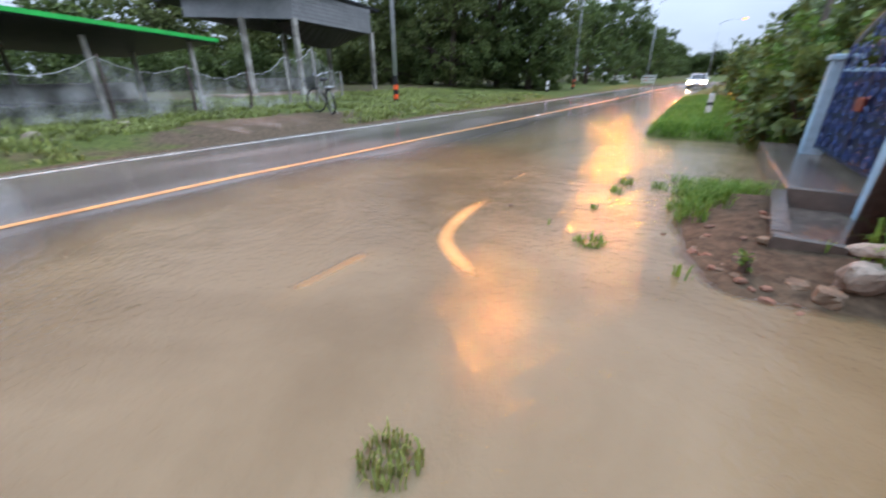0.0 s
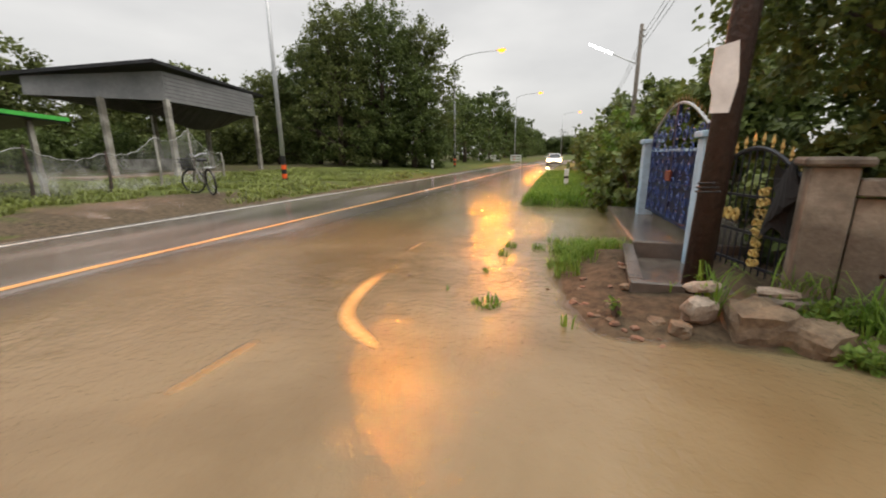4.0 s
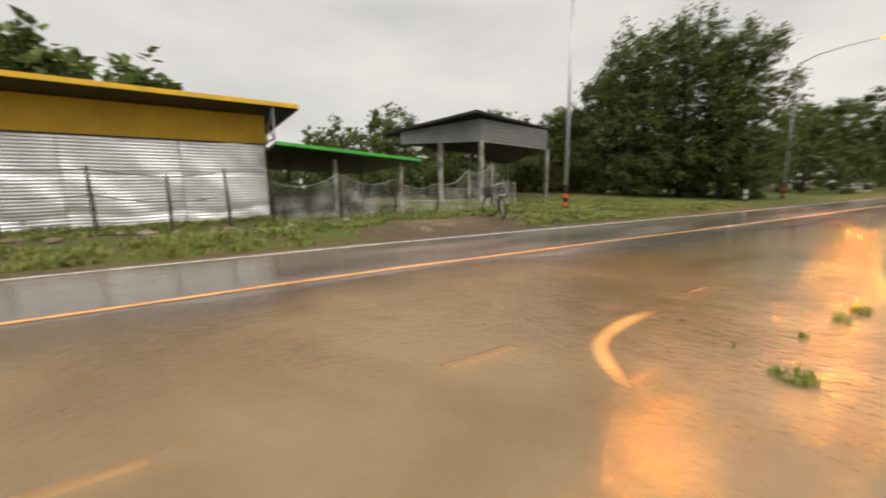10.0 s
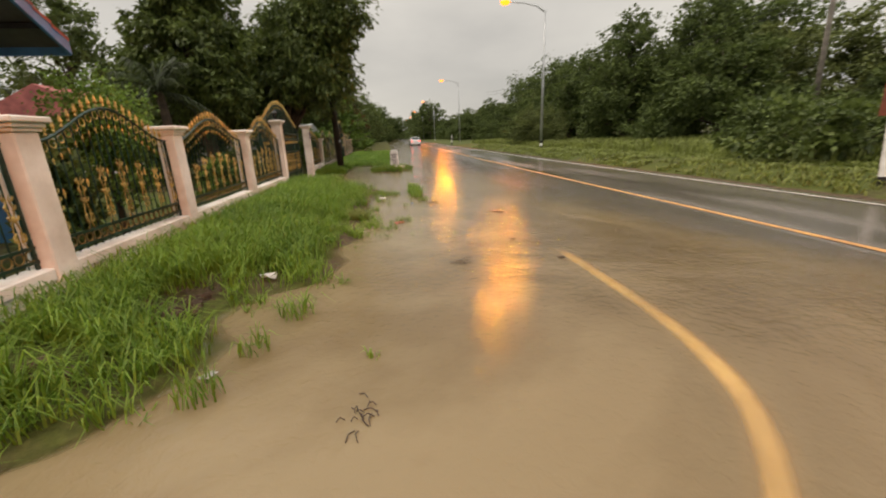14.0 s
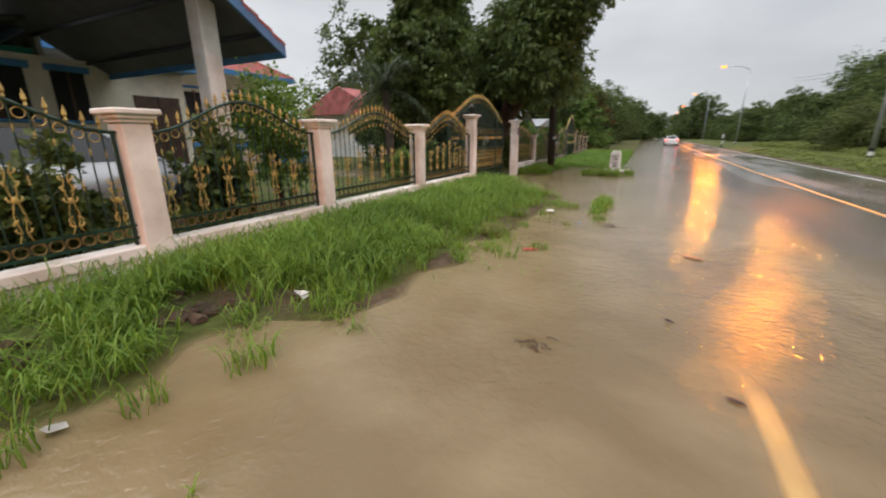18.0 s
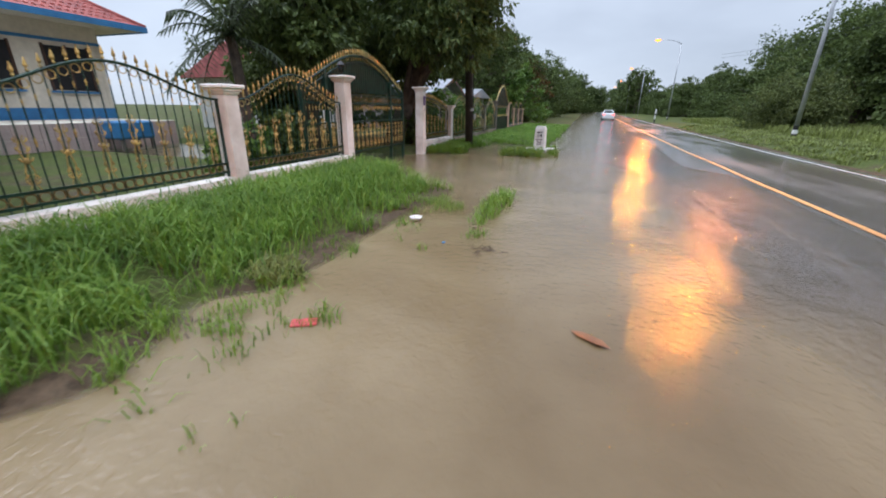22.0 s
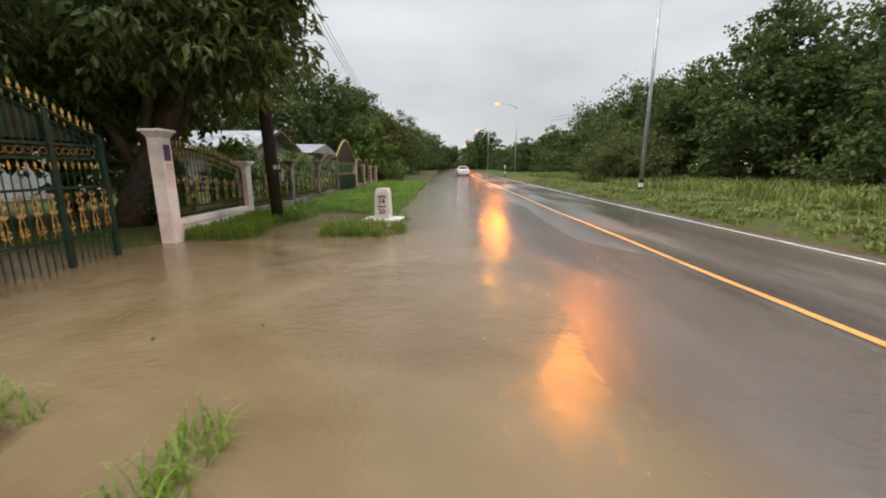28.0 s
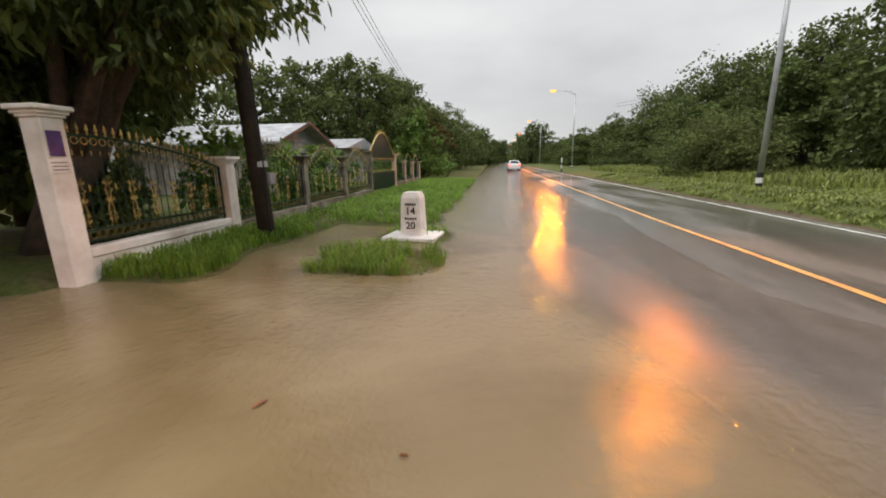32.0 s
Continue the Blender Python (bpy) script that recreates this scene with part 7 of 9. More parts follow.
for k in range(26):
    u = rs.random()
    x, y = (0.6 + 0.75 * u + rs.uniform(-0.06, 0.06), 2.75 - 1.0 * math.sin(1.5 * u) + rs.uniform(-0.08, 0.22)) if k < 18 else (rs.uniform(0.8, 1.35), rs.uniform(2.3, 3.6))
    r = rs.uniform(0.018, 0.05)
    z = max(float(land(x, y)), -0.01) + r * 0.2
    solid("broken_brick" if k % 3 else "dead_leaf", chunk(x, y, z, r, r * rs.uniform(0.5, 0.9), r * (0.4 if k % 3 else 0.12), rs.uniform(0, 180), rs.uniform(-12, 12), k + 60), SHARD if k % 3 else EARTH, (x, y, z - r * 0.3), "small muddy brick fragment at the edge of the corner bank" if k % 3 else "curled brown dead leaf on the muddy bank", "rubble" if k % 3 else "leaf", "bank fragments")
bush("weed", (1.1, 2.1, 0.1), 0.07, 0.07, 0.12, "small bright green leafy weed on the bare bank", LEAF_LIGHT, 34, 0.05, 77, lobes=3)
solid("footing", G().box((2.2, 2.3, 0.05), (2.75, 2.5, 0.24), 0.02), CAPCONC, (2.45, 2.4, 0.05), "mossy concrete footing under the small gate", "footing")
pot = thing("flower_pot", (1.93, 2.93, 0.92), "terracotta flower pot hung on the bark pole", "flower pot")
part("pot", G().lathe([(0.06, 0.92), (0.1, 1.06), (0.11, 1.08), (0.11, 1.1)], 10, Matrix.Translation((1.93, 2.93, 0))), mat("terracotta", (0.38, 0.13, 0.07), 0.8, 0.15, 6), pot)

# iron fence north of the gate, half grown over
for k in range(6):
    y0 = 7.4 + 2.6 * k
    t = thing("hedge_fence", (2.35, y0 + 1.3, 0.1), "dark iron fence panel half hidden by shrubs", "fence panel", "north fence panels")
    part("rail", G().box((2.33, y0, 1.1), (2.37, y0 + 2.5, 1.14)), BLUEIRON, t)
    part("lower_rail", G().box((2.33, y0, 0.4), (2.37, y0 + 2.5, 0.44)), BLUEIRON, t)
    for j in range(16):
        part("bar", G().tube([(2.35, y0 + 0.08 + 0.16 * j, 0.1), (2.35, y0 + 0.08 + 0.16 * j, 1.3)], 0.009, 4), BLUEIRON, t)
    part("post", G().box((2.28, y0 + 2.5, 0), (2.42, y0 + 2.62, 1.45), 0.01), CONCRETE, t)

# ---- across the road: yellow building, lean-to, grey shed ----
t = thing("yellow_building", (-13.6, -3.7, 0.3), "shed front wrapped in crumpled silver foil under a yellow fascia", "building")
A, B = Vector((-13.3, -7.9, 0)), Vector((-14.05, 1.05, 0))
m, L = on((A.x, A.y), (B.x, B.y))
Z0, ZS, ZY = 0.45, 2.9, 3.85
rg = random.Random(4)
joints = [0.0, 0.85, 3.8, 6.5, L]
for i, (a, b) in enumerate(zip(joints[:-1], joints[1:])):
    g = G()
    nx, nz = max(4, int((b - a) / 0.09)), 112
    for j in range(nz + 1):
        for k in range(nx + 1):
            u, w = k / nx, j / nz
            sag = 0.012 * math.sin(23 * u + 9 * w + i) * math.sin(11 * w - 6 * u + 2 * i) * (1.3 - w) + 0.035 * math.sin(7 * u + 3 * i + 4 * w) * math.sin(5 * w + i) + 0.02 * math.exp(-((w - 0.16 - 0.03 * math.sin(5 * u + i)) / 0.05) ** 2) + 0.014 * math.exp(-((w - 0.6 - 0.02 * math.sin(3 * u + 2 * i)) / 0.03) ** 2)
            rib = (0.0, 0.011, 0.013, 0.011)[j % 4]
            g.v.append(tuple(m @ Vector((a + 0.01 + (b - a - 0.02) * u, sag + rib + 0.02 * i % 0.03, Z0 - 0.12 + (ZS - Z0 + 0.12) * w + 0.02 * math.sin(6 * u + i) * (1 - w)))))
    g.f = [(j * (nx + 1) + k, j * (nx + 1) + k + 1, (j + 1) * (nx + 1) + k + 1, (j + 1) * (nx + 1) + k) for j in range(nz) for k in range(nx)]
    part("foil_sheet", g, FOIL, t, "crumpled silver bubble foil sheet", True)
part("yellow_fascia", G().box((-0.15, 0.02, ZS), (L + 0.05, 0.1, ZY), 0.005, m), YELLOWWALL, t, "yellow steel cladding band")
part("flashing", G().box((-0.15, -0.02, ZS - 0.03), (L + 0.05, 0.02, ZS + 0.02), 0, m), DARKSTEEL, t)
for x in (0.0, L * 0.33, L * 0.66, L):
    part("column", G().box((x - 0.06, 0.08, 0.1), (x + 0.06, 0.2, ZY), 0, m), DARKSTEEL, t)
R = G()
vs = [(-0.8, -1.15, 4.05), (L + 0.8, -1.15, 4.05), (L + 0.8, 6.5, 3.35), (-0.8, 6.5, 3.35)]
R.add(vs + [(a, b, c - 0.09) for a, b, c in vs], [(0, 1, 2, 3), (7, 6, 5, 4), (0, 4, 5, 1), (1, 5, 6, 2), (2, 6, 7, 3), (3, 7, 4, 0)], m)
part("roof", R, DARKSTEEL, t, "dark steel sheet roof, single slope")
part("roof_edge", G().box((-0.82, -1.19, 3.98), (L + 0.82, -1.15, 4.11), 0, m), YELLOWTRIM, t, "yellow roof edge flashing")
part("roof_end", G().add([(L + 0.8, -1.19, 3.95), (L + 0.84, -1.19, 3.95), (L + 0.84, 6.5, 3.25), (L + 0.8, 6.5, 3.25), (L + 0.8, -1.19, 4.1), (L + 0.84, -1.19, 4.1), (L + 0.84, 6.5, 3.4), (L + 0.8, 6.5, 3.4)], [(0, 1, 2, 3), (7, 6, 5, 4), (0, 4, 5, 1), (1, 5, 6, 2), (3, 7, 4, 0)], m), YELLOWTRIM, t)
for x in (-0.1, L + 0.05):
    for a, b in (((x, 0.1, ZS + 0.05), (x, -1.05, ZS + 0.1)), ((x, -1.05, ZS + 0.1), (x, -1.05, 3.96)), ((x, 0.1, 3.6), (x, -1.05, ZS + 0.12)), ((x, 0.05, ZS), (x, -0.95, 3.95))):
        part("bracket", G().tube([tuple(m @ Vector(a)), tuple(m @ Vector(b))], 0.03, 6), GALV, t)
part("side_wall", G().box((-0.02, 0.2, 0.1), (0.04, 5.5, ZY), 0, m), FOIL, t)
part("back_wall", G().box((0, 5.5, 0.1), (L, 5.6, 3.3), 0, m), SHEDGREY, t)
part("red_lamp", G().box((0.55, -0.12, 1.62), (0.75, -0.02, 1.85), 0.03, m), mat("red_plastic", (0.5, 0.02, 0.03), 0.4, 0.1, 5), t, "red plastic bag hung on the foil")

t = thing("green_lean_to", (-14.5, 4, 0.4), "low lean-to with a green fascia and black roof on thin posts", "shed")
R = G()
vs = [(-12.6, 1.1, 2.83), (-13.05, 6.55, 2.47), (-19.5, 6.4, 2.2), (-19.5, 1.2, 2.45)]
R.add(vs + [(a, b, c - 0.1) for a, b, c in vs], [(3, 2, 1, 0), (4, 5, 6, 7), (0, 1, 5, 4), (1, 2, 6, 5), (2, 3, 7, 6), (3, 0, 4, 7)])
part("roof", R, DARKSTEEL, t)
part("green_fascia", G().tube([(-12.57, 1.1, 2.82), (-13.03, 6.6, 2.46)], 0.075, 4), GREENTRIM, t, "bright green fascia")
part("end_fascia", G().tube([(-13.03, 6.6, 2.46), (-19.5, 6.45, 2.18)], 0.07, 4), GREENTRIM, t)
for x, y in ((-13.3, 5.85), (-13.3, 3.2), (-17.5, 5.9), (-17.5, 2.5)):
    part("post", G().box((x - 0.06, y - 0.06, 0.1), (x + 0.06, y + 0.06, 2.4), 0.01), GREYWALL, t)
part("back_wall", G().box((-19.4, 1.2, 0.2), (-19.3, 6.4, 1.2), 0.01), GREYWALL, t)

t = thing("grey_shed", (-19, 14.5, 0.5), "large open grey shed with deep cladding bands on concrete posts", "shed")
zb, zt, base = 3.9, 5.0, 0.3
front, sideL, sideR = (-17.0, 12.9), (-20.4, 9.6), (-18.9, 20.4)
back = (-24.0, 17.5)
ov = [(-16.4, 12.1), (-21.2, 8.75), (-25.2, 18.0), (-19.3, 21.8)]
zr = [5.47, 4.6, 4.6, 5.42]
R = G()
vs = [(x, y, z) for (x, y), z in zip(ov, zr)]
R.add(vs + [(a, b, c - 0.14) for a, b, c in vs], [(3, 2, 1, 0), (4, 5, 6, 7), (0, 1, 5, 4), (1, 2, 6, 5), (2, 3, 7, 6), (3, 0, 4, 7)])
part("roof", R, DARKSTEEL, t, "dark roof slab with a thin overhanging edge")
for a, b, z1a, z1b in ((front, sideL, 5.15, 4.6), (front, sideR, 5.15, 5.25), (sideL, back, 4.6, 4.5), (sideR, back, 5.25, 4.5)):
    mm, LL = on(a, b)
    za, zc = z1a, z1b
    part("cladding_band", G().add([(0, 0, zb), (LL, 0, zb), (LL, 0, zc), (0, 0, za), (0, 0.06, zb), (LL, 0.06, zb), (LL, 0.06, zc), (0, 0.06, za)], [(0, 1, 2, 3), (7, 6, 5, 4), (0, 4, 5, 1), (1, 5, 6, 2), (2, 6, 7, 3), (3, 7, 4, 0)], mm), SHEDGREY, t, "grey boarded band under the roof")
    nb = 7
    for k in range(1, nb):
        z = zb + (min(za, zc) - zb) * k / nb
        part("board_joint", G().box((0, -0.012, z - 0.008), (LL, 0.0, z + 0.008), 0, mm), DARKSTEEL, t)
for (x, y) in (front, ((front[0] + sideL[0]) / 2, (front[1] + sideL[1]) / 2), sideR, back, ((sideL[0] + back[0]) / 2, (sideL[1] + back[1]) / 2), ((sideR[0] + back[0]) / 2, (sideR[1] + back[1]) / 2)):
    part("post", G().box((x - 0.11, y - 0.11, base), (x + 0.11, y + 0.11, zb + 0.05), 0.015), GREYWALL, t)
part("low_wall", G().box((-25.5, 15.8, 0.3), (-20.5, 15.95, 1.3), 0.01), GREYWALL, t, "low unplastered block wall inside the shed")
part("floor", G().box((-24, 9.5, 0.3), (-17.3, 16, 0.62), 0.03), CLAY, t)
g = G()
for k in range(15):
    u = k / 14
    a = Vector((*front, zb - 0.05)).lerp(Vector((*sideR, zb - 0.05)), u)
    g.v += [(a.x - 0.25, a.y + 0.15, a.z), (a.x - 1.2, a.y - 0.3, a.z - 0.9 * math.sin(math.pi * u) - 0.1)]
g.f = [(2 * k, 2 * k + 1, 2 * k + 3, 2 * k + 2) for k in range(14)]
part("hanging_net", g, DARKSTEEL, t, "dark shade net sagging under the roof")

# ---- the net fence, stakes and wire ----
def net_mat():
    m = bpy.data.materials.new("white_fishing_net")
    m.use_nodes = True
    n, l = m.node_tree.nodes, m.node_tree.links
    b = n["Principled BSDF"]
    b.inputs["Base Color"].default_value = (0.62, 0.62, 0.6, 1)
    b.inputs["Roughness"].default_value = 0.7
    tr = n.new("ShaderNodeBsdfTransparent")
    mx = n.new("ShaderNodeMixShader")
    geo = n.new("ShaderNodeNewGeometry")
    ns = n.new("ShaderNodeTexNoise")
    ns.inputs["Scale"].default_value = 1.7
    ns.inputs["Detail"].default_value = 4
    l.new(geo.outputs["Position"], ns.inputs["Vector"])
    mr = n.new("ShaderNodeMapRange")
    mr.inputs["From Min"].default_value, mr.inputs["From Max"].default_value = 0.4, 0.72
    mr.inputs["To Min"].default_value, mr.inputs["To Max"].default_value = 0.05, 0.36
    l.new(ns.outputs["Fac"], mr.inputs["Value"])
    l.new(mr.outputs["Result"], mx.inputs["Fac"])
    l.new(tr.outputs["BSDF"], mx.inputs[1])
    l.new(b.outputs["BSDF"], mx.inputs[2])
    l.new(mx.outputs["Shader"], n["Material Output"].inputs["Surface"])
    return m


NET = net_mat()
line = [(-12.6, 0.9), (-12.9, 3.2), (-13.0, 5.4), (-13.1, 7.4), (-13.3, 9.2), (-13.6, 10.8), (-14.6, 13.2)]
tops = [1.25, 1.55, 1.35, 1.2, 1.75, 2.1, 1.2]
t = thing("net_fence", (-13, 6, 0.4), "slack white fishing net strung on crooked stakes along the verge", "net fence")
g = G()
cols = 60
for k in range(cols + 1):
    u = k / cols * (len(line) - 1)
    i = min(int(u), len(line) - 2)
    f = u - i
    x = line[i][0] * (1 - f) + line[i + 1][0] * f
    y = line[i][1] * (1 - f) + line[i + 1][1] * f
    zt = tops[i] * (1 - f) + tops[i + 1] * f - 0.28 * math.sin(math.pi * f) + 0.05 * math.sin(3.1 * k)
    z0 = float(land(x, y))
    for j in range(6):
        w = j / 5
        g.v.append((x + 0.09 * math.sin(1.7 * k + 2 * j) - 0.12 * math.sin(math.pi * w), y + 0.05 * math.sin(2.3 * k + j), z0 + (zt - z0 + 0.35) * w))
g.f = [(6 * k + j, 6 * k + 6 + j, 6 * k + 7 + j, 6 * k + 1 + j) for k in range(cols) for j in range(5)]
part("net", g, NET, t, "torn slack netting", True)
g = G()
rope = []
for k in range(cols + 1):
    u = k / cols * (len(line) - 1)
    i = min(int(u), len(line) - 2)
    f = u - i
    x, y = line[i][0] * (1 - f) + line[i + 1][0] * f, line[i][1] * (1 - f) + line[i + 1][1] * f
    rope.append((x, y, tops[i] * (1 - f) + tops[i + 1] * f - 0.28 * math.sin(math.pi * f) + 0.35 + 0.03 * math.sin(3.1 * k)))
part("top_rope", G().tube(rope, 0.009, 4), mat("white_rope", (0.6, 0.6, 0.58), 0.8, 0.1, 8), t)
for (x, y), z in zip(line, tops):
    z0 = float(land(x, y)) - 0.1
    part("stake", G().tube([(x, y, z0), (x + 0.03, y + 0.03, z0 + 0.6), (x - 0.02, y + 0.05, z + 0.4)], [0.05, 0.045, 0.035], 6), STICK if y < 8 else GREYWALL, t)

posts = [(-12.9, -9.6, 0.8, 0.0), (-12.6, -6.95, 1.3, -0.35), (-12.0, -5.0, 1.75, -0.04), (-11.9, -3.3, 1.8, -0.03), (-11.4, -1.75, 1.6, 0.0), (-11.6, -0.4, 1.75, -0.05)]
for x, y, h, lean in posts:
    z0 = float(land(x, y)) - 0.1
    solid("fence_stake", G().tube([(x, y, z0), (x + 0.02, y + lean * 0.4, z0 + h * 0.5), (x, y + lean, z0 + h)], [0.045, 0.042, 0.03], 6), STICK, (x, y, z0), "crooked dark wooden fence stake in the weeds", "fence stake", "fence stakes")
for dz in (0.12, 0.75):
    pts = []
    for (x, y, h, lean), (x2, y2, h2, l2) in zip(posts[:-1], posts[1:]):
        for k in range(5):
            f = k / 5
            pts.append((x + (x2 - x) * f, y + (y2 - y) * f + lean * (1 - f) * 0.7, 0.25 + (h - dz) * (1 - f) + (h2 - dz) * f - 0.03 * math.sin(math.pi * f) * (1 + dz)))
    solid("fence_wire", G().tube(pts, 0.016, 4), STICK, pts[0], "rusty barbed wire and sticks along the stakes", "wire", "fence wires")

# rubble line below the foil wall
rg = random.Random(11)
for k in range(34):
    y = -6.6 + 9.5 * rg.random()
    x = -10.6 - 0.9 * rg.random() + 0.12 * y * 0.2
    r = 0.06 + 0.13 * rg.random()
    z = float(land(x, y))
    solid("earth_lump", G().rock((x, y, z + r * 0.2), r, k, 0.6), CLAY if k % 3 else ROCK, (x, y, z - 0.05), "pale lump of dug earth and broken brick on the verge", "rubble", "verge rubble")

# the signpost
SX, SY = -9.25, -8.2
z0 = float(land(SX, SY)) - 0.05
t = thing("signpost", (SX, SY, z0), "leaning white sign pole with black foot and rusty red sign back", "signpost")
top = (SX - 0.1, SY - 0.28, z0 + 2.55)
part("pole", G().tube([(SX, SY, z0), top], 0.075, 10), WHITEPAINT, t)
part("foot", G().tube([(SX, SY, z0), (SX - 0.005, SY - 0.02, z0 + 0.2)], 0.08, 10), BLACKPAINT, t)
part("sign_board", G().box((-0.02, -0.28, 0), (0.02, 0.28, 1.15), 0.01, Matrix.Translation((SX - 0.2, SY - 0.22, z0 + 1.35))), RUST, t, "rust-red back of a square sign")
part("clip", G().box((SX - 0.2, SY - 0.3, z0 + 2.1), (SX - 0.03, SY - 0.16, z0 + 2.14)), GALV, t)
part("solar_cap", G().box((-0.16, -0.22, 0), (0.16, 0.22, 0.03), 0.01, Matrix.Translation((SX - 0.15, SY - 0.3, z0 + 2.72)) @ Matrix.Rotation(radians(12), 4, "X")), BLACKPAINT, t)
part("blue_tank", G().lathe([(0.3, 0.35), (0.32, 0.4), (0.32, 1.0), (0.3, 1.05)], 14, Matrix.Translation((-16.3, -10.9, 0))), BLUETRIM, thing("water_drum", (-16.3, -10.9, 0.35), "blue plastic drum in the bushes", "drum"))

# the bicycle
def bicycle(at, heading):
    t = thing("bicycle", (0, 0, 0), "old step-through bicycle with a front basket, parked on the verge", "bicycle")
    steer = Matrix.Translation((0, 0.42, 0)) @ Matrix.Rotation(radians(38), 4, "Z") @ Matrix.Translation((0, -0.42, 0))
    for y, nm in ((-0.52, "rear_wheel"), (0.54, "front_wheel")):
        ring = [(0, y + 0.31 * math.cos(2 * math.pi * k / 24), 0.33 + 0.31 * math.sin(2 * math.pi * k / 24)) for k in range(25)]
        sm = steer if y > 0 else Matrix.Identity(4)
        w = part(nm, G().tube(ring, 0.026, 6, sm, False), RUBBER, t)
        g = G()
        for k in range(12):
            a = 2 * math.pi * k / 12
            g.tube([(0, y, 0.33), (0, y + 0.3 * math.cos(a), 0.33 + 0.3 * math.sin(a))], 0.003, 3, sm)
        part("spokes", g, GALV, w)
    fr = mat("dark_bicycle_paint", (0.13, 0.12, 0.1), 0.4, 0.1, 6)
    g = G()
    g.tube([(0, 0.54, 0.33), (0, 0.44, 0.66), (0, 0.36, 0.95)], 0.022, 6, steer)
    g.tube([(0, 0.42, 0.7), (0, 0.2, 0.4), (0, -0.08, 0.3)], 0.028, 6)
    g.tube([(0, -0.08, 0.3), (0, -0.22, 0.82)], 0.016, 6)
    g.tube([(0, -0.08, 0.3), (0, -0.52, 0.33), (0, -0.18, 0.66)], 0.012, 6)
    part("frame", g, fr, t)
    part("saddle", G().box((-0.1, -0.36, 0.84), (0.1, -0.1, 0.92), 0.04), RUBBER, t)
    part("handlebar", G().tube([(-0.28, 0.2, 1.02), (-0.2, 0.34, 1.02), (0, 0.36, 0.96), (0.2, 0.34, 1.02), (0.28, 0.2, 1.02)], 0.018, 6, steer), GALV, t)
    b = G()
    for z in (0.66, 0.75, 0.84, 0.92):
        w = 0.13 + 0.05 * (z - 0.66) / 0.26
        b.tube([(-w, 0.46, z), (w, 0.46, z), (w, 0.46 + 2 * w, z), (-w, 0.46 + 2 * w, z), (-w, 0.46, z)], 0.009, 4, steer)
    for k in range(16):
        a = 2 * math.pi * k / 16
        b.tube([(0.12 * math.cos(a), 0.6 + 0.12 * math.sin(a), 0.65), (0.17 * math.cos(a), 0.62 + 0.17 * math.sin(a), 0.92)], 0.006, 3, steer)
    part("basket", b, RUBBER, t, "black wire basket", kind="stuff")
    part("rack", G().box((-0.07, -0.75, 0.68), (0.07, -0.36, 0.71), 0.01), GALV, t)
    part("mudguard", G().tube([(0, -0.52 + 0.35 * math.cos(a), 0.33 + 0.35 * math.sin(a)) for a in (0.3, 0.9, 1.5, 2.1, 2.8)], 0.02, 5), fr, t)
    part("stand", G().tube([(0.02, -0.45, 0.3), (0.14, -0.5, 0.0)], 0.01, 5), GALV, t)
    t.matrix_basis = pose(*at, 0, -4, heading) @ Matrix.Diagonal((1.15, 1.15, 1.15, 1))
    return t


bicycle((-9.75, 7.85, float(land(-9.75, 7.85)) + 0.01), 66)
# white board rails on both sides of a side road further north
for a, b in ((-13.1, -11.7), (-11.2, -9.7), (-7.9, -6.4)):
    t = thing("board_rail", (a, 62, 0.1), "low white wooden board rail beside a side road", "railing", "board rails")
    for k in range(3):
        x = a + (b - a) * k / 2
        part("post", G().box((x - 0.07, 61.9, 0.0), (x + 0.07, 62.05, 1.3), 0.01), WHITEPAINT, t)
    for z in (0.35, 0.72, 1.1):
        part("board", G().box((a, 61.86, z), (b, 61.9, z + 0.18), 0.01), WHITEPAINT, t)

# ---- trees ----
# mango trees behind the gate
tree("mango_tree", (6.8, -17.6, 0.1), 7.6, 2.1, "large dark mango tree behind the iron fence", LEAF_MANGO, 30000, 0.22, 11, 0.24, 0.36, lobes=14, droop=0.7, flat=0.6)
tree("mango_tree", (5.3, -20.1, 0.0), 7.6, 2.9, "mango tree with long drooping leaves over the gate and road", LEAF_MANGO, 42000, 0.22, 12, 0.33, 0.46, (-2.5, -0.9), 15, droop=0.8, flat=0.55)
tree("mango_tree", (8.6, -22.5, 0.1), 7.4, 3.2, "dense dark tree behind the fence", LEAF_DARK, 9000, 0.3, 13, 0.24, 0.25)
t = thing("topiary_bush", (4.4, -8.2, 0.1), "round clipped bright green bush on a short stem behind the fence", "bush")
part("stem", G().tube([(4.4, -8.2, 0.0), (4.42, -8.18, 0.7), (4.4, -8.2, 1.4)], [0.06, 0.05, 0.03], 7), BARK, t)
part("crown", leaf_cloud(np.random.default_rng(15), [(4.4, -8.2, 1.85, 0.5, 0.5, 0.55), (4.4, -8.35, 1.7, 0.42, 0.42, 0.42), (4.42, -8.05, 1.75, 0.42, 0.42, 0.45), (4.3, -8.2, 1.2, 0.36, 0.45, 0.5)], 11000, 0.055, 0.1), leaf_mat("clipped_leaf", (0.19, 0.31, 0.06), (0.06, 0.12, 0.022)), t)
for k, (x, y, s) in enumerate(((4.4, -4.0, 0.42), (4.5, -5.2, 0.4), (4.4, -7.1, 0.42), (4.5, -12.5, 0.5), (4.5, -13.7, 0.5), (4.6, -20.6, 0.5))):
    bush("garden_shrub", (x, y, 0.1), s, s * 1.35, 1.15 + 0.2 * (k % 3), "leafy dark green shrub just behind the iron fence", LEAF_MANGO if k % 3 else LEAF_LIGHT, 3000, 0.12, 30 + k, group="garden shrubs")


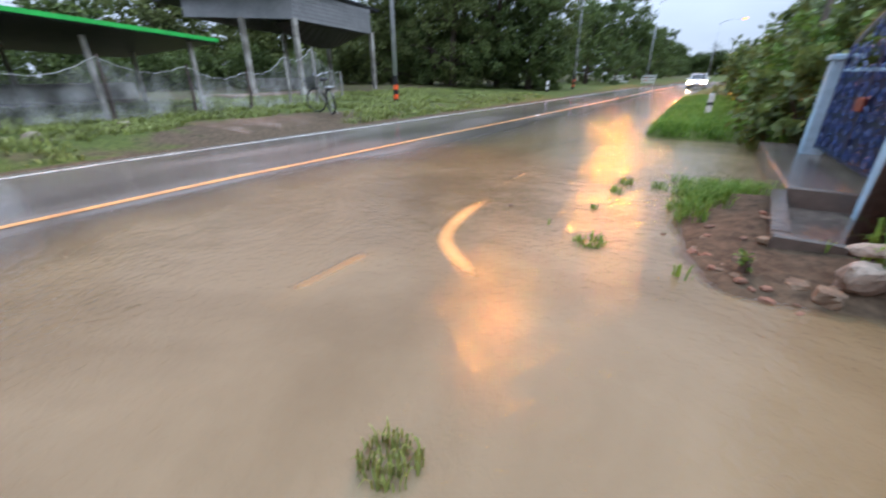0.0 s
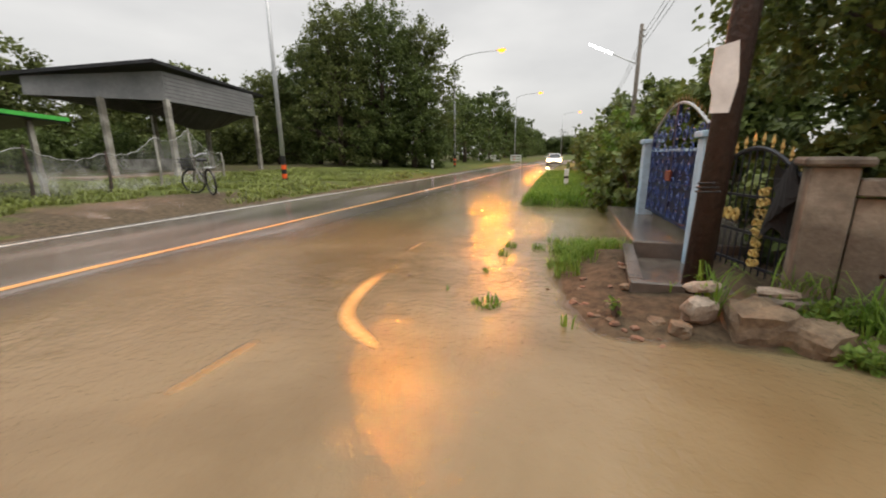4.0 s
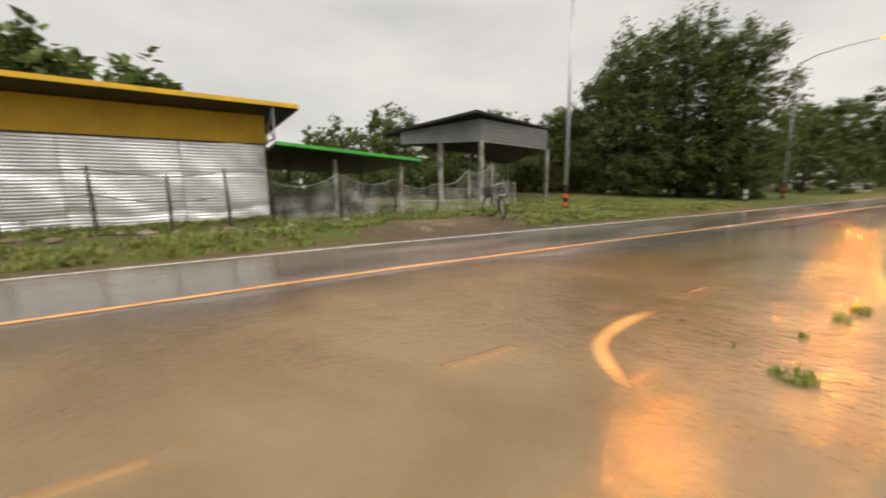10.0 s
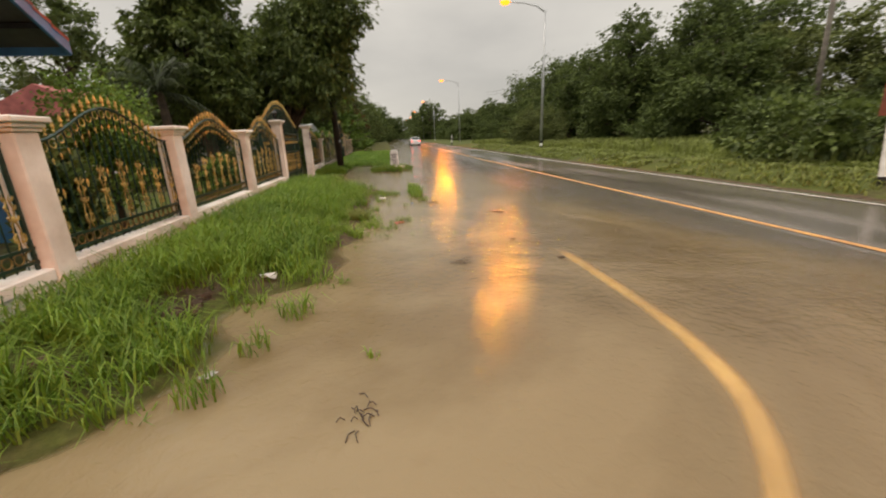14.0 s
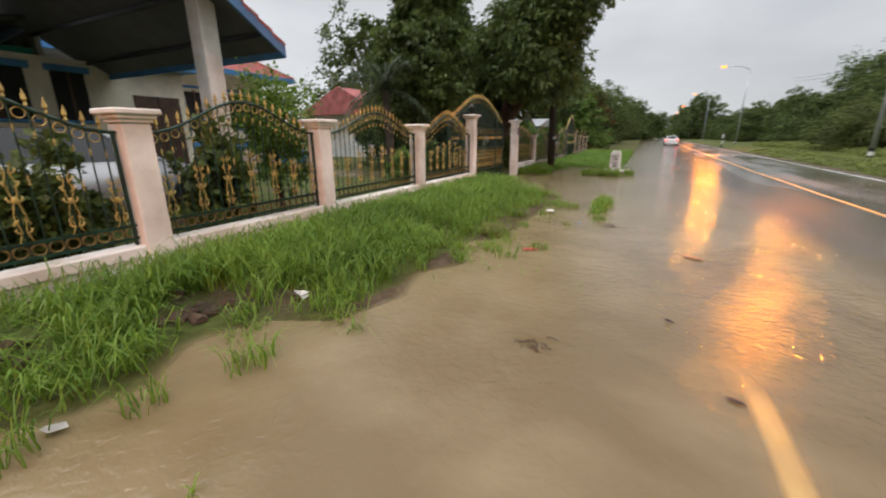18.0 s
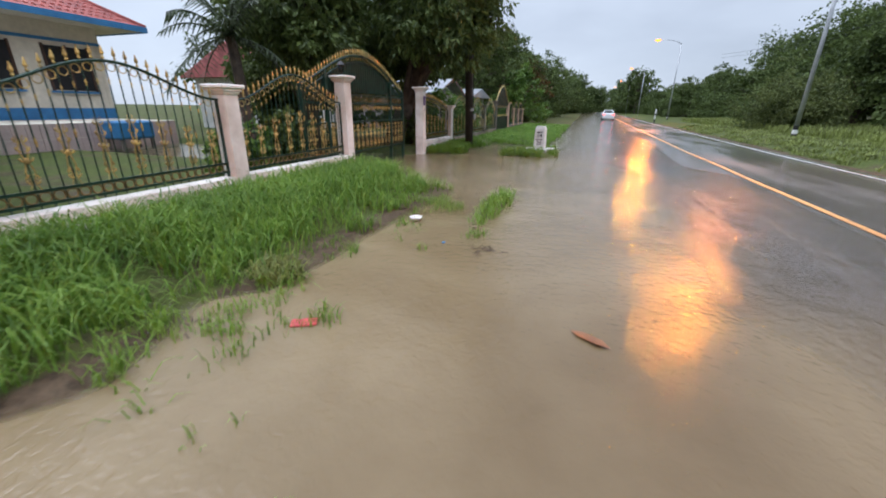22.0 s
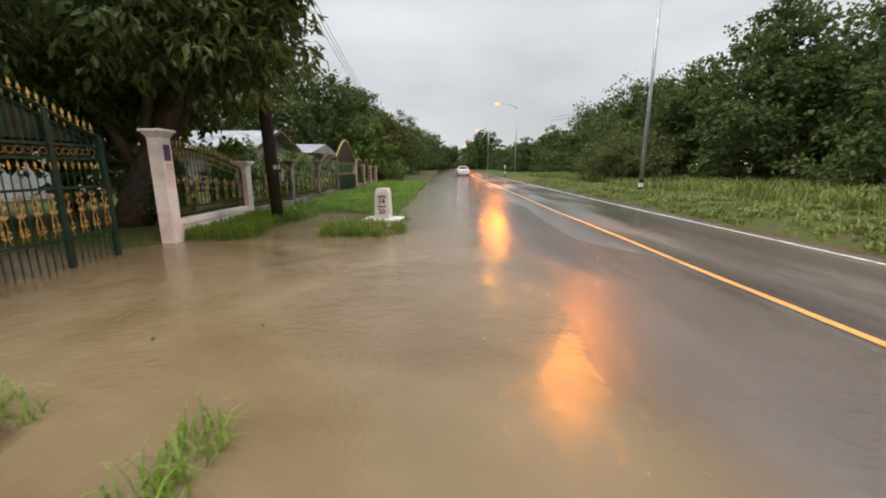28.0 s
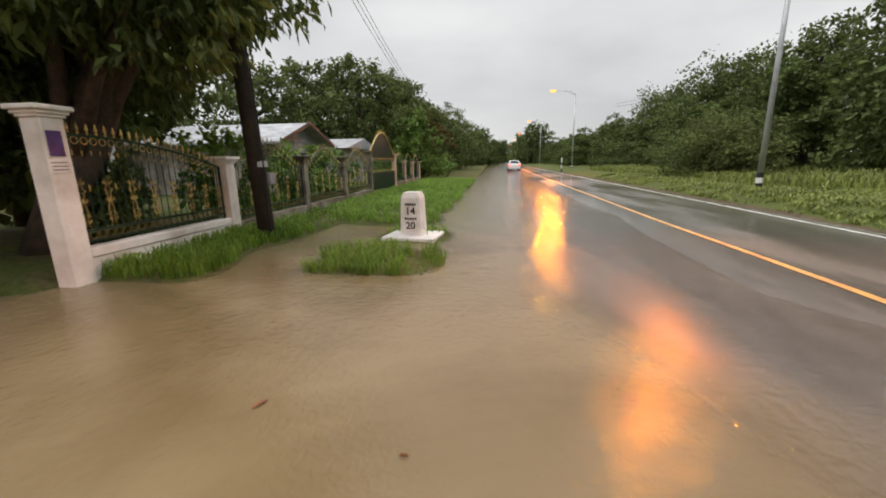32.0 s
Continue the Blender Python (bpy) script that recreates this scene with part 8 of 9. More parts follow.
def palm(at, h, n, L, seed, label):
    rg = random.Random(seed)
    x, y, z = at
    t = thing("palm", at, label, "palm tree", "palms")
    part("trunk", G().tube([(x, y, z - 0.1), (x + 0.1, y, z + h * 0.5), (x + 0.15, y + 0.1, z + h)], [0.17, 0.13, 0.12], 8), BARK, t)
    g = G()
    for k in range(n):
        a = 2.4 * k
        el = rg.uniform(-0.2, 1.2)
        px, py, pz = x + 0.15, y + 0.1, z + h
        rib = []
        for j in range(8):
            s = L * j / 7
            rib.append((px + math.cos(a) * s * math.cos(el) * (1 - 0.2 * j / 7), py + math.sin(a) * s * math.cos(el) * (1 - 0.2 * j / 7), pz + s * math.sin(el) - 0.9 * (j / 7) ** 2 * L * 0.5))
        g.tube(rib, [0.02] * 6 + [0.01, 0.005], 3)
        for j in range(1, 8):
            for q in (0.0, 0.5):
                p = Vector(rib[j]).lerp(Vector(rib[j - 1]), q)
                for s in (-1, 1):
                    w = Vector((-math.sin(a), math.cos(a), 0)) * s * 0.42 * L * 0.5 * math.sin(math.pi * (j + 0.6) / 9)
                    tip = p + w + Vector((math.cos(a) * 0.12, math.sin(a) * 0.12, -0.22 * rg.random() - 0.1))
                    fw = Vector((math.cos(a), math.sin(a), 0)) * 0.025
                    g.add([tuple(p - fw), tuple(p + fw), tuple(tip)], [(0, 1, 2)])
    part("fronds", g, LEAF_PALM, t)
    return t


palm((6.6, -14.9, 0.1), 2.9, 26, 1.9, 1, "dark ragged palm behind the fence")
palm((14, -30, 0.1), 6.5, 16, 2.2, 2, "tall palm among trees")
palm((-2, 175, 0.2), 10, 16, 3.0, 3, "distant tall palm beside the road")
palm((3, 190, 0.2), 12, 16, 3.0, 4, "distant tall palm beside the road")
palm((30, -40, 0.2), 6, 16, 2.4, 5, "palm beyond the house roofs")

# the corner tree that hangs over the lane wall
tree("tamarind_tree", (4.7, 3.7, 0.2), 6.4, 2.1, "spreading dark tree leaning over the lane wall", LEAF_MANGO, 46000, 0.1, 21, 0.24, 0.42, (-0.45, 0.1), 18)
tree("tamarind_tree", (7.2, 4.7, 0.2), 6.2, 2.5, "dark tree with fine feathery leaves behind the lane wall", LEAF_LIGHT, 26000, 0.1, 27, 0.16, 0.6, (-0.3, -0.5), 13)
tree("garden_tree", (7.0, 7.4, 0.2), 5.2, 2.6, "leafy tree behind the lane wall", LEAF_MANGO, 9000, 0.19, 22, 0.16, 0.3)
tree("garden_tree", (3.9, 9.5, 0.2), 3.2, 1.5, "young tree behind the blue gate", LEAF_MANGO, 4200, 0.2, 23, 0.12, 0.3)
for k, (x, y, h, r) in enumerate(((5.9, 6.3, 3.4, 1.5), (8.6, 6.2, 3.8, 1.7), (11.4, 6.4, 3.6, 1.6))):
    bush("garden_bush", (x, y, 0.2), r, r * 0.8, h, "dark green bushes filling the garden behind the lane wall", LEAF_DARK, 5200, 0.17, 124 + k, group="garden bushes")
bush("garden_bush", (3.7, 4.4, 0.1), 0.9, 1.0, 1.6, "dark shrub behind the small iron gate", LEAF_DARK, 3400, 0.13, 131)
bush("garden_bush", (7.4, 3.0, 0.2), 1.6, 0.9, 2.1, "bright green papaya and bushes over the lane wall", LEAF_LIGHT, 4200, 0.2, 24)
bush("garden_bush", (10.6, 2.6, 0.2), 1.9, 1.0, 2.5, "bright green bush over the lane wall", LEAF_LIGHT, 4200, 0.18, 25)
bush("garden_bush", (5.0, 3.6, 0.2), 1.3, 0.9, 1.5, "dark green shrubs behind the lane wall", LEAF_MANGO, 2600, 0.18, 26)
def papaya(x, y, h, seed):
    """A thin stem with long stalks that end in deeply cut leaves."""
    rp = random.Random(seed)
    t = thing("papaya", (x, y, 0.2), "young papaya with large cut leaves behind the lane wall", "papaya tree", "papayas")
    part("stem", G().tube([(x, y, 0.1), (x + 0.05, y, 0.2 + h * 0.5), (x + 0.02, y, 0.2 + h)], [0.07, 0.06, 0.04], 7), GREYWOOD, t)
    for k in range(13):
        a, el, s = 2.4 * k, rp.uniform(-0.1, 1.0), rp.uniform(0.5, 0.8)
        z = 0.2 + h - 0.04 * k
        e = Vector((x + s * math.cos(a) * math.cos(el), y + s * math.sin(a) * math.cos(el), z + s * math.sin(el)))
        g = G().tube([(x, y, z), tuple((Vector((x, y, z)) + e) / 2 + Vector((0, 0, 0.06))), tuple(e)], 0.008, 4)
        for j in range(9):
            b = a - 2.4 + 4.8 * j / 8
            L = rp.uniform(0.24, 0.34) * (1 - 0.25 * abs(j - 4) / 4)
            d, w = Vector((math.cos(b), math.sin(b), -0.35)), Vector((-math.sin(b), math.cos(b), 0)) * 0.045
            g.add([tuple(e), tuple(e + d * L * 0.45 - w), tuple(e + d * L), tuple(e + d * L * 0.45 + w)], [(0, 1, 2, 3)])
        part("leaf", g, LEAF_LIGHT, t)


papaya(5.9, 3.25, 1.7, 1)
papaya(7.7, 2.75, 2.0, 2)
papaya(9.0, 2.5, 1.8, 3)
# shrubs north along the fence
for k in range(9):
    y = 9.0 + 3.2 * k
    bush("roadside_shrub", (2.6 + 0.4 * (k % 2) - 0.02 * y, y, 0.1), 1.2, 1.9, 1.9 + 0.5 * (k % 3) + 0.09 * k, "bright green shrub spilling over the roadside fence", LEAF_LIGHT if k % 2 else LEAF_MANGO, 2300, 0.2, 40 + k, group="roadside shrubs")
for k in range(7):
    tree("roadside_tree", (6.0 + 1.5 * (k % 2), 14 + 7.5 * k, 0.2), 4.6 + 0.6 * (k % 3), 2.6, "leafy roadside tree behind the shrubs", LEAF_MANGO, 3600, 0.3, 60 + k, 0.16, 0.3, group="roadside trees")

# big trees on the far side, north
for k, (x, y, h, s) in enumerate(((-21.5, 31.0, 11.0, 3.9), (-18.0, 29.0, 13.2, 4.3), (-15.2, 31.5, 13.8, 4.4), (-12.9, 34.5, 12.6, 4.0), (-19.5, 35.5, 12.0, 4.4), (-25.0, 30.0, 8.5, 3.6), (-12.0, 31.2, 8.0, 3.2))):
    tree("acacia_tree", (x, y, 0.3), h, s, "large bushy grey-green tree beside the road", LEAF_OLIVE if k % 2 else LEAF_DARK, 20000, 0.2, 80 + k, 0.25, 0.08, lobes=20, group="northern roadside trees")
for k in range(9):
    tree("roadside_tree", (-13.0 - 3.0 * (k % 2) + 0.06 * k, 52 + 9.0 * k, 0.3), 8.5 + 1.5 * (k % 3), 4.6, "tall tree along the far verge", LEAF_DARK, 4200, 0.42, 95 + k, 0.25, 0.15, group="northern roadside trees")


# woods: one of each kind, then copies
def wood(name, label, leaf, h, s, spots, seed, count=4200, size=0.36, group="woods", low=0.15):
    base = None
    rg = random.Random(seed)
    for (x, y) in spots:
        z = float(land(x, y)) - 0.05
        if base is None:
            base = tree(name, (0, 0, 0), h, s, label, leaf, count, size, seed, 0.22, low, lobes=12, group=group)
            base.matrix_basis = pose(x, y, z, 0, 0, rg.uniform(0, 360))
        else:
            mm = pose(x, y, z, 0, 0, rg.uniform(0, 360)) @ Matrix.Diagonal((*[rg.uniform(0.85, 1.25)] * 2, rg.uniform(0.8, 1.12) * (float(np.interp(y, [-70, -42, -20], [1.0, 1.0, 0.95])) if x < -15 else 1.0), 1))
            c = copy_thing(base, mm)
            c.matrix_basis = mm


rg = random.Random(5)
spots_a, spots_b, spots_c = [], [], []
for k in range(34):
    y = -12 - 7.2 * k
    spots_a.append(((-21 if y > -26 else -17.2) - 3 * rg.random() + 0.015 * y, y + 3 * rg.random()))
    spots_b.append((-27 - 5 * rg.random() + 0.03 * y * 0.5, y + 4 * rg.random()))
for k in range(12):
    spots_b.append((-30 - 6 * rg.random(), 16 + 5.0 * k))
    spots_c.append((-36 - 6 * rg.random(), -20 + 8.0 * k))
wood("wild_tree", "dark green wild tree in the thicket across the road", LEAF_DARK, 6.4, 3.6, spots_a, 201, 9000, 0.25)
wood("wild_tree", "tall olive-green tree in the wood across the road", LEAF_OLIVE, 8.2, 4.2, spots_b, 202, 9000, 0.29)
wood("rain_tree", "broad flat-topped rain tree above the wood", LEAF_DARK, 11.5, 7.5, [(-29.5, -67), (-40, -52), (-34, -95), (-36, -40)], 203, 14000, 0.32, low=0.55)
wood("wild_tree", "dense tree behind the sheds", LEAF_MANGO, 6.4, 4.0, spots_c, 204, 3600, 0.4)
spots = [((-16.5 if k < 4 else -14.2) - 2.4 * rg.random() + 0.012 * (-8.6 * k), -13 - 8.6 * k + 5 * rg.random()) for k in range(15)]
base = None
for x, y in spots:
    if base is None:
        base = bush("verge_bush", (0, 0, 0), 2.2, 2.2, 2.2, "rounded green bush on the far verge", LEAF_DARK, 4600, 0.17, 301, group="verge bushes")
        base.matrix_basis = pose(x, y, float(land(x, y)))
    else:
        s = rg.uniform(0.45, 1.15)
        mm = pose(x, y, float(land(x, y)), 0, 0, rg.uniform(0, 360)) @ Matrix.Diagonal((s, s, s * rg.uniform(0.7, 1.5), 1))
        copy_thing(base, mm).matrix_basis = mm
bush("garden_bush", (9.4, -19.6, 0.1), 1.7, 1.6, 4.6, "dense dark foliage behind the mango tree", LEAF_DARK, 7000, 0.2, 140)
bush("verge_bush", (-13.7, -38.5, 0.3), 2.6, 3.4, 3.4, "large rounded green bush beside the lamp post", LEAF_OLIVE, 13000, 0.14, 302, group="verge bushes")
bush("verge_bush", (-13.0, -12.4, 0.4), 2.2, 2.6, 2.0, "green thicket beside the yellow building", LEAF_MANGO, 3800, 0.2, 303, group="verge bushes")
bush("verge_bush", (-17.0, -10.8, 0.4), 2.4, 2.0, 2.6, "green thicket beside the yellow building", LEAF_MANGO, 3600, 0.22, 304, group="verge bushes")
for k, (x, y, h, sp) in enumerate(((-20.5, -35.5, 10.2, 4.2), (-22.5, -29.5, 9.6, 4.0), (-21.0, -43.0, 8.6, 3.8))):
    tree("wild_tree", (x, y, 0.4), h, sp, "tall dense tree at the edge of the wood", LEAF_DARK, 16000, 0.22, 330 + k, 0.25, 0.15, lobes=18, group="woods")
for k, (x, y) in enumerate(((-24.5, -1.0), (-25.5, 2.4), (-24.8, 5.6), (-26.0, 9.0), (-27.0, 12.6), (-26.5, 16.4), (-25.5, 20.4))):
    bush("shed_thicket", (x, y, 0.4), 2.2, 2.2, 2.7 + 0.3 * (k % 3), "dark thicket behind the sheds", LEAF_DARK, 4200, 0.2, 350 + k, group="shed thickets")
# teak saplings with large leaves behind the yellow building
for k, (x, y, h) in enumerate(((-20.5, -9.0, 7.2), (-21, -5.5, 7.0), (-20, -2.5, 6.2), (-22, -12.5, 6.0))):
    tree("teak_tree", (x, y, 0.5), h, 1.7, "thin young teak with large sparse leaves", LEAF_MANGO, 700, 0.5, 320 + k, 0.09, 0.5, lobes=8, group="teak trees")
# east side, south of the gate, along the road
spots = [(6.2 + 4 * rg.random(), -48 - 7.5 * k) for k in range(26)] + [(13 + 6 * rg.random(), -30 - 7 * k) for k in range(14)]
wood("roadside_tree", "dense dark green tree behind the neighbour's fence", LEAF_DARK, 9.6, 4.6, spots, 205, 9000, 0.28, "southern roadside trees")
tree("roadside_tree", (4.6, -47.5, 0.1), 5.0, 2.3, "bright green young tree at the end of the fence", LEAF_LIGHT, 5200, 0.24, 401, 0.12, 0.12)
tree("roadside_tree", (6.0, -58.0, 0.1), 6.5, 3.0, "reddish-brown leaved tree beside the road", leaf_mat("rust_leaf", (0.16, 0.09, 0.03), (0.05, 0.05, 0.015)), 3800, 0.3, 402, 0.15, 0.2)
for k in range(6):
    bush("roadside_shrub", (4.6, -50 - 4 * k, 0.1), 1.6, 2.2, 2.0, "green shrub by the roadside", LEAF_LIGHT if k % 2 else LEAF_MANGO, 1500, 0.24, 410 + k, group="southern shrubs")
# trees at the end of the lane and behind the lane houses
spots = [(44 + 9 * k, -10.5 - 3 * rg.random()) for k in range(8)] + [(52 + 8 * k, 2.6 + 2 * rg.random()) for k in range(8)] + [(26 + 6 * k, -9.8 - 3 * rg.random()) for k in range(5)] + [(112, -12 + 3.2 * k) for k in range(6)]
wood("lane_tree", "tree along the far lane", LEAF_DARK, 6.5, 3.6, spots, 206, 3200, 0.4, "lane trees")
tree("lane_tree", (18, -8.5, 0.2), 6.2, 3.0, "feathery tree beyond the shade-cloth shed", LEAF_MANGO, 4500, 0.2, 420, 0.16, 0.35)
bush("lane_bush", (14.5, -5.2, 0.2), 1.8, 0.9, 2.4, "green creeper over the lane's south wall", LEAF_LIGHT, 2600, 0.2, 421)
for k, (x, y, s) in enumerate(((4.6, -23.6, 0.8), (4.7, -26.8, 0.9), (4.8, -29.6, 0.9), (5.0, -38.0, 1.0))):
    bush("fence_creeper", (x, y, 0.1), s, s * 1.7, 2.1, "light green creeper topping the neighbour's iron fence", LEAF_LIGHT, 2600, 0.13, 430 + k, group="fence creepers")
# the neighbour's grey house south: the gable end faces the road
t = thing("grey_roof_house", (10, -32.9, 0.2), "low grey house with a light metal gable roof", "house")
part("wall", G().box((7.4, -35.2, 0.1), (14.5, -30.6, 2.35), 0.02), GREYWALL, t)
part("gable", G().prism([(-35.3, 2.35), (-30.5, 2.35), (-32.9, 3.1)], 7.38, 7.46, "x"), SHEDGREY, t, "grey boarded gable end")
for sy in (-1, 1):
    a, b = -32.9 + sy * 2.75, -32.9
    part("roof_slope", G().add([(6.9, a, 2.3), (15, a, 2.3), (15, b, 3.24), (6.9, b, 3.24), (6.9, a, 2.22), (15, a, 2.22), (15, b, 3.16), (6.9, b, 3.16)], [(0, 1, 2, 3), (7, 6, 5, 4), (0, 4, 5, 1), (0, 3, 7, 4), (1, 5, 6, 2), (2, 6, 7, 3)]), mat("light_grey_roof", (0.35, 0.36, 0.38), 0.5, 0.15, 2), t, "light grey metal roof sheet")
    part("barge_board", G().add([(6.86, a, 2.2), (6.9, a, 2.2), (6.9, b, 3.14), (6.86, b, 3.14), (6.86, a, 2.36), (6.9, a, 2.36), (6.9, b, 3.3), (6.86, b, 3.3)], [(0, 1, 2, 3), (7, 6, 5, 4), (0, 4, 5, 1), (0, 3, 7, 4), (1, 5, 6, 2)]), BROWNWOOD, t)
part("window", G().box((7.33, -33.6, 0.9), (7.38, -32.2, 1.9)), DARK, t)
t = thing("low_roof_house", (11, -41, 0.2), "low outbuilding with a pale grey metal roof among trees", "house")
part("wall", G().box((7.5, -44, 0.1), (15, -38.5, 2.3), 0.02), GREYWALL, t)
part("roof", G().prism([(-44.6, 2.3), (-37.9, 2.3), (-41.2, 3.0)], 7.0, 15.6, "x"), mat("light_grey_roof", (0.35, 0.36, 0.38)), t)
t = thing("pink_roof_house", (16, -30, 0.2), "distant white house with a faded red roof", "house")
part("wall", G().box((14, -30, 0.1), (20, -25, 3.0), 0.02), WHITEWALL, t)
part("roof", G().prism([(13.4, 2.9), (20.6, 2.9), (17, 4.6)], -30.5, -24.5, "y"), mat("faded_red_roof", (0.45, 0.13, 0.12), 0.6, 0.15, 2), t)
part("window", G().box((15, -24.98, 1.2), (16.2, -24.95, 2.2)), DARK, t)


spots = [(-14 - 7 * rg.random() - 0.02 * k, -150 - 11 * k) for k in range(12)] + [(2.5 + 5 * rg.random(), -140 - 11 * k) for k in range(12)] + [(-9 + 1.5 * k, -275) for k in range(10)]
wood("avenue_tree", "tall tree closing the far end of the road", LEAF_DARK, 12.5, 6.0, spots, 207, 4200, 0.6, "avenue trees")
spots = [(-14 - 4 * rg.random(), 140 + 10 * k) for k in range(9)] + [(float(road_mid(75 + 11 * k)) + 9 + 4 * rg.random(), 75 + 11 * k) for k in range(15)] + [(-14 + 2.6 * k, 245) for k in range(9)]
wood("avenue_tree", "tall tree along the far northern road", LEAF_DARK, 9.5, 5.0, spots, 208, 4200, 0.55, "northern avenue trees")
# ---- grass and litter ----
def wet_bank(x, y, z):
    """Thick behind, thin and ragged towards the water, bare round the upturned clods."""
    edge = x - shore(y) - 0.05 - 0.16 * wob(x, y, 3.1) - 0.1 * wob(y, x, 7.3)
    thin = np.random.default_rng(17).random(len(x)) < np.clip(edge / np.where(y < -8.4, 1.3, 0.8), 0.0, 1.0) ** np.where(y < -8.4, 1.6, 0.9)
    bare = (np.hypot((x - 2.28) / 0.42, (y + 5.32) / 0.34) > 1 + 0.25 * wob(x, y, 6)) & (np.hypot((x - 2.75) / 0.3, (y + 4.35) / 0.22) > 1 + 0.3 * wob(x, y, 6)) & (np.hypot((x - 1.76) / 0.2, (y + 5.9) / 0.2) > 1)
    return thin & bare & (edge > 0) & (wob(x, y, 2.7) + 0.6 * wob(y, x, 1.1) > -1.0) & (x < 3.45) & (y < -3.4) & (y > -14.1)


def bank_height(p, far, near):
    """Long blades on the bank, short ones at the water."""
    return near + (far - near) * np.clip((p[:, 0] - shore(p[:, 1])) / 1.1, 0, 1)


rough = scatter(30000, 0.6, 2.95, -14.0, -3.4, wet_bank, 1, 0.055)
blades("verge_grass", rough, bank_height(rough, 0.36, 0.22), "lush long wet grass in front of the white fence", seed=1, width=0.0065, spread=1.15)
blades("fence_grass", scatter(9000, 2.6, 3.45, -14.0, -3.4, wet_bank, 41, 0.05), 0.2, "shorter grass at the foot of the white fence", seed=41, width=0.005, spread=0.8)
edge_pts = scatter(9000, 0.2, 2.7, -14.0, -3.4, lambda x, y, z: (x > shore(y) - 0.28 - 0.3 * (wob(x, y, 2.3) > 0.4)) & (x < shore(y) + np.where(y < -8.4, 0.9, 0.4)) & (wob(x, y, 2.3) + 0.7 * wob(y, x, 5.0) > np.where(y < -8.4, 0.1, -0.15)), 2, 0.05)
blades("shore_grass", edge_pts, bank_height(edge_pts, 0.26, 0.15), "thin grass standing in the flood's edge", seed=2, width=0.0055, spread=1.25)
for tx, ty, tr, n in ((1.26, -5.0, 0.16, 70), (1.6, -3.95, 0.14, 60), (0.58, -4.18, 0.06, 14), (1.45, -4.45, 0.12, 40)):
    blades("drowned_tuft", scatter(n, tx - tr, tx + tr, ty - tr, ty + tr, lambda x, y, z: np.hypot(x - tx, y - ty) < tr, 90 + n) * np.array([1, 1, 0]), 0.06 + 1.5 * tr * (n > 20) * 0.6, "loose tuft of half-drowned grass beside the bank", seed=90 + n, width=0.005, spread=1.0)
blades("sparse_grass", scatter(9000, -0.5, 2.3, -12.6, -7.4, lambda x, y, z: (wob(x, y, 2.1) + 0.7 * wob(y, x, 5.5) > 0.4 - 0.5 * (x - 0.6)) & (x < shore(y) + 0.25), 31, 0.06) * np.array([1, 1, 0]), 0.1, "sparse grass blades poking out of the shallow flood", seed=31, width=0.004, spread=0.9)
blades("tuft_grass", scatter(1100, -0.65, 0.1, -13.6, -11.4, lambda x, y, z: z > -0.05 + 0.02 * wob(x, y, 4), 3), 0.2, "grass tuft standing in flood water", seed=3, width=0.006, spread=0.9)
blades("island_grass", scatter(3000, -1.1, 1.4, -21.3, -19.4, lambda x, y, z: (z > -0.03) & (wob(x, y, 3.1) + 0.6 * wob(y, x, 6.0) > -0.35), 4, 0.05), 0.2, "grass island in front of the kilometre stone", seed=4, width=0.006, spread=1.0)
blades("pole_grass", scatter(6500, 1.6, 3.5, -22.2, -18.9, lambda x, y, z: (z > 0.02), 5, 0.07), 0.2, "grass at the foot of the fence and the black pole", seed=5)
blades("far_grass", scatter(22000, -0.8, 3.6, -46, -22.4, lambda x, y, z: z > 0.0, 6, 0.1), 0.16, "patchy grass between the road and the neighbour's fence", seed=6, width=0.012, spread=0.9)
blades("north_grass", scatter(26000, -0.9, 2.6, 9.2, 26, lambda x, y, z: z > 0.02, 7, 0.1), 0.2, "thick green grass island beside the road", seed=7, width=0.012)
blades("corner_grass", scatter(1700, 0.45, 1.6, 3.1, 5.3, lambda x, y, z: (x - 0.62 < 0.34 + 0.2 * wob(x, y, 3.3)) & (y > 3.2 + 0.25 * wob(x, y, 2.1)) | (y > 4.55 + 0.2 * wob(x, y, 3.0)), 8, 0.05), 0.19, "short grass on the corner bank", seed=8, width=0.006, spread=0.9)
blades("rubble_grass", scatter(1500, 1.85, 2.9, 1.75, 2.5, lambda x, y, z: wob(x, y, 2.5) > 0, 18, 0.05) + np.array([0, 0, 0.06]), 0.32, "long grass among the corner rubble", seed=18, width=0.006, spread=0.9)
blades("bank_grass", scatter(1500, 0.75, 2.2, 2.2, 5.0, lambda x, y, z: (z > 0.0) & (wob(x, y, 1.9) + 0.5 * wob(y, x, 6.0) > 0.85), 19, 0.04), 0.13, "grass tufts on the muddy corner bank", seed=19, width=0.006, spread=0.8)
blades("near_tuft", scatter(300, -0.3, 0.02, -0.68, -0.36, lambda x, y, z: np.hypot(x + 0.14, y + 0.52) < 0.13, 20) * np.array([1, 1, 0]), 0.08, "small clump of grass in the flood", GRASS_DRY, seed=20, width=0.006)
blades("wall_grass", scatter(7000, 2.3, 9.5, 0.9, 2.7, lambda x, y, z: (y < np.interp(x, [2.6, 8.8, 12], [2.4, 0.98, 0.4])) & (y > np.interp(x, [2.3, 5, 9.5], [1.75, 1.45, 0.75])), 9, 0.07), 0.17, "weeds and grass at the foot of the lane wall", seed=9)
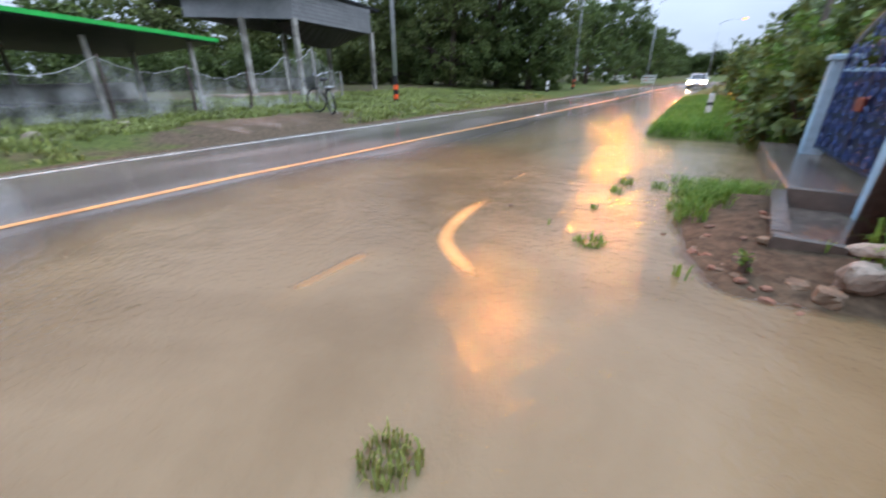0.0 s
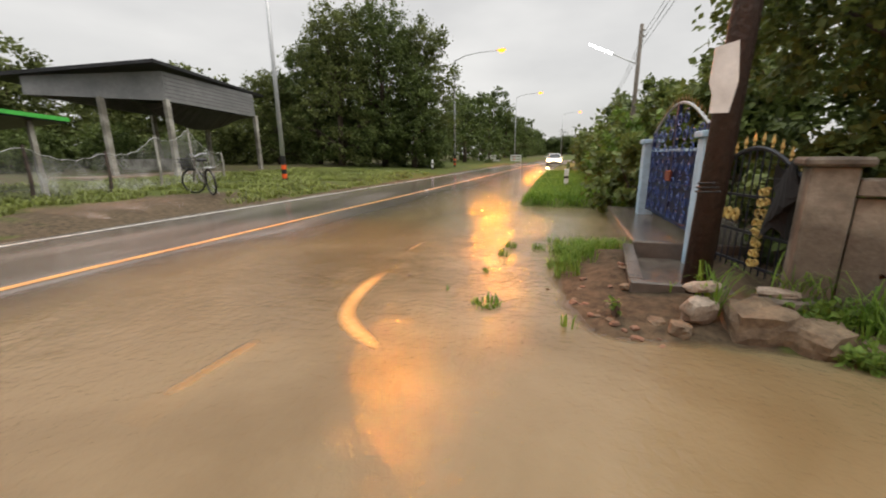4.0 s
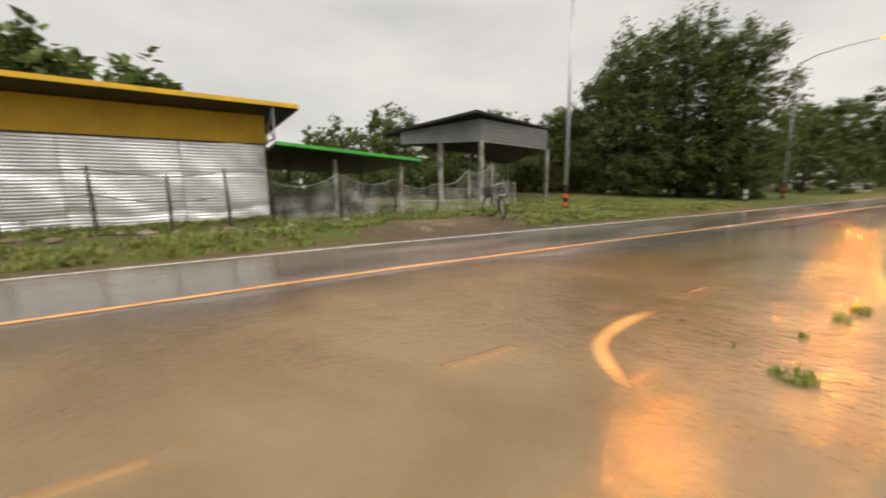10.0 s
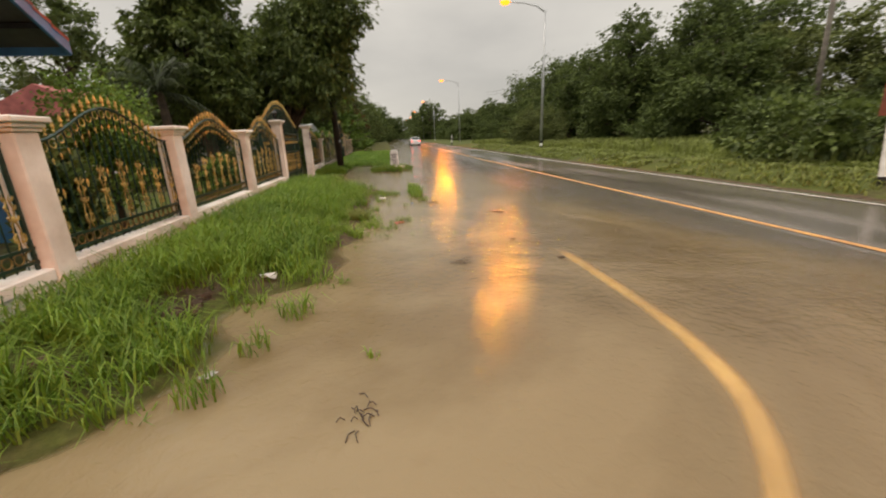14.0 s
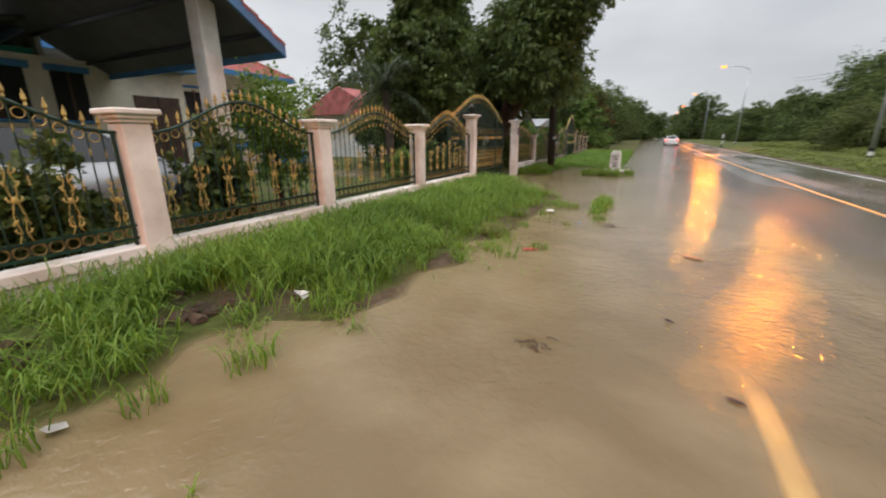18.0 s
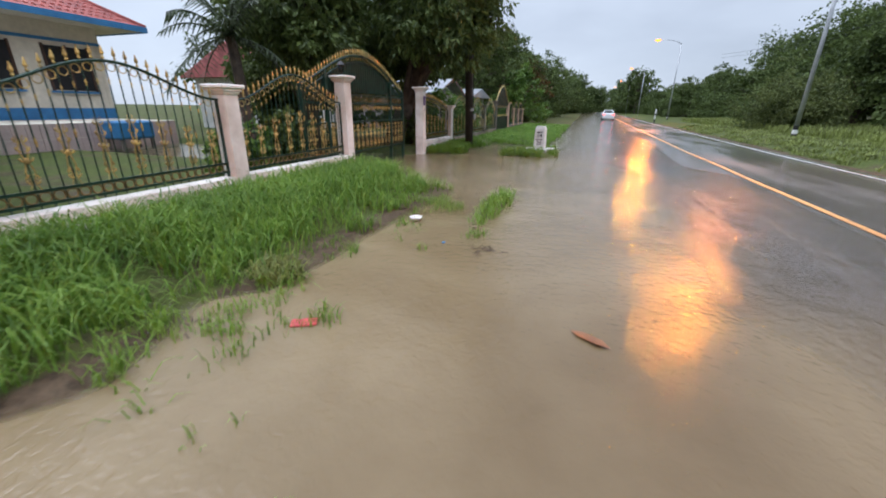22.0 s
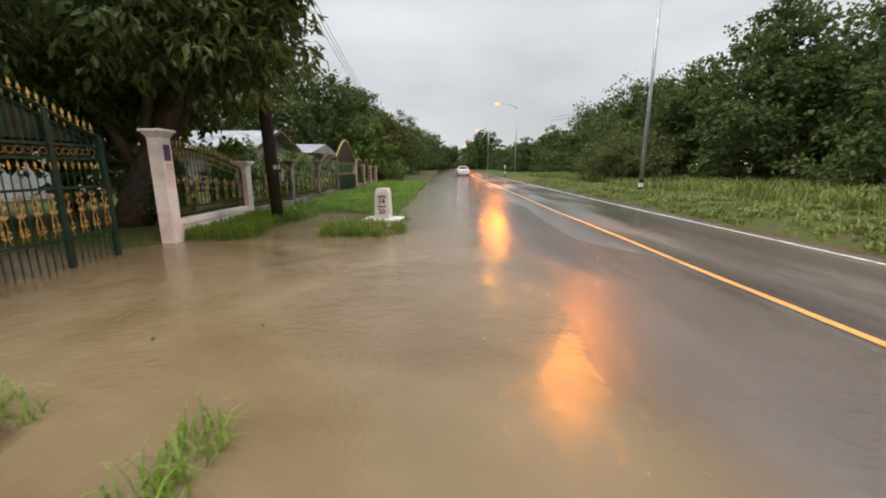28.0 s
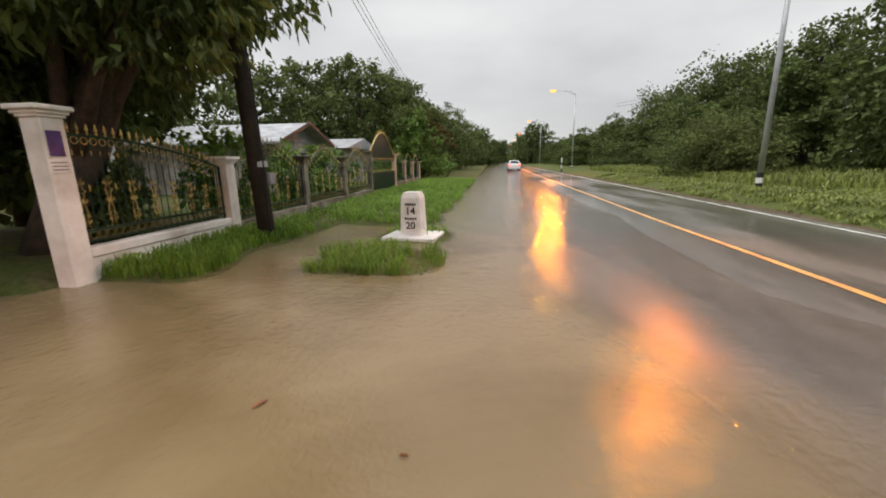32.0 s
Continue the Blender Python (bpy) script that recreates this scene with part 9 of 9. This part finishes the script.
blades("ditch_grass", scatter(5200, 6.0, 16, -5.2, -3.2, lambda x, y, z: (y < -3.05 - 0.05 * (x - 4) + 0.15 * wob(x, y, 2)) & (y > np.interp(x, [5.6, 12, 60], [-3.8, -4.3, -6.3])), 10, 0.09), 0.3, "long grass in the ditch beside the lane", seed=10)
blades("west_verge_grass", scatter(90000, -17.5, -8.2, -46, 24, lambda x, y, z: (turf(x, y) + 0.6 * wob(x, y, 0.9) * 0.5 > 0.5) & (x < road_mid(y) - 3.4), 11, 0.1), 0.13, "rough grass on the far verge", GRASS_DRY, seed=11, width=0.022, spread=1.1)
blades("thicket_grass", scatter(26000, -20, -12, -60, -9, lambda x, y, z: x < road_mid(y) - 5, 12, 0.2), 0.45, "tall weeds below the bushes", GRASS_DRY, seed=12, width=0.025)
rg = np.random.default_rng(6)


def clover(name, label, x0, x1, y0, y1, keep, n, seed):
    p = scatter(n, x0, x1, y0, y1, keep, seed, 0.08)
    r2 = np.random.default_rng(seed)
    lobs = [(q[0], q[1], q[2] + 0.08, 0.05, 0.05, 0.06) for q in p[:400]]
    ob = new(name, leaf_cloud(r2, lobs, n, 0.06, -0.3).mesh(name, LEAF_LIGHT))
    return tagged(ob, label, "weeds", "", "stuff")


clover("wall_weeds", "low leafy weeds along the foot of the lane wall", 2.5, 8.5, 1.1, 2.5, lambda x, y, z: (y < np.interp(x, [2.6, 8.8, 12], [2.38, 0.95, 0.4])) & (y > np.interp(x, [2.3, 5, 9.5], [1.7, 1.4, 0.8])), 5200, 14)

# litter on the bank and in the water
g = G()
rgl = random.Random(8)
for k in range(5):
    a = 1.25 * k
    g.add([(1.74, -5.93, 0.06), (1.74 + 0.09 * math.cos(a), -5.93 + 0.09 * math.sin(a), 0.05 + 0.05 * rgl.random()), (1.74 + 0.1 * math.cos(a + 1.2), -5.93 + 0.08 * math.sin(a + 1.2), 0.07 + 0.06 * rgl.random())], [(0, 1, 2)])
solid("plastic_bag", g, PLASTIC, (1.74, -5.93, 0.03), "crumpled white plastic bag on the grass edge", "litter")
g = G().add([(1.580, -4.165, 0.030), (1.625, -4.175, 0.039), (1.685, -4.115, 0.036), (1.665, -4.080, 0.042), (1.615, -4.095, 0.030), (1.580, -4.165, 0.028), (1.625, -4.175, 0.037), (1.685, -4.115, 0.034), (1.665, -4.080, 0.040), (1.615, -4.095, 0.028)], [(0, 1, 2, 3, 4), (9, 8, 7, 6, 5), (0, 5, 6, 1), (1, 6, 7, 2), (2, 7, 8, 3), (3, 8, 9, 4), (4, 9, 5, 0)])
solid("paper_scrap", g, mat("wet_paper", (0.34, 0.33, 0.3), 0.6, 0.2, 9), (1.62, -4.13, 0.03), "torn white paper scrap lying on the wet bank", "litter")
t = G().lathe([(0.045, 0.0), (0.075, 0.03), (0.085, 0.055), (0.088, 0.056), (0.072, 0.03), (0.04, 0.008)], 16, Matrix.Translation((0.56, -11.35, 0.0)))
solid("foam_bowl", t, PLASTIC, (0.56, -11.35, 0.0), "white plastic bowl floating in flood water", "bowl", smooth=True)
solid("red_packet", G().box((-0.09, -0.05, 0), (0.09, 0.05, 0.012), 0.004, Matrix.Translation((0.26, -8.58, 0.002)) @ Matrix.Rotation(0.5, 4, "Z")), mat("red_plastic_packet", (0.6, 0.09, 0.09), 0.35, 0.3, 9), (0.26, -8.58, 0.0), "torn red and white plastic packet in the water", "litter")


def floating_leaf(x, y, a, s, mt, lb):
    m = Matrix.Translation((x, y, 0.006)) @ Matrix.Rotation(a, 4, "Z")
    vs = [(-s, 0, 0.004), (-0.5 * s, 0.24 * s, 0.01), (0.4 * s, 0.26 * s, 0.012), (s, 0, 0.006), (0.4 * s, -0.26 * s, 0.014), (-0.5 * s, -0.24 * s, 0.01), (-0.5 * s, 0, 0.0), (0.4 * s, 0, 0.0)]
    fs = [(0, 6, 1), (1, 6, 7, 2), (2, 7, 3), (0, 5, 6), (5, 4, 7, 6), (4, 3, 7)]
    solid("fallen_leaf", G().add(vs, fs, m), mt, (x, y, 0.0), lb, "leaf", "floating leaves")


BROWNLEAF = mat("brown_leaf", (0.2, 0.075, 0.02), 0.5, 0.25, 9)
floating_leaf(-1.67, -9.05, 2.6, 0.15, BROWNLEAF, "large brown leaf floating on flood water")
rgl = random.Random(21)
for k in range(13):
    x, y = rgl.uniform(-1.8, 1.2), rgl.choice((rgl.uniform(-13.5, -4.0), rgl.uniform(-18, -9), rgl.uniform(-3, 3)))
    floating_leaf(x, y, rgl.uniform(0, 6), rgl.uniform(0.025, 0.06), BROWNLEAF if k % 2 else STICK, "small dead leaf floating on flood water")


def debris(x, y, n, s, seed, lb, z=0.0):
    r3 = random.Random(seed)
    g = G()
    for k in range(n):
        a, d = r3.uniform(0, 6.3), r3.uniform(0, s)
        b = r3.uniform(0, 6.3)
        px, py, l = x + d * math.cos(a), y + d * math.sin(a), r3.uniform(0.03, 0.11)
        g.tube([(px, py, z + 0.005), (px + l * 0.5 * math.cos(b), py + l * 0.5 * math.sin(b), z + 0.01 + 0.025 * r3.random()), (px + l * math.cos(b + 0.3), py + l * math.sin(b + 0.3), z + 0.004)], 0.0032, 4)
    solid("twig_debris", g, STICK, (x, y, z), lb, "debris", "twig debris")


debris(-0.42, -6.1, 16, 0.16, 1, "dark clump of twigs and mud in shallow water")
debris(-0.62, -10.5, 22, 0.16, 2, "tangle of dead grass and twigs in the flood")
debris(0.64, -3.62, 16, 0.14, 8, "dark wet clump of twigs near the bend of the yellow line")
debris(0.9, -8.3, 14, 0.2, 3, "few twigs floating by the grass")
debris(-0.2, -20.6, 18, 0.25, 4, "dead stalks on the grass island")
debris(2.28, -5.32, 110, 0.36, 5, "patch of dead brown grass and soil on the bank", 0.1)
ROOTSOIL = mat("dark_root_soil", (0.1, 0.062, 0.038), 0.9, 0.4, 8, 0.8, 30, second=(0.055, 0.036, 0.024))
rs = random.Random(31)
for k in range(13):
    x, y, r = 2.28 + rs.gauss(0, 0.17), -5.32 + rs.gauss(0, 0.12), rs.uniform(0.03, 0.075)
    z = float(land(x, y)) + r * 0.35
    solid("earth_clod", chunk(x, y, z, r, r * 0.8, r * 0.6, rs.uniform(0, 180), rs.uniform(-25, 25), k + 200), ROOTSOIL, (x, y, z - r * 0.6), "upturned clod of dark soil and roots in the grass", "clod", "bank clods")
for k in range(5):
    x, y, r = 2.75 + rs.gauss(0, 0.12), -4.35 + rs.gauss(0, 0.09), rs.uniform(0.03, 0.06)
    z = float(land(x, y)) + r * 0.35
    solid("earth_clod", chunk(x, y, z, r, r * 0.8, r * 0.6, rs.uniform(0, 180), rs.uniform(-25, 25), k + 220), ROOTSOIL, (x, y, z - r * 0.6), "upturned clod of dark soil and roots in the grass", "clod", "bank clods")
debris(0.98, -9.17, 70, 0.2, 7, "dark dead tuft of roots in the flood's edge", 0.02)
blades("dead_tuft", scatter(500, 0.78, 1.18, -9.35, -8.98, lambda x, y, z: np.hypot(x - 0.98, y + 9.17) < 0.2, 44), 0.16, "brown and green dying tuft in the water", GRASS_DRY, seed=44, width=0.006, spread=1.1)
debris(2.6, -8.1, 30, 0.3, 6, "patch of dead brown grass on the bank", 0.12)
for k, (x, y) in enumerate(((-0.22, 3.25), (-0.12, 4.66), (0.27, 4.58), (-0.19, 4.04), (-0.04, 2.11), (0.69, 1.85), (-0.5, 2.47))):
    blades("flood_tuft", scatter(180 if k < 5 else 50, x - 0.25, x + 0.25, y - 0.2, y + 0.2, lambda a, b, z: np.hypot(a - x, b - y) < 0.2 * (0.5 + 0.5 * wob(a, b, 5.0)), 60 + k) + np.array([0, 0, 0.06]), 0.1, "small grass tuft poking out of the flood", seed=70 + k)
solid("orange_shell", G().rock((-0.3, -11.25, 0.02), 0.03, 5, 0.8), CLAY, (-0.3, -11.25, 0.0), "small orange fruit husk in the water", "litter")
solid("bottle_top", G().lathe([(0.02, 0), (0.02, 0.015), (0.005, 0.018)], 8, Matrix.Translation((-0.1, -10.6, 0.0))), BLUETRIM, (-0.1, -10.6, 0.0), "blue bottle cap in the water", "litter")
